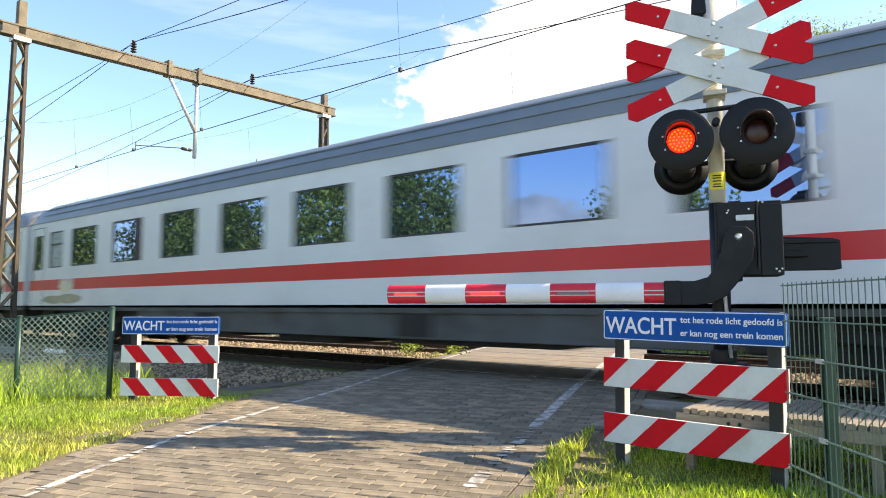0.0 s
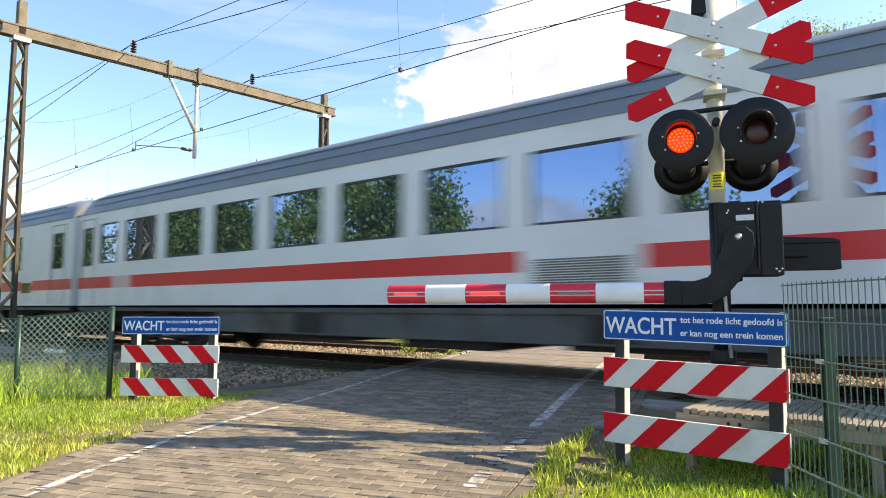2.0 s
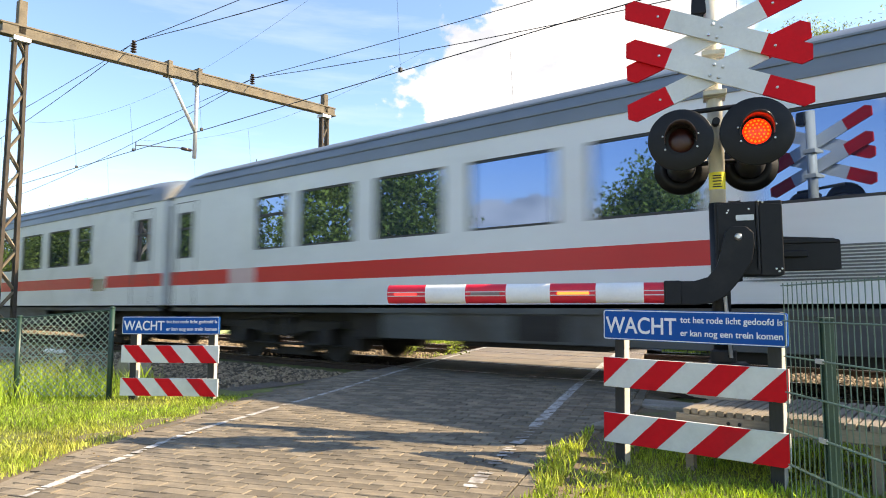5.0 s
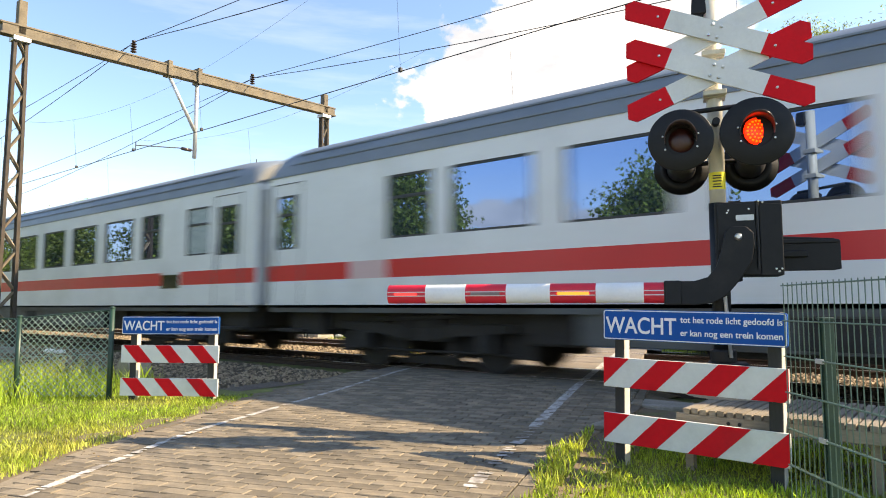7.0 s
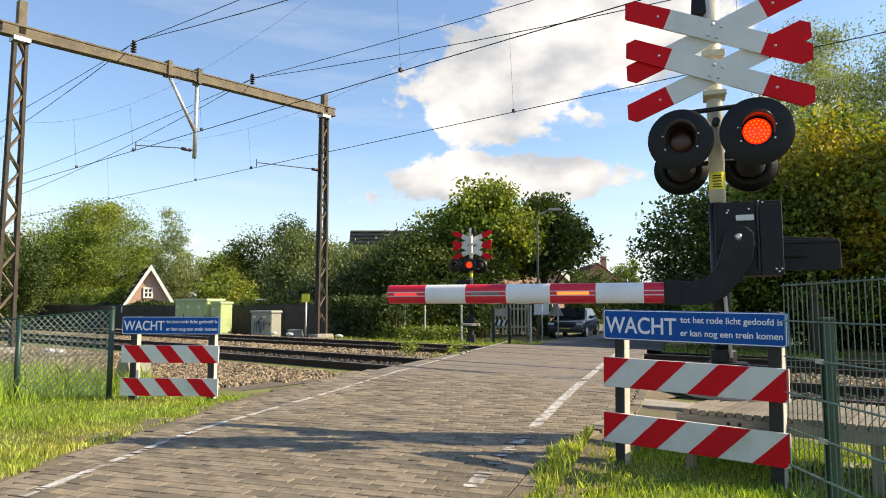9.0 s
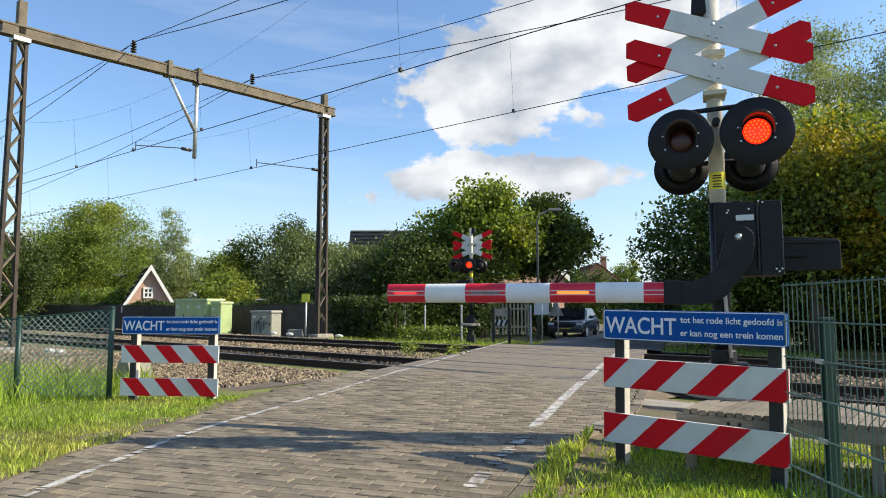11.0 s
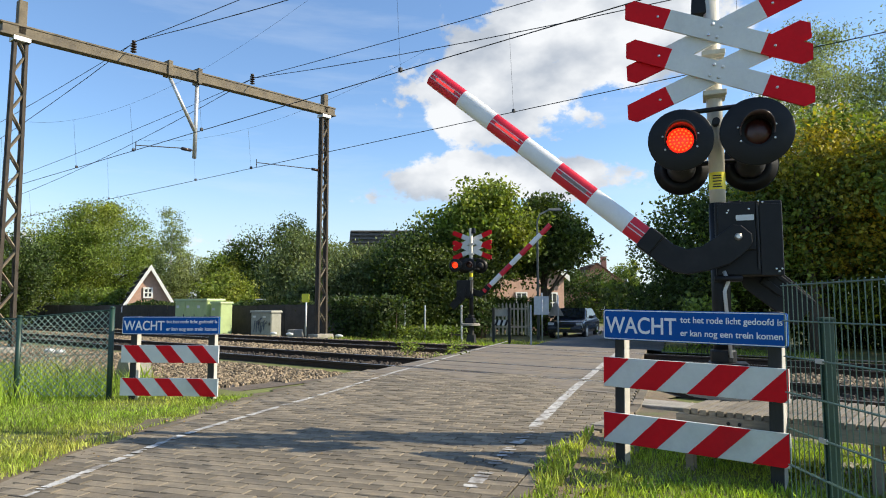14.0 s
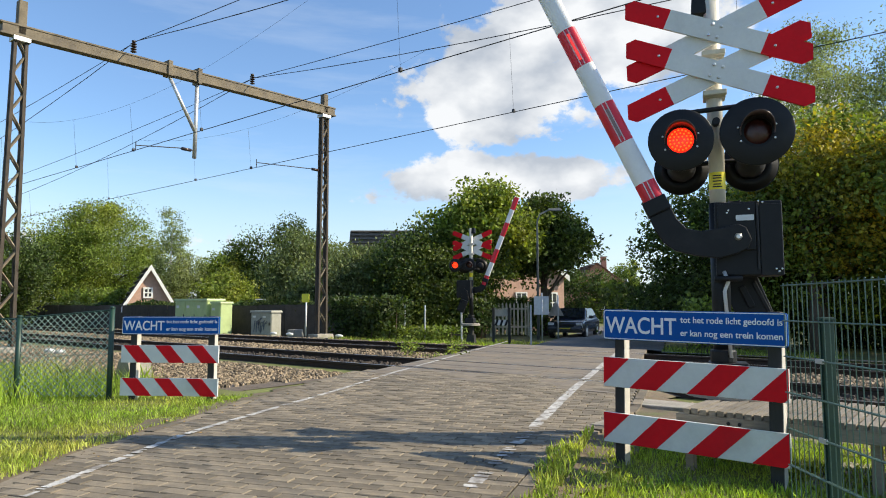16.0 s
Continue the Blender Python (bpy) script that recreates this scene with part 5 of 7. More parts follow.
for yc, zc in ((9.13, 5.48), (13.13, 5.62)):
    for dy in (0.0,):
        wire_run(yc + dy, lambda x: zc, 0.010, "thin dark contact wire over the track")
    ym = yc - 0.15
    mess = wire_run(ym, lambda x: 6.6 + 2.05 * (1 - span_pos(x) / 30) ** 2, 0.011, "sagging messenger wire hung from the portal")
    wire_run(ym + 0.04, lambda x: 7.8 + 0.87 * (1 - span_pos(x) / 30) ** 2, 0.010, "second sagging feeder wire")
    # thin stitch wire under each support, joined to the messenger on both sides
    for k in (-1, 0):
        st = [(PX + 60 * k + 7.7 * i / 8, ym, zc + 1.34 + 0.0135 * (7.7 * i / 8) ** 2) for i in range(-8, 9)]
        part("stitch_wire", Mesh().tube(st, 0.0032, 4), M["wire"], mess)
    near = [-0.2, -3.95, 3.35] if yc < 10 else [-0.2, -3.6, 3.4]
    for off in near + [-56.6, -60.2, -63.4] + [s * d for s in (1,) for d in (10.2, 15.3, 20.4, 26, 32, 38, 44)] + [-10.4, -18.9, -25, -31, -37, -43, -49]:
        x = PX + off
        zt = 6.6 + 2.05 * (1 - span_pos(x) / 30) ** 2
        d = off if off > -30 else off + 60
        if abs(d) < 7.7:
            zt = zc + 1.34 + 0.0135 * d * d
        part("dropper", Mesh().tube([(x, ym, zt), (x, yc, zc)], 0.0035, 4), M["wire"], mess)
        part("dropper_clamp", Mesh().box(x - 0.03, x + 0.03, yc - 0.03, yc + 0.03, zc - 0.01, zc + 0.07), M["wire"], mess)
far_portal = copy_thing(portal, pose(-60, 0, 0))

# ---- deck beside the drive, behind the fence ----
deck = thing("timber_deck", "weathered grey plank service deck on low posts", "timber deck")
pm = Mesh().box(-0.0215, 0.0215, 0.0, 1.0, -0.035, 0.0).data("plank", M["deck"])
x = -1.60
while x < 2.6:
    part("plank", pm, None, deck, m=pose(x, 4.70 + random.uniform(-0.01, 0.01), 0.30 + random.uniform(-0.004, 0.004), 0, random.uniform(-0.4, 0.4), random.uniform(-0.5, 0.5)))
    x += 0.058
part("fascia", Mesh().box(-1.67, 2.6, 4.70, 4.745, 0.185, 0.262), M["deck_edge"], deck, "timber edge beam", bevel=0.006)
part("rear_beam", Mesh().box(-1.67, 2.6, 5.6, 5.66, 0.17, 0.262), M["deck_edge"], deck, bevel=0.006)
for x in (-1.6, -0.5, 0.6, 1.7):
    for y in (4.75, 5.52):
        part("leg", Mesh().box(x - 0.03, x + 0.03, y, y + 0.06, -0.2, 0.262), M["deck_edge"], deck, bevel=0.006)
for x in (-1.32, -1.25):
    b_ = Mesh()
    lathe_to(b_, [(0.012, 0), (0.012, 0.008), (0, 0.01)], (x, 4.70, 0.225), -1, 10)
    part("bolt", b_, M["black"], deck)
soil = Mesh()
soil.quad((-3.5, 5.9, -0.118), (-0.2, 5.9, -0.118), (-0.2, 7.75, -0.118), (-4.1, 7.75, -0.118))
solo("bare_soil", soil, M["sand"], "bare sandy soil beside the near rail", "soil", kind="structure")
pad = thing("edge_slabs", "old brown timber and concrete slabs beside the rails", "slabs")
for i, (x0, x1, y0, y1) in enumerate(((-2.75, -1.75, 6.15, 6.75), (-2.7, -2.1, 5.45, 6.05), (-2.05, -1.7, 5.3, 6.1), (-3.15, -2.2, 6.85, 7.3))):
    part("slab", Mesh().box(x0, x1, y0, y1, -0.14, -0.045 + 0.02 * (i % 2)), M["concrete"] if i % 2 else M["sand"], pad, bevel=0.012)
wpave = thing("tile_pavement", "square concrete paving tiles by the deck", "paving", kind="structure")
tile = Mesh().box(-0.148, 0.148, -0.148, 0.148, -0.05, 0.0, taper=0.004).data("tile", M["concrete"])
for i in range(9):
    for j in range(3):
        part("tile", tile, None, wpave, m=pose(-0.75 + 0.3 * i, 4.9 + 0.3 * j, -0.115 + random.uniform(-0.003, 0.003)))

# ---- green mesh fence ----
fdir = Vector((0.517, -0.663, 0)).normalized()
F0 = Vector((-0.86, 4.19, 0))
fm = frame_at(F0, fdir)
fence = thing("mesh_fence", "green coated double wire mesh fence panels", "fence", fm)
for i in range(2):
    panel = thing("panel", "", "")
    panel.parent = fence
    panel.matrix_basis = pose(i * 2.52 + 0.02, 0, 0)
    panel["label"] = "green wire mesh panel"
    wire_mesh = Mesh().tube([(0, 0, -0.1), (0, 0, 1.135)], 0.0032, 6).data("vertical_wire", M["mesh_wire"])
    for j in range(51):
        part("vertical_wire", wire_mesh, None, panel, m=pose(0.05 * j, 0, 0))
    for z in (1.12, 0.92, 0.72, 0.52, 0.32, 0.12, -0.08):
        for y in (-0.006, 0.006):
            part("horizontal_wire", Mesh().tube([(-0.01, y, z), (2.51, y, z)], 0.0042, 6), M["mesh_wire"], panel)
for d in (0.36, 2.88):
    post = part("post", Mesh().box(d - 0.022, d + 0.022, 0.012, 0.075, -0.3, 0.93), M["fence_green"], fence, "green steel fence post", bevel=0.006)
    part("rib", Mesh().box(d - 0.006, d + 0.006, 0.006, 0.012, -0.28, 0.93), M["fence_green"], post)
    part("post_cap", Mesh().box(d - 0.028, d + 0.028, 0.008, 0.08, 0.93, 0.945), M["fence_green"], post, bevel=0.004)
    for z in (0.72, 0.32):
        part("clip", Mesh().box(d - 0.02, d + 0.045, -0.012, 0.0, z - 0.012, z + 0.012), M["galv"], post)

# ---- chain link fence ----
def chain_fence(p0, p1, h0, h1, z0, label):
    d = (Vector(p1) - Vector(p0))
    ln = d.length
    f = thing("chain_link_fence", label, "fence", frame_at((p0[0], p0[1], 0), d), "chain link fence runs")
    part("post", Mesh().tube([(0, 0, z0 - 0.2), (0, 0, z0 + h0)], 0.032, 12).lathe([(0.036, 0), (0.03, 0.02), (0, 0.025)], Matrix.Translation((0, 0, z0 + h0)), 12), M["fence_green"], f, "green fence post", smooth=True)
    net = Mesh()
    step, r = 0.078, 0.0052
    n = int((ln + 1.2) / step)
    for i in range(-int(1.1 / step), n):
        for sgn in (1, -1):
            x0_, x1_ = i * step, i * step + sgn * 1.0
            pts = []
            for t in (0, 1):
                x_ = x0_ + (x1_ - x0_) * t
                pts.append((x_, t))
            lo, hi = sorted((x0_, x1_))
            t0, t1 = 0.0, 1.0
            if sgn > 0:
                t0, t1 = max(0, -x0_ / 1.0), min(1, (ln - x0_) / 1.0)
            else:
                t0, t1 = max(0, (x0_ - ln) / 1.0), min(1, x0_ / 1.0)
            if t1 - t0 < 0.02:
                continue
            q = []
            for t in (t0, t1):
                x_ = x0_ + sgn * t
                hh = h0 + (h1 - h0) * x_ / ln
                q.append((x_, 0.004 * sgn, z0 + 0.03 + t * (hh - 0.05)))
            net.tube(q, r, 4, caps=False)
    tagged(part("netting", net, M["chain"], f, "green diamond wire netting"), kind="stuff")
    part("top_wire", Mesh().tube([(0, 0, z0 + h0 - 0.02), (ln, 0, z0 + h1 - 0.02)], 0.009, 8).tube([(0, 0, z0 + h0 - 0.03), (ln, 0, z0 + h1 - 0.05)], 0.004, 6), M["fence_green"], f)
    part("tension_wire", Mesh().tube([(0, 0, z0 + h0 * 0.5), (ln, 0, z0 + h1 * 0.5)], 0.004, 6), M["chain"], f)
    return f


chain_fence((-8.30, 3.87), (-9.18, 3.16), 1.1, 1.0, -0.12, "green chain link fence beside the warning board")
chain_fence((-9.18, 3.16), (-11.4, 1.3), 1.0, 1.02, -0.13, "green chain link fence running along the verge")
# ---- trees ----
def leaves_mesh(points, sizes, rg, long=1.7, droop=0.0):
    """Small folded leaves, one quad each, at the given places."""
    n = len(points)
    a = rg.normal(size=(n, 3))
    a[:, 2] -= droop * 1.5
    a /= np.linalg.norm(a, axis=1)[:, None]
    b = np.cross(a, rg.normal(size=(n, 3)))
    b /= np.linalg.norm(b, axis=1)[:, None] + 1e-9
    s = sizes[:, None]
    p = points
    v = np.stack([p, p + a * s * long * 0.5 + b * s * 0.5, p + a * s * long, p + a * s * long * 0.5 - b * s * 0.5], 1).reshape(-1, 3)
    me = bpy.data.meshes.new("leaves")
    me.vertices.add(4 * n)
    me.vertices.foreach_set("co", v.astype(np.float32).ravel())
    me.loops.add(4 * n)
    me.loops.foreach_set("vertex_index", np.arange(4 * n, dtype=np.int32))
    me.polygons.add(n)
    me.polygons.foreach_set("loop_start", np.arange(0, 4 * n, 4, dtype=np.int32))
    me.update(calc_edges=True)
    return me


def make_tree(at, height, lobes, leaf, label, seed, size=0.16, count=9000, trunk=0.2, bark="bark", clumps=150, spread=0.42, droop=0.0, group=""):
    """lobes: x, y, z centres and radii (horizontal, vertical) of the crown's masses, from the foot."""
    rg = np.random.default_rng(seed)
    t = thing("tree", label, "tree", pose(*at), group)
    vol = np.array([l[3] ** 2 * l[4] for l in lobes])
    vol /= vol.sum()
    cl = []
    for i, l in enumerate(lobes):
        k = max(5, int(clumps * vol[i]))
        d = rg.normal(size=(k, 3))
        d /= np.linalg.norm(d, axis=1)[:, None]
        r = rg.uniform(0.35, 1.0, k) ** 0.5 * rg.uniform(0.82, 1.12, k)
        c = np.array(l[:3]) + d * r[:, None] * np.array([l[3], l[3], l[4]])
        cl.append(c)
    cl = np.concatenate(cl)
    cl = cl[cl[:, 2] > 0.12 * height * (0 if lobes[0][2] < lobes[0][4] * 1.05 else 1)]
    size, count = size * 0.54, int(count * 2.8)
    per = max(8, count // len(cl))
    rad = spread * rg.uniform(0.6, 1.5, len(cl))
    pts = np.repeat(cl, per, 0)
    rr = np.repeat(rad, per)
    off = np.clip(rg.normal(size=pts.shape), -1.5, 1.5) * rr[:, None] * np.array([1, 1, 0.75])
    if droop > 0:
        off[:, 2] = -np.abs(off[:, 2]) * (1 + 2.2 * droop) + rr * 0.6
    pts = pts + off
    sz = size * rg.uniform(0.6, 1.35, len(pts))
    me = leaves_mesh(pts, sz, rg, 1.7 + 1.6 * abs(droop), droop)
    me.materials.append(M[leaf])
    tagged(part("crown", me, None, t, "uneven leafy crown"), kind="stuff")
    tr = Mesh()
    top = Vector((rg.uniform(-0.2, 0.2), rg.uniform(-0.2, 0.2), height * 0.72))
    tr.tube([(0, 0, -0.3), (0.03, 0.02, height * 0.2), tuple(top * 0.6), tuple(top)], [trunk * 1.25, trunk, trunk * 0.6, trunk * 0.2], 9)
    part("trunk", tr, M[bark], t, "", smooth=True)
    idx = rg.choice(len(cl), min(16, len(cl)), replace=False)
    for i in idx:
        c = Vector(cl[i])
        s = rg.uniform(0.2, 0.6)
        p0 = Vector((0, 0, height * s * 0.9))
        p0.x, p0.y = top.x * s, top.y * s
        mid = (p0 + c) / 2 + Vector((0, 0, -0.06 * height * (0.5 - s)))
        part("limb", Mesh().tube([p0, mid, c], [trunk * 0.42, trunk * 0.24, trunk * 0.07], 6, caps=False), M[bark], t, smooth=True)
    return t


make_tree((-56.3, 24.5, -0.4), 10.8, [(0, 0, 4.7, 5.0, 5.0), (-2.9, -1.9, 3.8, 3.4, 3.8), (2.4, 2.0, 3.4, 3.0, 3.4), (0.7, 0.4, 7.9, 2.6, 2.5)], "leaf_olive", "broad olive-green tree behind the railway", 11, 0.17, 42000, 0.26, clumps=330, spread=0.6)
make_tree((-50.5, 15.5, -0.4), 7.0, [(0, 0, 3.0, 3.4, 3.0), (2, 1, 4, 2, 2)], "leaf_dark", "dark bushy tree behind the railway", 12, 0.2, 9000, 0.22, clumps=200)
make_tree((-43.5, 24.1, -0.4), 9.4, [(0, 0, 2.6, 1.9, 2.4), (0.1, 0.1, 5.0, 1.2, 2.2), (-0.1, -0.1, 7.4, 0.6, 1.7), (1.0, 0.8, 3.6, 1.0, 1.8)], "leaf_birch", "slim birch with hanging foliage", 13, 0.10, 12000, 0.1, "bark_pale", 150, 0.3, 0.6)
make_tree((-42.5, 27.8, -0.4), 6.0, [(0, 0, 2.9, 2.0, 2.4), (0.9, 0.7, 3.5, 1.3, 1.7)], "leaf_lime", "small yellowing tree behind gardens", 14, 0.19, 6000, 0.16, clumps=120)
make_tree((-39.2, 30.4, -0.4), 8.4, [(0.2, 0.15, 4.4, 1.7, 3.0), (0.4, 0.3, 6.9, 0.9, 1.5), (-2.2, -1.7, 4.6, 1.5, 2.3), (-0.9, -0.7, 2.4, 2.5, 2.1), (1.9, 1.5, 4.2, 1.3, 2.2)], "leaf_dark", "dark leafy trees of uneven height behind gardens", 15, 0.19, 10000, 0.22, clumps=190)
make_tree((-39.0, 25.5, -0.4), 3.8, [(0, 0, 1.7, 1.8, 1.8)], "leaf_lime", "round pale green shrub", 16, 0.2, 4200, 0.12, clumps=100)
make_tree((-28.5, 23.3, -0.4), 5.6, [(0, 0, 2.6, 1.9, 2.6), (1.2, 0.8, 2.4, 1.6, 2.2)], "leaf_willow", "upright grey-green garden willow bush", 17, 0.13, 16000, 0.12, clumps=300, spread=0.42, droop=-0.5)
make_tree((-23.6, 22.2, -0.4), 4.4, [(0, 0, 2.0, 1.9, 2.2), (1.3, 0.9, 2.0, 1.6, 2.2), (-1.1, -0.8, 1.8, 1.4, 1.9)], "leaf_willow", "dense grey-green willow thicket", 18, 0.13, 20000, 0.12, clumps=330, spread=0.42, droop=-0.5)
# half shade on this thicket comes from the dark leaf colour
make_tree((-20.2, 23.0, -0.4), 4.9, [(0, 0, 2.3, 1.8, 2.5), (1.2, 1.0, 2.0, 1.5, 2.2)], "leaf_dark", "thicket with half shade put into its dark leaf colour", 19, 0.15, 15000, 0.12, clumps=260, spread=0.42)
# extra dark-leaved growth that stands for shade under the walnut crown
make_tree((-19.4, 25.2, -0.4), 5.0, [(0, 0, 2.3, 1.8, 2.1), (-1.5, -1.2, 2.8, 1.6, 1.9), (1.1, 0.9, 3.4, 1.2, 1.2)], "leaf_dark", "added dark growth standing for the shade under the walnut", 31, 0.17, 9000, 0.14, clumps=180)
# sunlit side of the walnut: the brightness is in the yellow-green leaf colour
make_tree((-18.7, 26.3, -0.45), 8.3, [(0, 0, 5.0, 1.9, 2.3), (-1.4, -1.1, 4.5, 1.3, 1.4), (1.3, 1.0, 4.7, 1.3, 1.6), (0.3, 0.2, 6.5, 1.4, 1.4), (-2.0, -1.6, 3.2, 1.3, 1.3)], "leaf_lime", "large walnut tree with sunlight put into its leaf colour", 20, 0.22, 13000, 0.24, clumps=150, spread=0.38)
# unlit side of the walnut: the shade is in the leaf colour
make_tree((-17.3, 30.0, -0.45), 7.4, [(0, 0, 5.0, 1.7, 1.9), (-0.6, -0.5, 4.3, 1.5, 1.4), (1.0, 0.8, 4.6, 1.1, 1.6), (0.2, 0.1, 6.3, 1.0, 1.0)], "leaf_dark", "walnut tree beside the street lamp, shade in its leaf colour", 21, 0.22, 9000, 0.22, clumps=120, spread=0.4)
# the unlit look of this tree is in its dark leaf colour
make_tree((-7.6, 24.6, -0.45), 6.2, [(0, 0, 3.2, 2.2, 2.6), (1.6, 1.2, 3.6, 2.2, 2.6), (-0.5, -0.3, 1.6, 1.7, 1.5)], "leaf_dark", "tree over the crossing with shade in its dark leaf colour", 22, 0.17, 13000, 0.22, clumps=260)
make_tree((-4.0, 25.0, -0.45), 8.6, [(0, 0, 4.6, 2.6, 3.4), (1.6, 0.8, 3.6, 2.4, 2.8), (-1.4, -0.6, 3.4, 2.2, 2.6), (0.6, 0.4, 6.6, 1.6, 1.4)], "leaf_olive", "tall olive-green tree with thin twigs", 23, 0.18, 17000, 0.26, clumps=330)
make_tree((-3.9, 23.4, -0.45), 8.0, [(0.2, 0, 6.0, 1.5, 1.3), (1.8, 0.6, 5.4, 1.5, 1.3), (-0.9, 0.2, 5.0, 1.0, 1.0), (1.3, 0.3, 4.0, 1.7, 1.2), (0.1, 0, 3.4, 1.3, 1.0)], "leaf_autumn", "yellowing maple among dark trees", 24, 0.15, 7800, 0.16, clumps=135, spread=0.34)
make_tree((0.4, 24.0, -0.45), 9.0, [(0, 0, 4.4, 3.0, 3.6), (2.0, 0.5, 4.6, 2.6, 3.0), (0.5, 0, 6.8, 1.8, 1.8)], "leaf_lime", "leafy tree at the edge of the wood", 25, 0.18, 13000, 0.26, clumps=260)
make_tree((-6.0, 37.0, -0.45), 16.5, [(0, 0, 10.0, 3.0, 5.4), (1.8, 1.2, 9.0, 2.6, 4.6), (0.5, 0.4, 13.5, 1.9, 2.6)], "leaf_birch", "tall thin-crowned birch behind the wood", 26, 0.10, 20000, 0.24, "bark_pale", 230, 0.5, 0.5)
make_tree((-1.6, 35.0, -0.45), 15.0, [(0, 0, 9.4, 2.6, 5.0), (1.0, 0.6, 12.2, 1.8, 2.6)], "leaf_birch", "tall silvery birch behind the wood", 27, 0.10, 15000, 0.24, "bark_pale", 190, 0.5, 0.5)
# bushes added over bright ground; dark leaves stand for shade below the trees
make_tree((-4.4, 28.4, -0.45), 2.6, [(0, 0, 0.9, 1.5, 1.0), (1.6, 0.5, 1.0, 1.4, 1.1)], "leaf_dark", "added undergrowth with shade beneath the trees in its leaf colour", 41, 0.16, 4200, 0.06, clumps=110)
make_tree((-1.6, 28.6, -0.45), 2.6, [(0, 0, 1.0, 1.6, 1.1), (1.8, 0.4, 0.9, 1.5, 1.0)], "leaf_mid", "leafy undergrowth beneath the trees", 42, 0.16, 4200, 0.06, clumps=110)
make_tree((1.8, 28.8, -0.45), 2.6, [(0, 0, 1.0, 1.6, 1.1), (1.8, 0.4, 0.9, 1.5, 1.0)], "leaf_dark", "added undergrowth with shade beneath the trees in its leaf colour", 43, 0.16, 4200, 0.06, clumps=110)
make_tree((-49.0, 114.0, -0.5), 10.5, [(0, 0, 5.5, 3.0, 4.2)], "leaf_mid", "distant green roadside tree", 28, 0.4, 2600, 0.25, clumps=70)
make_tree((-44.0, 96.0, -0.5), 5.5, [(0, 0, 2.4, 4.4, 2.4)], "leaf_lime", "distant low shrubbery along the road", 29, 0.35, 2600, 0.2, clumps=80)
make_tree((-26.6, 56.0, -0.5), 6.0, [(0, 0, 2.0, 2.6, 2.4), (-1.9, -1.5, 2.9, 1.7, 2.3), (2.2, 1.8, 1.6, 1.8, 1.8)], "leaf_dark", "distant dark garden shrubbery", 30, 0.26, 5200, 0.2, clumps=130)
# on the camera's side of the line, seen in the coach windows
for i, (x, y, h, lf) in enumerate(((-20.4, -7.5, 9.0, "leaf_mid"), (-25, -7.0, 10.5, "leaf_lime"), (-32, -5, 9.0, "leaf_mid"), (-40, -6.5, 10.5, "leaf_dark"), (-49, -4, 9.5, "leaf_mid"), (-60, -5, 11, "leaf_lime"), (-72, -4, 11, "leaf_mid"), (-11.0, -14, 8.7, "leaf_mid"))):
    w = h * 0.30
    make_tree((x, y, -0.2), h, [(0, 0, h * 0.52, w, h * 0.34), (w * 0.5, w * 0.2, h * 0.42, w * 0.7, h * 0.3), (-w * 0.5, -w * 0.2, h * 0.4, w * 0.7, h * 0.28), (0.1, 0, h * 0.74, w * 0.6, h * 0.2)], lf,
              "leafy roadside tree on the near side of the line", 40 + i, 0.24, 5600, 0.22, clumps=150, spread=0.5)


def shrub_row(x0, x1, y0, y1, z0, z1, leaf, count, size, name, label, seed, category="hedge"):
    rg = np.random.default_rng(seed)
    u = rg.uniform(0, 1, count)
    bump = 0.5 + 0.5 * np.sin(u * 37 + seed) * np.sin(u * 13.7)
    x = x0 + (x1 - x0) * u
    y = rg.uniform(y0, y1, count)
    z = z0 + (z1 * (0.82 + 0.2 * bump) - z0) * rg.uniform(0, 1, count) ** 0.6
    me = leaves_mesh(np.stack([x, y, z], 1), size * rg.uniform(0.6, 1.3, count), rg)
    me.materials.append(M[leaf])
    h = thing(name, label, category)
    tagged(part("foliage", me, None, h), kind="stuff")
    st = Mesh()
    for i in range(10):
        xx = x0 + (x1 - x0) * (i + 0.5) / 10
        st.tube([(xx, (y0 + y1) / 2, z0 - 0.3), (xx + 0.1, (y0 + y1) / 2, z0 + (z1 - z0) * 0.7)], [0.035, 0.015], 5)
    part("stems", st, M["bark"], h)
    return h


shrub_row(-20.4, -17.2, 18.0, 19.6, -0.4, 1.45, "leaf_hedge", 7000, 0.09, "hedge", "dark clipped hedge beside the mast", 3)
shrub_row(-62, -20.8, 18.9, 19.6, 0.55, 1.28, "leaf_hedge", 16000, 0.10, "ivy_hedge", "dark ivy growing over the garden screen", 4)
shrub_row(-52, -43, 19.8, 21.5, 0.2, 2.3, "leaf_olive", 3500, 0.13, "shrubs", "dry yellowish shrubs over the screen", 5, "shrub")
shrub_row(-17.4, -15.2, 18.6, 20.5, -0.4, 0.25, "leaf_mid", 2600, 0.08, "weeds", "tall green weeds beside the track", 6, "weeds")
# dark leaves stand for the deep shade below the trees
shrub_row(-24, -17.2, 24.0, 25.5, -0.4, 1.5, "leaf_hedge", 6000, 0.12, "hedge", "hedge under the trees with deep shade in its leaf colour", 7)
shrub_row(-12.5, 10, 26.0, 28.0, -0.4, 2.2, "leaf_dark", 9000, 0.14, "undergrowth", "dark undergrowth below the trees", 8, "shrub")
shrub_row(-6.6, -5.2, 18.9, 19.8, -0.4, 1.3, "leaf_lime", 1100, 0.09, "shrub", "light green shrub behind the fence", 9, "shrub")
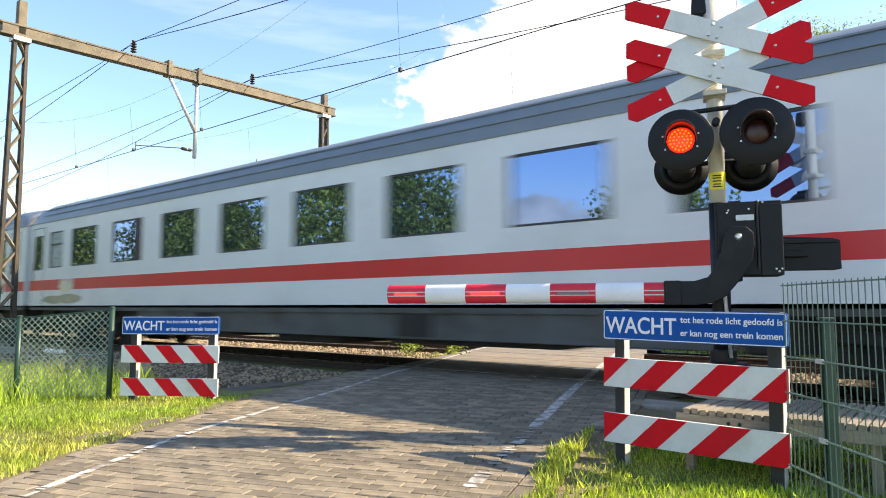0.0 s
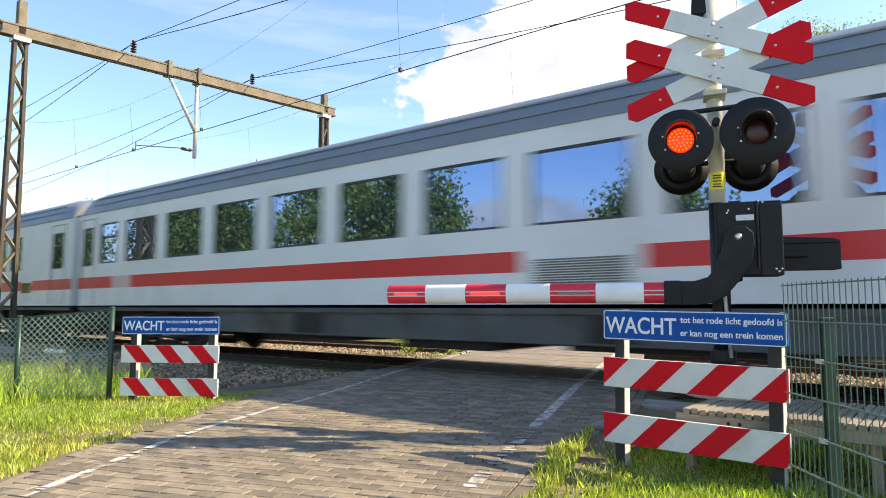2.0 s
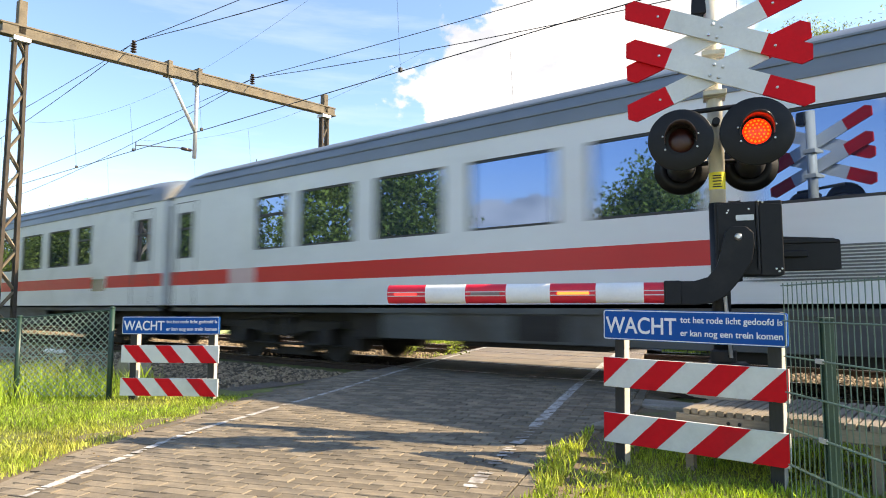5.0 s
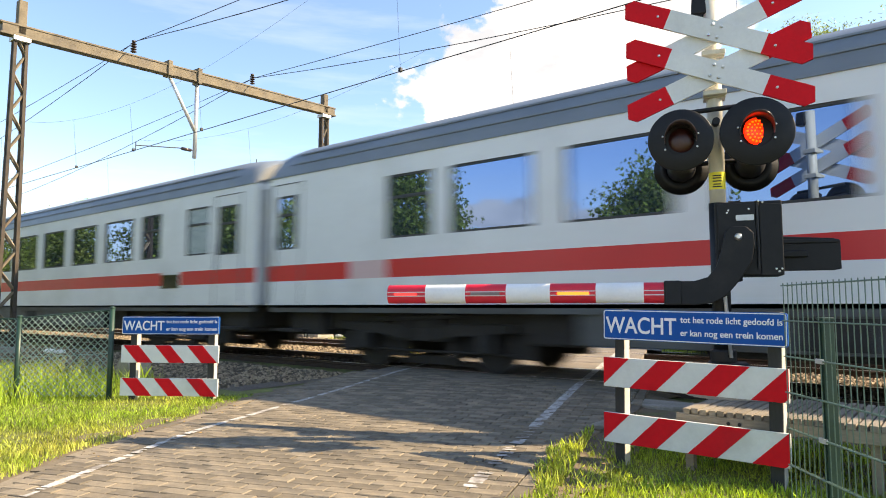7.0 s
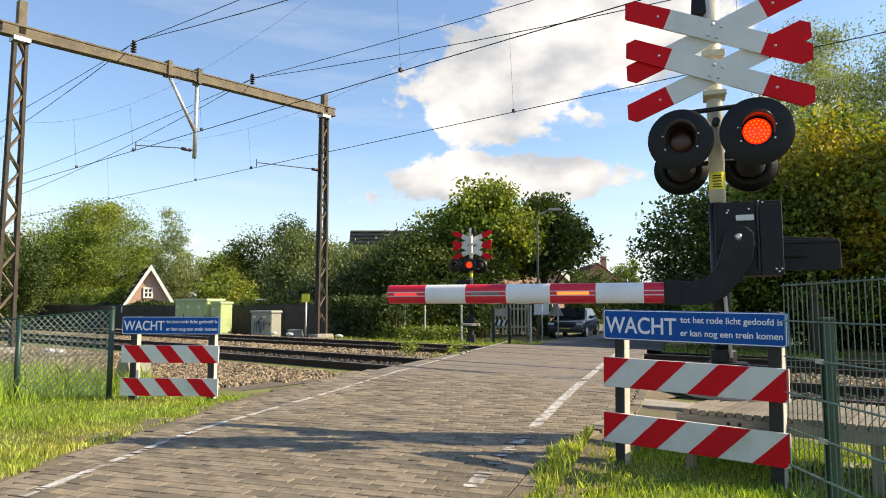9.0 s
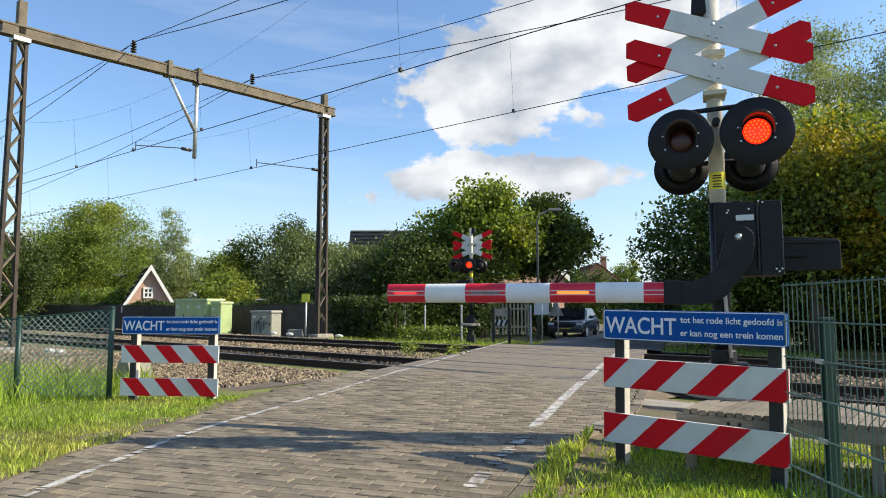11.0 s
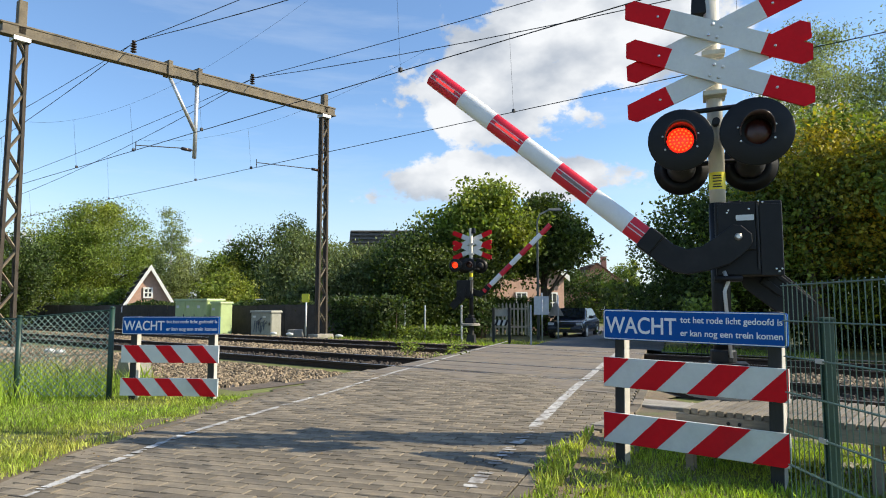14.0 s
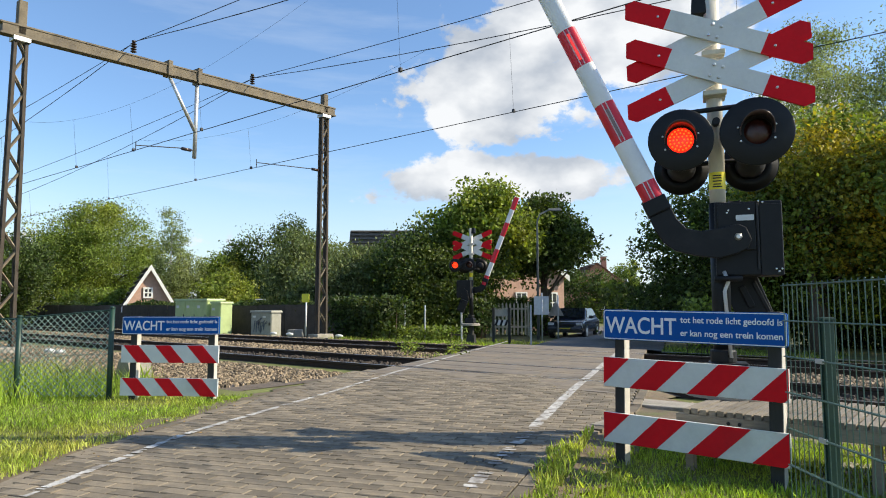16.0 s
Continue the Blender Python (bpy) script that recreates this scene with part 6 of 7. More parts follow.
# shrubs added to darken the house front, which lies in shade
shrub_row(-20.6, -16.9, 29.0, 30.2, -0.5, 1.5, "leaf_dark", 4200, 0.12, "shrubs", "added dark shrubs dimming the pale house front", 11, "shrub")
shrub_row(-12.7, -11.2, 27.0, 28.0, -0.4, 1.2, "leaf_lime", 1200, 0.1, "shrub", "small sunlit garden shrub", 10, "shrub")

# dark screen of boards behind the tracks
screen = thing("garden_screen", "long dark timber garden screen behind the tracks", "garden screen", kind="structure")
bd = Mesh().box(-0.98, 0.98, -0.02, 0.02, -0.55, 1.08).data("board", M["wall_dark"])
x = -61.0
while x < -20.5:
    part("board", bd, None, screen, m=pose(x, 18.8, random.uniform(-0.03, 0.03)))
    x += 2.0


# ---- trackside cabinets and posts ----
def cabinet(at, w, d, h, mat, label, doors, yaw=0.0):
    c = thing("trackside_cabinet", label, "cabinet", pose(*at, 0, 0, yaw), "cabinets beside the line")
    part("body", Mesh().box(0, w, 0, d, 0, h), M[mat], c, bevel=0.02)
    part("lid", Mesh().box(-0.05, w + 0.05, -0.06, d + 0.05, h, h + 0.09, taper=0.03), M[mat], c, bevel=0.01)
    part("plinth", Mesh().box(0.02, w - 0.02, 0.02, d - 0.02, -0.3, 0.0), M["concrete"], c)
    for i in range(doors):
        a, b_ = w * i / doors + 0.03, w * (i + 1) / doors - 0.03
        dr = part("door", Mesh().box(a, b_, -0.02, 0.004, 0.06, h - 0.05), M[mat], c, bevel=0.008)
        part("handle", Mesh().box(b_ - 0.09, b_ - 0.06, -0.045, -0.02, h * 0.45, h * 0.6), M["black"], dr)
        part("label_plate", Mesh().box(a + 0.1, a + 0.32, -0.026, -0.02, h * 0.78, h * 0.86), M["sign_white"], dr)
    return c


cabinet((-30.4, 17.2, -0.32), 2.75, 0.9, 1.6, "cabinet_green", "pale green relay cabinet with a flat lid", 3)
cabinet((-27.5, 17.3, -0.28), 0.8, 0.6, 1.42, "cabinet_green", "smaller pale green relay cabinet", 1)
grey = cabinet((-24.25, 17.2, -0.23), 1.4, 0.5, 0.98, "cabinet_grey", "stone grey cabinet with scrawled graffiti", 2)
rg_ = random.Random(4)
for i in range(9):
    x_ = 0.3 + 0.09 * i
    sc = Mesh().tube([(x_ + rg_.uniform(-.1, .1), -0.03, rg_.uniform(0.12, 0.4)), (x_ + rg_.uniform(-.1, .1), -0.032, rg_.uniform(0.4, 0.6)), (x_ + rg_.uniform(0, .3), -0.03, rg_.uniform(0.55, 0.8))], 0.018, 5)
    part("scrawl", sc, M["scrawl"], grey, "blue-grey scrawl")
low = thing("cable_box", "low grey concrete cable box", "cable box", pose(-22.0, 17.3, -0.35))
part("body", Mesh().box(0, 0.55, 0, 0.5, 0, 0.42, taper=0.04), M["concrete"], low, bevel=0.02)
ym = thing("marker_post", "white post with a bright yellow marker plate", "marker post", pose(-20.66, 17.2, -0.15))
part("post", Mesh().tube([(0, 0, 0), (0, 0, 1.4)], 0.035, 8), M["sign_white"], ym, smooth=True)
part("plate", Mesh().prism(rounded(-0.22, 0.22, 1.32, 1.66, 0.05), -0.05, -0.03), material("bright yellow plate", (0.75, 0.72, 0.05), 0.5, vary=0.05), ym)
for i, (x_, y_) in enumerate(((-20.9, 16.6), (-21.9, 16.6), (-18.2, 16.7), (-13.1, 6.6), (-16.9, 6.7), (-17.5, 6.7), (-21.5, 6.6))):
    r_ = Mesh()
    r_.lathe([(0.09, 0), (0.12, 0.05), (0.09, 0.11), (0, 0.14)], Matrix.Translation((x_, y_, -0.11)) @ Matrix.Diagonal((1.6, 1, 0.8, 1)), 10)
    solo("marker_stone", r_, M["sign_white"], "small white-painted marker stone in the ballast", "stone", "white stones along the track", smooth=True)
cb = Mesh()
for i in range(9):
    w = math.pi * i / 8
    cb.v += [(-10.2 + 0.23 * math.cos(w), 4.95, -0.12 + 0.36 * math.sin(w)), (-10.2 + 0.23 * math.cos(w), 5.3, -0.12 + 0.36 * math.sin(w))]
for i in range(8):
    cb.f.append((2 * i, 2 * i + 2, 2 * i + 3, 2 * i + 1))
    cb.k.append(0)
cb.f += [tuple(range(0, 18, 2)), tuple(range(17, 0, -2))]
cb.k += [0, 0]
solo("kilometre_stone", cb, M["concrete"], "rounded weathered stone in the tall grass", "stone")

# ---- far side street furniture ----
fb = thing("crossing_boards", "back of striped warning boards beyond the tracks", "warning board", frame_at((-13.75, 20.1, -0.3), (0.55, 0.43)))
for x_ in (0.0, 0.58):
    part("post", Mesh().box(x_, x_ + 0.09, 0, 0.09, -0.2, 1.25), M["post_grey"], fb, bevel=0.006)
part("plate", Mesh().box(0.06, 0.62, 0.09, 0.11, 0.95, 1.2), M["cabinet_grey"], fb, "plain grey back of the sign")
for z_ in (0.62,):
    bd_ = part("striped_board", Mesh().box(0.06, 0.62, 0.09, 0.11, z_, z_ + 0.2), M["sign_white"], fb)
    for i in range(3):
        x_ = 0.09 + 0.18 * i
        part("stripe", Mesh().prism([(x_, z_), (x_ + 0.08, z_), (x_ + 0.15, z_ + 0.2), (x_ + 0.07, z_ + 0.2)], 0.08, 0.092), M["black"], bd_, "black stripe")
bar = thing("low_barrier", "low dark rail barrier in the grass", "barrier", frame_at((-15.8, 19.4, -0.28), (0.57, 0.45)))
part("rail", Mesh().box(0, 1.0, -0.04, 0.04, 0.20, 0.26), M["post_grey"], bar, bevel=0.01)
for x_ in (0.05, 0.9):
    part("leg", Mesh().box(x_, x_ + 0.06, -0.03, 0.03, -0.1, 0.20), M["post_grey"], bar)
for i, (x_, y_) in enumerate(((-16.13, 19.12), (-17.4, 19.4), (-15.0, 19.9), (-12.6, 20.9))):
    solo("fence_post", Mesh().tube([(x_, y_, -0.6), (x_, y_, 1.06)], 0.035, 8), M["galv"], "thin grey post of an old wire fence", "fence post", "wire fence posts")
lamp = thing("street_lamp", "slender grey street lamp with a curved arm", "street lamp", pose(-15.35, 26.1, -0.55))
part("pole", Mesh().tube([(0, 0, 0), (0, 0, 5.4), (0.1, 0.08, 5.75), (0.45, 0.36, 5.95)], [0.07, 0.045, 0.04, 0.035], 10), M["grille"], lamp, smooth=True)
part("lantern", Mesh().box(-0.09, 0.09, -0.32, 0.32, -0.06, 0.05, m=Matrix.Translation((0.62, 0.5, 5.96)) @ pose(0, 0, 0, 0, 0, -51), taper=0.03), M["grille"], lamp, bevel=0.02)
l2 = copy_thing(lamp, pose(-31.5, 63.0, -0.6))
sb = thing("road_sign", "back of a square grey road sign and warning triangle", "road sign", frame_at((-14.75, 25.4, -0.5), (0.78, 0.62)))
part("post", Mesh().tube([(0, 0, 0), (0, 0, 2.1)], 0.035, 8), M["galv"], sb, smooth=True)
part("plate", Mesh().box(-0.35, 0.30, -0.02, 0.0, 1.15, 1.95), M["galv"], sb, bevel=0.005)
part("post", Mesh().tube([(0.75, 0.3, 0), (0.75, 0.3, 2.0)], 0.035, 8), M["galv"], sb, smooth=True)
part("triangle", Mesh().prism([(0.3, 1.1), (1.0, 1.1), (0.65, 1.75)], 0.27, 0.285), M["concrete"], sb)


def make_car(m, paint, label):
    c = thing("parked_car", label, "car", m, "parked cars")
    low_ = [(-2.1, 0.3), (-2.12, 0.55), (-2.0, 0.78), (-1.15, 0.92), (1.6, 0.95), (2.05, 0.85), (2.1, 0.4), (2.0, 0.28)]
    part("body", Mesh().prism(low_, -0.84, 0.84), M[paint], c, bevel=0.08, smooth=True)
    cab = Mesh()
    cab.solid([(-1.2, -0.78, 0.9), (1.75, -0.78, 0.93), (1.75, 0.78, 0.93), (-1.2, 0.78, 0.9), (-0.35, -0.62, 1.43), (1.25, -0.62, 1.42), (1.25, 0.62, 1.42), (-0.35, 0.62, 1.43)], [(4, 5, 6, 7), (0, 1, 5, 4), (1, 2, 6, 5), (2, 3, 7, 6), (3, 0, 4, 7)])
    part("roof", cab, M[paint], c, bevel=0.04)
    part("windscreen", Mesh().solid_from([(-1.12, -0.66, 0.96), (-1.12, 0.66, 0.96), (-0.44, 0.55, 1.39), (-0.44, -0.55, 1.39)], (-0.03, 0, 0.03)), M["glass"], c)
    for s in (-1, 1):
        part("side_window", Mesh().solid_from([(-0.85, s * 0.765, 0.98), (1.5, s * 0.765, 0.99), (1.15, s * 0.645, 1.37), (-0.3, s * 0.645, 1.37)], (0, s * 0.02, 0.004)), M["glass"], c)
        part("headlight", Mesh().box(-2.08, -1.9, s * 0.66 - 0.14, s * 0.66 + 0.14, 0.62, 0.76), M["galv"], c, "clear headlight", bevel=0.03)
        part("mirror", Mesh().box(-0.75, -0.6, s * 0.95 - 0.1, s * 0.95 + 0.1, 0.95, 1.08), M[paint], c, bevel=0.03)
        for x_ in (-1.3, 1.3):
            w = part("wheel", Mesh().lathe([(0.3, -0.09), (0.32, -0.07), (0.32, 0.07), (0.3, 0.09), (0.2, 0.09)], Matrix.Translation((x_, s * 0.78, 0.32)) @ pose(0, 0, 0, 90, 0, 0), 20), M["rubber"], c, "black tyre", smooth=True)
            part("rim", Mesh().lathe([(0.2, -0.095), (0.2, 0.095), (0.08, 0.1), (0, 0.1)], Matrix.Translation((x_, s * 0.78, 0.32)) @ pose(0, 0, 0, 90, 0, 0), 16), M["galv"], w)
    part("grille", Mesh().box(-2.125, -2.08, -0.45, 0.45, 0.58, 0.70), M["black"], c, bevel=0.01)
    part("plate", Mesh().box(-2.145, -2.11, -0.26, 0.26, 0.42, 0.52), M["yellow"], c, "yellow plate")
    part("bumper", Mesh().box(-2.15, -2.0, -0.8, 0.8, 0.3, 0.5), M[paint], c, bevel=0.04)
    return c


def solid_from(self, quad, push):
    p = [Vector(q) for q in quad]
    self.solid([q - Vector(push) for q in p] + [q + Vector(push) for q in p], [(0, 3, 2, 1), (4, 5, 6, 7), (0, 1, 5, 4), (1, 2, 6, 5), (2, 3, 7, 6), (3, 0, 4, 7)])
    return self


Mesh.solid_from = solid_from
make_car(pose(-15.45, 29.75, -0.5, 0, 0, 105), "car_black", "dark blue-black car parked on the verge")
make_car(pose(-14.9, 35.0, -0.5, 0, 0, 108), "car_silver", "blue-silver car parked behind another")
pick = thing("picket_fence", "cream painted picket fence in front of the house", "fence", frame_at((-18.75, 27.35, -0.5), (0.62, 0.78)))
for x_ in (0.0, 1.95):
    part("post", Mesh().box(x_ - 0.05, x_ + 0.05, 0.03, 0.13, -0.1, 1.75, taper=0.01), M["picket"], pick)
for z_ in (0.45, 1.35):
    part("rail", Mesh().box(0.05, 1.9, 0.03, 0.07, z_, z_ + 0.09), M["picket"], pick)
for i in range(9):
    part("picket", Mesh().prism([(0.14 + 0.2 * i, 0.1), (0.23 + 0.2 * i, 0.1), (0.23 + 0.2 * i, 1.62), (0.185 + 0.2 * i, 1.7), (0.14 + 0.2 * i, 1.62)], 0.0, 0.03), M["picket"], pick)


# ---- houses ----
def gabled_house(m, w, d, eave, ridge, wall, roof, label, wins, chimney=False, verge=True):
    """Gable front in the local x, z plane at y = 0."""
    h = thing("house", label, "house", m)
    part("wall", Mesh().prism([(-w / 2, -0.5), (w / 2, -0.5), (w / 2, eave), (0, ridge), (-w / 2, eave)], 0, d), M[wall], h, "brick walls")
    sl_ = math.hypot(w / 2, ridge - eave)
    for s in (-1, 1):
        r = Mesh()
        e = 0.3
        ux, uz = s * (w / 2) / sl_, -(ridge - eave) / sl_
        p0, p1 = Vector((0, 0, ridge + 0.12)), Vector((ux * (sl_ + e), 0, ridge + 0.12 + uz * (sl_ + e)))
        dn = Vector((0, 0, -0.1))
        r.solid([p0 + Vector((0, -0.25, 0)), p1 + Vector((0, -0.25, 0)), p1 + Vector((0, d + 0.25, 0)), p0 + Vector((0, d + 0.25, 0)), p0 + Vector((0, -0.25, 0)) + dn, p1 + Vector((0, -0.25, 0)) + dn, p1 + Vector((0, d + 0.25, 0)) + dn, p0 + Vector((0, d + 0.25, 0)) + dn],
                [(0, 1, 2, 3), (7, 6, 5, 4), (0, 4, 5, 1), (1, 5, 6, 2), (2, 6, 7, 3), (3, 7, 4, 0)])
        rf = part("roof", r, M[roof], h, "tiled roof")
        n = int(d / 0.33)
        tm = Mesh()
        rows_ = int(sl_ / 0.34)
        for i in range(rows_):
            q = p0 + (p1 - p0) * ((i + 0.5) / rows_)
            tm.box(q.x - 0.16, q.x + 0.16, -0.2, d + 0.2, q.z + 0.01, q.z + 0.05)
        tagged(part("roof_tiling", tm, M[roof], rf), kind="stuff")
        if verge:
            v = Mesh()
            v.solid([p0 + Vector((0, -0.32, -0.28)), p1 + Vector((0, -0.32, -0.28)), p1 + Vector((0, -0.32, 0.05)), p0 + Vector((0, -0.32, 0.05)), p0 + Vector((0, -0.26, -0.28)), p1 + Vector((0, -0.26, -0.28)), p1 + Vector((0, -0.26, 0.05)), p0 + Vector((0, -0.26, 0.05))],
                    [(0, 1, 2, 3), (7, 6, 5, 4), (0, 4, 5, 1), (1, 5, 6, 2), (2, 6, 7, 3), (3, 7, 4, 0)])
            part("verge_board", v, M["white_wood"], h, "white verge board")
    for x_, z_, ww, hh in wins:
        wn_ = part("window", Mesh().box(x_ - ww / 2, x_ + ww / 2, -0.03, 0.02, z_, z_ + hh), M["glass"], h, "small paned window")
        fr_ = Mesh()
        e = 0.09
        fr_.box(x_ - ww / 2 - e, x_ + ww / 2 + e, -0.07, -0.02, z_ - e, z_).box(x_ - ww / 2 - e, x_ + ww / 2 + e, -0.07, -0.02, z_ + hh, z_ + hh + e)
        fr_.box(x_ - ww / 2 - e, x_ - ww / 2, -0.07, -0.02, z_, z_ + hh).box(x_ + ww / 2, x_ + ww / 2 + e, -0.07, -0.02, z_, z_ + hh)
        fr_.box(x_ - 0.03, x_ + 0.03, -0.055, -0.025, z_, z_ + hh).box(x_ - ww / 2, x_ + ww / 2, -0.05, -0.028, z_ + hh * 0.5 - 0.03, z_ + hh * 0.5 + 0.03)
        part("window_frame", fr_, M["white_wood"], wn_, "white window frame")
    if chimney:
        ch = part("chimney", Mesh().box(w * 0.18, w * 0.18 + 0.6, d * 0.4, d * 0.4 + 0.6, eave, ridge + 1.0), M["house_brick"], h, bevel=0.02)
        part("chimney_cap", Mesh().box(w * 0.18 - 0.08, w * 0.18 + 0.68, d * 0.4 - 0.08, d * 0.4 + 0.68, ridge + 1.0, ridge + 1.1), M["concrete"], ch)
    return h


gabled_house(pose(-38.75, 20.25, -0.4, 0, 0, 66), 2.75, 6.0, 1.45, 3.75, "house_pink", "roof_tile", "small brick gable with white verge boards", [(-0.1, 2.0, 0.36, 0.46)])
gabled_house(pose(-34.2, 39.5, -0.5, 0, 0, 128.6), 5.6, 5.0, 2.6, 7.4, "house_brick", "roof_tile", "house with dark tiled roof behind the trees", [(0, 1.2, 1.2, 1.3)])
gabled_house(pose(-21.6, 34.2, -0.5, 0, 0, 58), 6.5, 8.0, 3.4, 5.8, "house_pink", "roof_red", "pale brick house with narrow white windows behind the walnut", [(-2.3, 1.0, 0.7, 1.3), (0.3, 1.2, 0.6, 1.1), (2.4, 1.2, 0.55, 1.1)])
gabled_house(pose(-33.4, 70.0, -0.5, 0, 0, 38), 7.5, 9.0, 3.6, 6.4, "house_brick", "roof_red", "distant brick house with a chimney", [(0, 1.2, 1.4, 1.3)], True, False)
gabled_house(pose(-39.5, 92.0, -0.5, 0, 0, 120), 7.0, 12.0, 3.2, 5.4, "house_brick", "roof_tile", "distant low house along the road", [(0, 1.2, 1.4, 1.3)])
shed = thing("shed", "small white-roofed shed beyond the garden screen", "shed", pose(-32.2, 24.5, -0.4, 0, 0, 38))
part("wall", Mesh().box(-1.0, 1.0, 0, 2, 0, 1.7), M["cabinet_grey"], shed)
part("roof", Mesh().box(-1.15, 1.15, -0.2, 2.2, 1.7, 1.85), M["white_wood"], shed, bevel=0.02)
# ---- road markings, verge, grass ----
mark_rng = random.Random(9)


def marking(w, d0, d1, width, label, drop, z=0.004):
    mk = Mesh()
    d = d0
    while d < d1:
        ln = mark_rng.choice((0.02, 0.034, 0.051))
        if mark_rng.random() > drop(d):
            wc = along(w, d) if isinstance(w, list) else w
            a, b_ = wc - width / 2 + mark_rng.uniform(-0.005, 0.005), wc + width / 2 + mark_rng.uniform(-0.006, 0.006)
            if mark_rng.random() < 0.35 * drop(d) + 0.03:
                if mark_rng.random() < 0.5:
                    a += width * mark_rng.uniform(0.2, 0.5)
                else:
                    b_ -= width * mark_rng.uniform(0.2, 0.5)
            pts = [road_pt(a, d, z), road_pt(b_, d, z), road_pt(b_, d + ln, z), road_pt(a, d + ln, z)]
            if not any(min(p[1] for p in pts) < ry + 0.06 and max(p[1] for p in pts) > ry - 0.06 for ry in RAILS):
                mk.quad(*pts)
        d += ln + 0.001
    solo("road_marking", mk, M["paint"], label, "road marking", "edge lines of the road", "structure")


marking(LEFT_LINE, -8.4, 8.6, 0.07, "worn white edge line on the paving", lambda d: 0.14 + 0.14 * math.sin(d * 5.3) * math.sin(d * 2.1) if d < -1 else 0.03)
marking(2.78, -8.5, 7.0, 0.10, "broken white edge line on the paving", lambda d: 0.5 if d < -4.4 else (0.05 if d < -1.5 else 0.02))

# flanks of the road: bare sandy strips
e = Mesh()
er = random.Random(12)
for rows_e, out, dd0, dd1 in ((LEFT_EDGE, -0.42, -11.6, -0.4), (RIGHT_EDGE, 0.4, -11.6, -0.4)):
    prev = None
    d = dd0
    while d <= dd1:
        w0 = along(rows_e, d)
        a, b_ = road_pt(w0, d, -0.016), road_pt(w0 + out + er.uniform(-0.18, 0.1) * (1 if out < 0 else -1), d, -0.02)
        b_ = (b_[0], b_[1], min(b_[2], -0.108))
        if prev:
            e.quad(prev[0], a, b_, prev[1])
        prev = (a, b_)
        d += 0.25
solo("road_edge", e, M["sand"], "bare sandy strip between paving and grass", "road edge", kind="structure")


def grass(name, count, region, keep, hmin, hmax, label, seed, width=0.0035):
    rg = np.random.default_rng(seed)
    x0, x1, y0, y1 = region
    x, y = rg.uniform(x0, x1, count), rg.uniform(y0, y1, count)
    ok = np.array([keep(a, b_) for a, b_ in zip(x, y)])
    x, y = x[ok], y[ok]
    n = len(x)
    tuft = 0.55 + 0.45 * np.sin(x * 2.9 + 1.3 * np.sin(y * 2.1)) * np.sin(y * 3.7 + 0.8 * np.sin(x * 3.3))
    h = (hmin + (hmax - hmin) * rg.uniform(0, 1, n) ** 1.6) * (0.55 + 0.75 * tuft)
    ang, lean = rg.uniform(0, 6.283, n), rg.uniform(0.1, 0.75, n) * h
    la = rg.uniform(0, 6.283, n)
    wd = width * rg.uniform(0.7, 1.6, n)
    z = np.array([(road_z(b_) if -0.6 < road_side(a, b_) < 3.3 and b_ < 7 else ground_z(a, b_)) for a, b_ in zip(x, y)]) - 0.01
    cx, sx = np.cos(ang) * wd, np.sin(ang) * wd
    lx, ly = np.cos(la) * lean, np.sin(la) * lean
    v = np.stack([np.stack([x - cx, y - sx, z], 1), np.stack([x + cx, y + sx, z], 1),
                  np.stack([x + lx * 0.4 + cx * 0.8, y + ly * 0.4 + sx * 0.8, z + h * 0.6], 1), np.stack([x + lx, y + ly, z + h], 1),
                  np.stack([x + lx * 0.4 - cx * 0.8, y + ly * 0.4 - sx * 0.8, z + h * 0.6], 1)], 1).reshape(-1, 3)
    me = bpy.data.meshes.new(name)
    me.vertices.add(5 * n)
    me.vertices.foreach_set("co", v.astype(np.float32).ravel())
    me.loops.add(5 * n)
    me.loops.foreach_set("vertex_index", np.arange(5 * n, dtype=np.int32))
    me.polygons.add(n)
    me.polygons.foreach_set("loop_start", np.arange(0, 5 * n, 5, dtype=np.int32))
    me.update(calc_edges=True)
    me.materials.append(M["grass"])
    solo(name, me, None, label, "grass", kind="stuff")


def left_verge(x, y):
    w = road_side(x, y)
    d = road_along(x, y)
    edge = along(LEFT_EDGE, d) - 0.14 - 0.25 * max(0.0, d + 4.3) + 0.05 * math.sin(y * 3.1) + 0.04 * math.sin(y * 7.3 + 1)
    return w < edge and y < 5.0 + 0.25 * math.sin(x * 1.7) + 0.15 * math.sin(x * 4.3)


def right_verge(x, y):
    w = road_side(x, y)
    edge = along(RIGHT_EDGE, road_along(x, y)) + 0.06 + 0.05 * math.sin(y * 4.1) + 0.04 * math.sin(y * 9.3 + 1)
    return w > edge and not (-2.8 < x < -1.6 and y > 5.8)


grass("verge_grass", 140000, (-12.5, -4.2, 0.4, 6.8), left_verge, 0.015, 0.075, "sunlit green grass on the verge beside the road", 31)
grass("verge_grass_far", 30000, (-30, -12.5, -2, 6.6), left_verge, 0.04, 0.13, "taller green grass behind the wire fence", 32, 0.006)
grass("verge_grass_near", 78000, (-3.6, 1.8, 2.2, 6.3), right_verge, 0.018, 0.085, "sunlit green grass under the warning boards", 33)
grass("tall_grass", 5200, (-13.0, -8.5, 2.0, 5.8), left_verge, 0.12, 0.36, "tall dry grass along the wire fence", 34)
grass("far_grass", 15000, (-19, -3, 15.9, 24), lambda x, y: not (-0.9 < road_side(x, y) < 3.6) and not (x > -8 and y < 18.7), 0.04, 0.17, "green grass beyond the tracks", 35, 0.008)
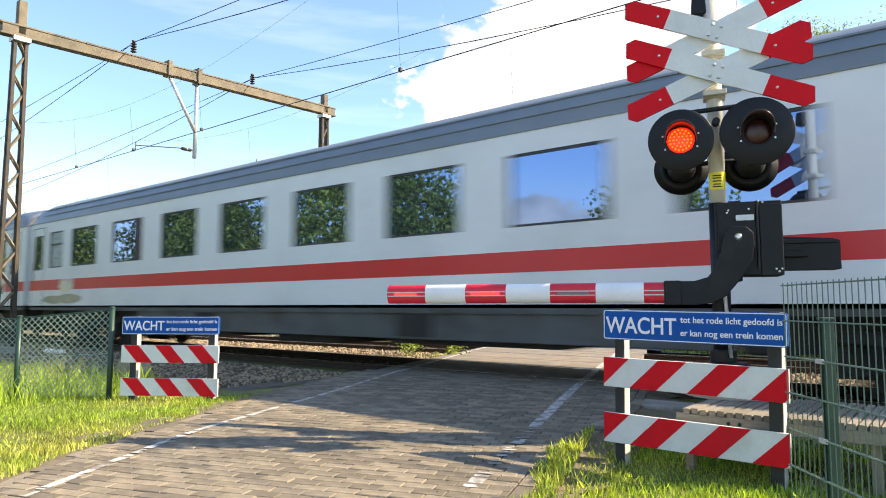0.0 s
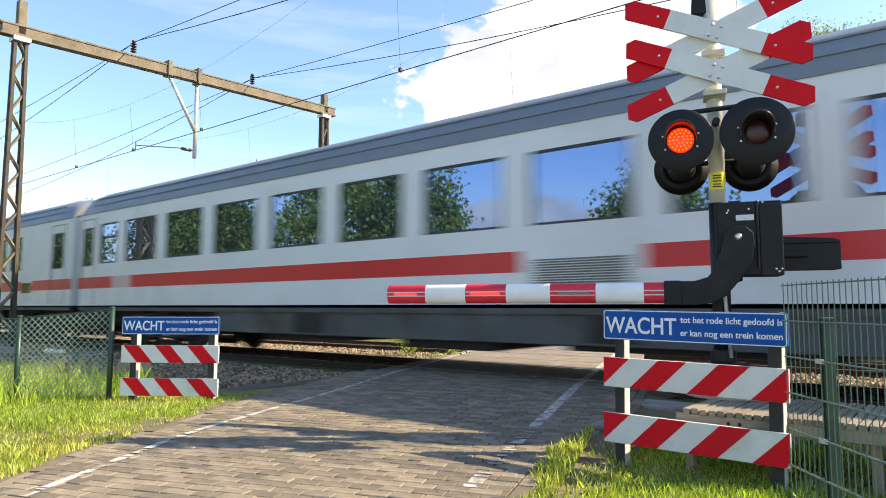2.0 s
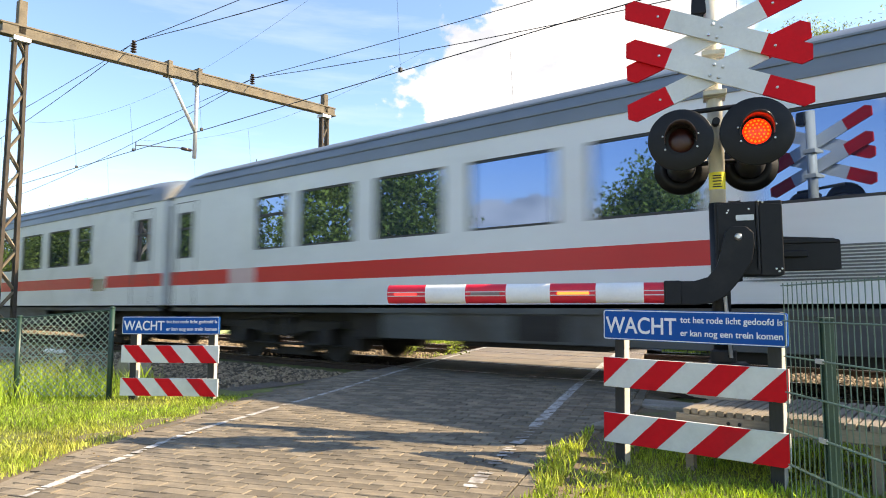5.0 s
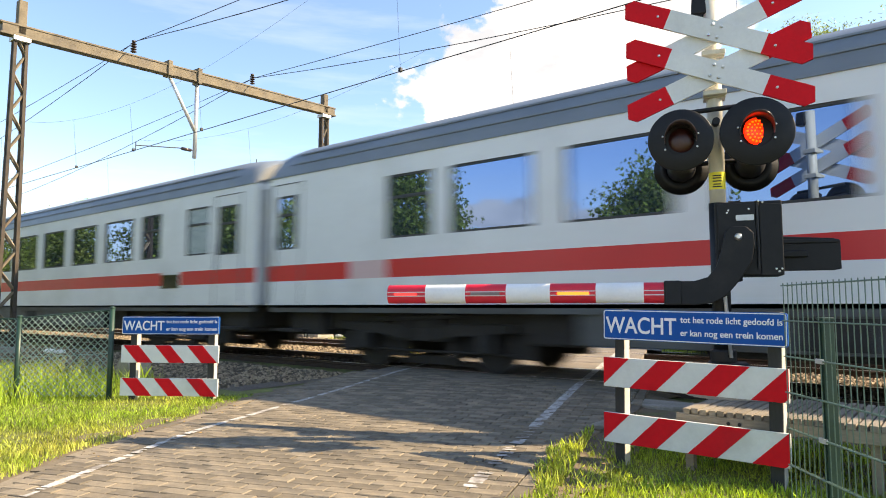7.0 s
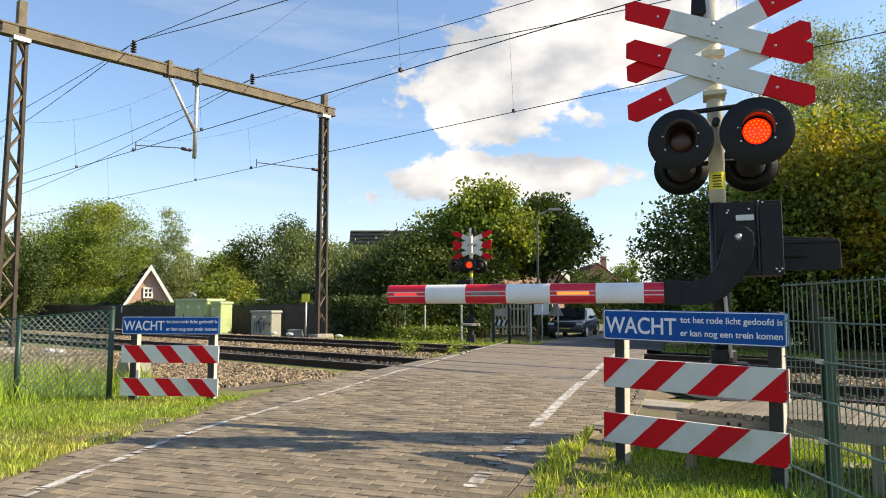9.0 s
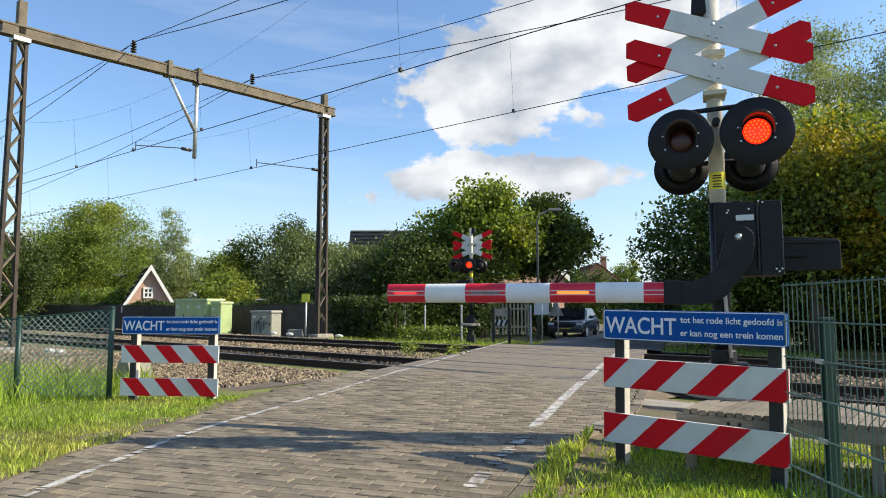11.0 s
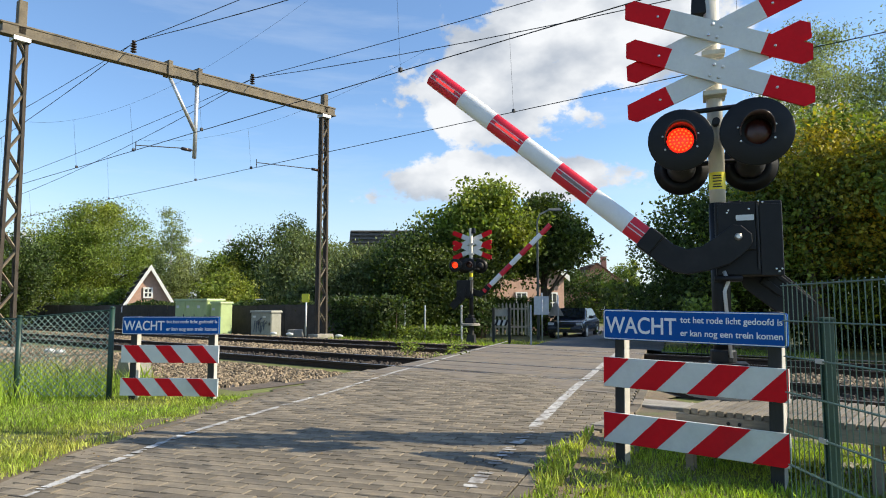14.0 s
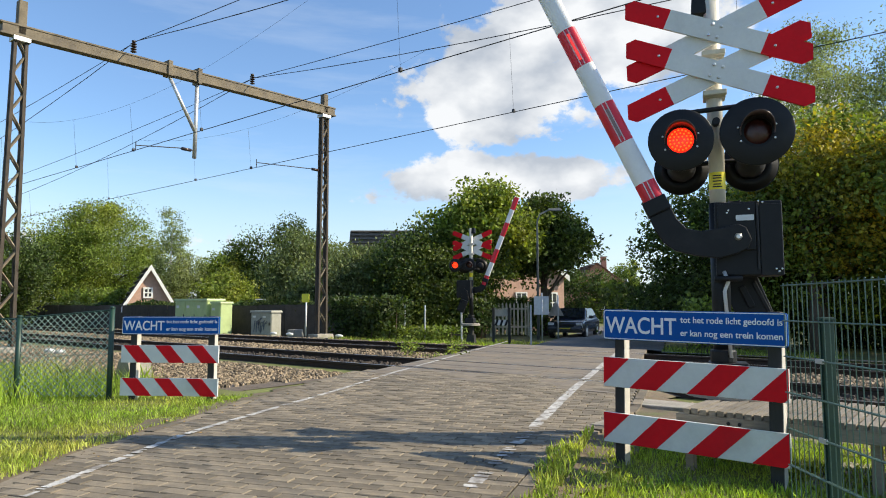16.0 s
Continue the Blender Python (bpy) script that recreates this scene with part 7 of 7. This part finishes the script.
grass("track_weeds", 380, (-9.4, -7.6, 10.6, 11.6), lambda x, y: road_side(x, y) < -0.2, 0.04, 0.18, "green weeds between the tracks", 36, 0.007)
for i, (x, y, h) in enumerate(((-9.75, 10.9, 0.42), (-8.6, 11.2, 0.34), (-9.9, 11.3, 0.3))):
    rg = np.random.default_rng(60 + i)
    p = rg.normal(size=(160, 3)) * np.array([0.12, 0.12, h * 0.3]) + np.array([0, 0, h * 0.55])
    me = leaves_mesh(p, 0.035 * rg.uniform(0.6, 1.4, 160), rg)
    me.materials.append(M["leaf_lime"])
    wd = thing("weed", "leafy weed growing between the tracks", "weed", pose(x, y, -0.05), "weeds between the tracks")
    tagged(part("foliage", me, None, wd), kind="stuff")
    part("stem", Mesh().tube([(0, 0, -0.05), (0.02, 0.01, h * 0.8)], [0.008, 0.003], 5), M["leaf_mid"], wd)

# fallen leaves and crumbs along the road
rg = np.random.default_rng(77)
lv = []
while len(lv) < 420:
    w, d = (rg.uniform(-0.75, 0.15) if rg.random() < 0.45 else rg.uniform(2.5, 3.5)), rg.uniform(-8.5, -0.3)
    if rg.random() < 0.15:
        w = rg.uniform(0, 3)
    lv.append(road_pt(w, d, 0.006))
lv = np.array(lv)
lm = leaves_mesh(lv, 0.02 * rg.uniform(0.4, 1.3, len(lv)), rg, 1.4)
co = np.empty(len(lm.vertices) * 3, dtype=np.float32)
lm.vertices.foreach_get("co", co)
co = co.reshape(-1, 4, 3)
co[:, :, 2] = lv[:, None, 2] + np.abs(co[:, :, 2] - lv[:, None, 2]) * 0.35
lm.vertices.foreach_set("co", co.ravel())
lm.materials.append(M["litter"])
solo("fallen_leaves", lm, None, "small brown fallen leaves along the road edges", "leaf litter", kind="stuff")
nr = Mesh()
nr.quad(road_pt(-0.6, -60, -0.012), road_pt(3.4, -60, -0.012), road_pt(3.4, -11.3, -0.012), road_pt(-0.6, -11.3, -0.012))
solo("near_road", nr, M["asphalt"], "grey asphalt road before the brick paving", "road", kind="structure")

# ---- paving bricks ----
road = thing("paved_road", "worn grey-brown brick paving leading to the crossing", "road", kind="structure")
BL, BW = 0.205, 0.1035
bk = Mesh()
hx, hy, hb = BL / 2 - 0.003, BW / 2 - 0.003, 0.005
bk.solid([(-hx, -hy, -0.05), (hx, -hy, -0.05), (hx, hy, -0.05), (-hx, hy, -0.05), (-hx, -hy, -hb), (hx, -hy, -hb), (hx, hy, -hb), (-hx, hy, -hb), (-hx + hb, -hy + hb, 0), (hx - hb, -hy + hb, 0), (hx - hb, hy - hb, 0), (-hx + hb, hy - hb, 0)],
         [(8, 9, 10, 11), (4, 5, 9, 8), (5, 6, 10, 9), (6, 7, 11, 10), (7, 4, 8, 11), (0, 1, 5, 4), (1, 2, 6, 5), (2, 3, 7, 6), (3, 0, 4, 7)])
brick_mesh = bk.data("brick", M["brick"])
rest = Mesh()
br = random.Random(21)
yaw = math.degrees(math.atan2(ACROSS.y, ACROSS.x))
pitch = math.degrees(math.atan(0.11 / 6.0 * ROAD.y))
count = 0
for c in range(105):
    d = -0.45 - c * BW
    w = -0.91 + (BL / 2 if c % 2 else 0)
    lo_w, hi_w = along(LEFT_EDGE, d), along(RIGHT_EDGE, d)
    while w < hi_w + BL / 2:
        a, b_ = max(w - BL / 2, lo_w), min(w + BL / 2, hi_w)
        if b_ - a > 0.035:
            p = road_pt((a + b_) / 2, d)
            z = p[2] + br.uniform(-0.003, 0.002)
            sink = 0.012 * math.sin(w * 2.2 + d * 0.9) ** 2 - 0.006
            m = Matrix.Translation((p[0], p[1], z - sink * 0.5)) @ pose(0, 0, 0, pitch + br.uniform(-0.9, 0.9), br.uniform(-0.8, 0.8), yaw + br.uniform(-1.2, 1.2))
            whole = b_ - a > BL - 0.002
            if whole and -6.7 < d < -5.0 and 0.0 < w < 3.2 and count < 300:
                part("brick", brick_mesh, None, road, m=m)
                count += 1
            else:
                cut = (b_ - a) / BL
                rest.solid([(q[0] * cut, q[1], q[2]) for q in bk.v], bk.f, 0, m)
        w += BL
# long edging stones on both flanks of the paving
for rows_e, off in ((LEFT_EDGE, -0.055), (RIGHT_EDGE, 0.055)):
    d = -0.7
    while d > -11.2:
        ln = br.uniform(0.38, 0.5)
        w, slope = along(rows_e, d - ln / 2) + off, along(rows_e, d) - along(rows_e, d - ln)
        turn = yaw - math.degrees(math.atan2(slope, ln))
        m = Matrix.Translation(road_pt(w + br.uniform(-0.008, 0.008), d - ln / 2, br.uniform(-0.008, 0.002))) @ pose(0, 0, 0, pitch, br.uniform(-1.5, 1.5), turn + br.uniform(-0.8, 0.8))
        part("edging_stone", Mesh().box(-0.052, 0.052, -ln / 2 + 0.006, ln / 2 - 0.006, -0.12, 0, taper=0.006, m=m), M["brick"], road, "grey edging stone")
        d -= ln
tagged(part("joined_bricks", rest, M["brick_far"], road), kind="stuff")


# ---- everything that moves ----
def motions():
    rear = [(0.0, -233.4), (0.6, -216.55), (1.4, -194.1), (3.5, -135.3), (7.0, -37.0), (8.0, -8.6), (8.2, -2.92), (10.0, 48.2), (16.0, 218.6)]
    order = [coach_a, coach_d, coach_d, coach_d, coach_d, coach_d, coach_c, coach_b, coach_e, coach_a]
    first = set()
    train = []
    for c in order:
        train.append(copy_thing(c, pose(0, 0, 0)) if c.name in first else c)
        first.add(c.name)
    for i, ob in enumerate(train):
        walk(ob, [(t, pose(x + i * (LEN + 0.02), 9.13, 0)) for t, x in rear])
    for boom, base in booms:
        lead = 0.0 if boom.parent == signal else 0.25     # the far boom rises a little earlier
        walk(boom, [(t if t in (0.0, 16.0) else t - lead, base @ pose(0, 0, 0, 0, a + (2.5 if lead and t == 16.0 else 0), 0)) for t, a in BOOM_ROWS])
    for core, base, ph in cores:
        def turned(a, flat=core.name.startswith("boom_lamp")):
            return base @ (pose(0, 0, 0, a, 0, 0) if flat else pose(0, 0, 0, 0, 0, a))

        rows = [(0.0, turned(0 if ph else 178))]
        # the left lamp lights a little before the right one dies, and the other way round
        for n in range(25):
            for t, on in ((0.13 + 0.6617 * n + (0.02 if ph else 0.0), not ph), (0.545 + 0.6585 * n + (0.0 if ph else 0.05 if n == 9 else 0.02), ph)):
                if t > 15.9:
                    continue
                a, b = (178, 0) if on else (0, 178)
                for q in range(3):
                    rows.append((t + (q - 1) / 30, turned(a + (b - a) * q / 2)))
        rows.append((16.0, rows[-1][1]))
        walk(core, rows)


BOOM_ROWS = [(0.0, 0), (8.0, 0), (10.6, 0), (11.0, 0.2), (11.3, 2.0), (11.5, 4.5), (11.8, 8.2), (12.3, 15.6), (12.7, 21.6), (13.4, 31.8), (14.0, 40.2), (14.5, 47.2), (15.1, 55.0), (15.6, 61.2), (16.0, 65.6)]
motions()
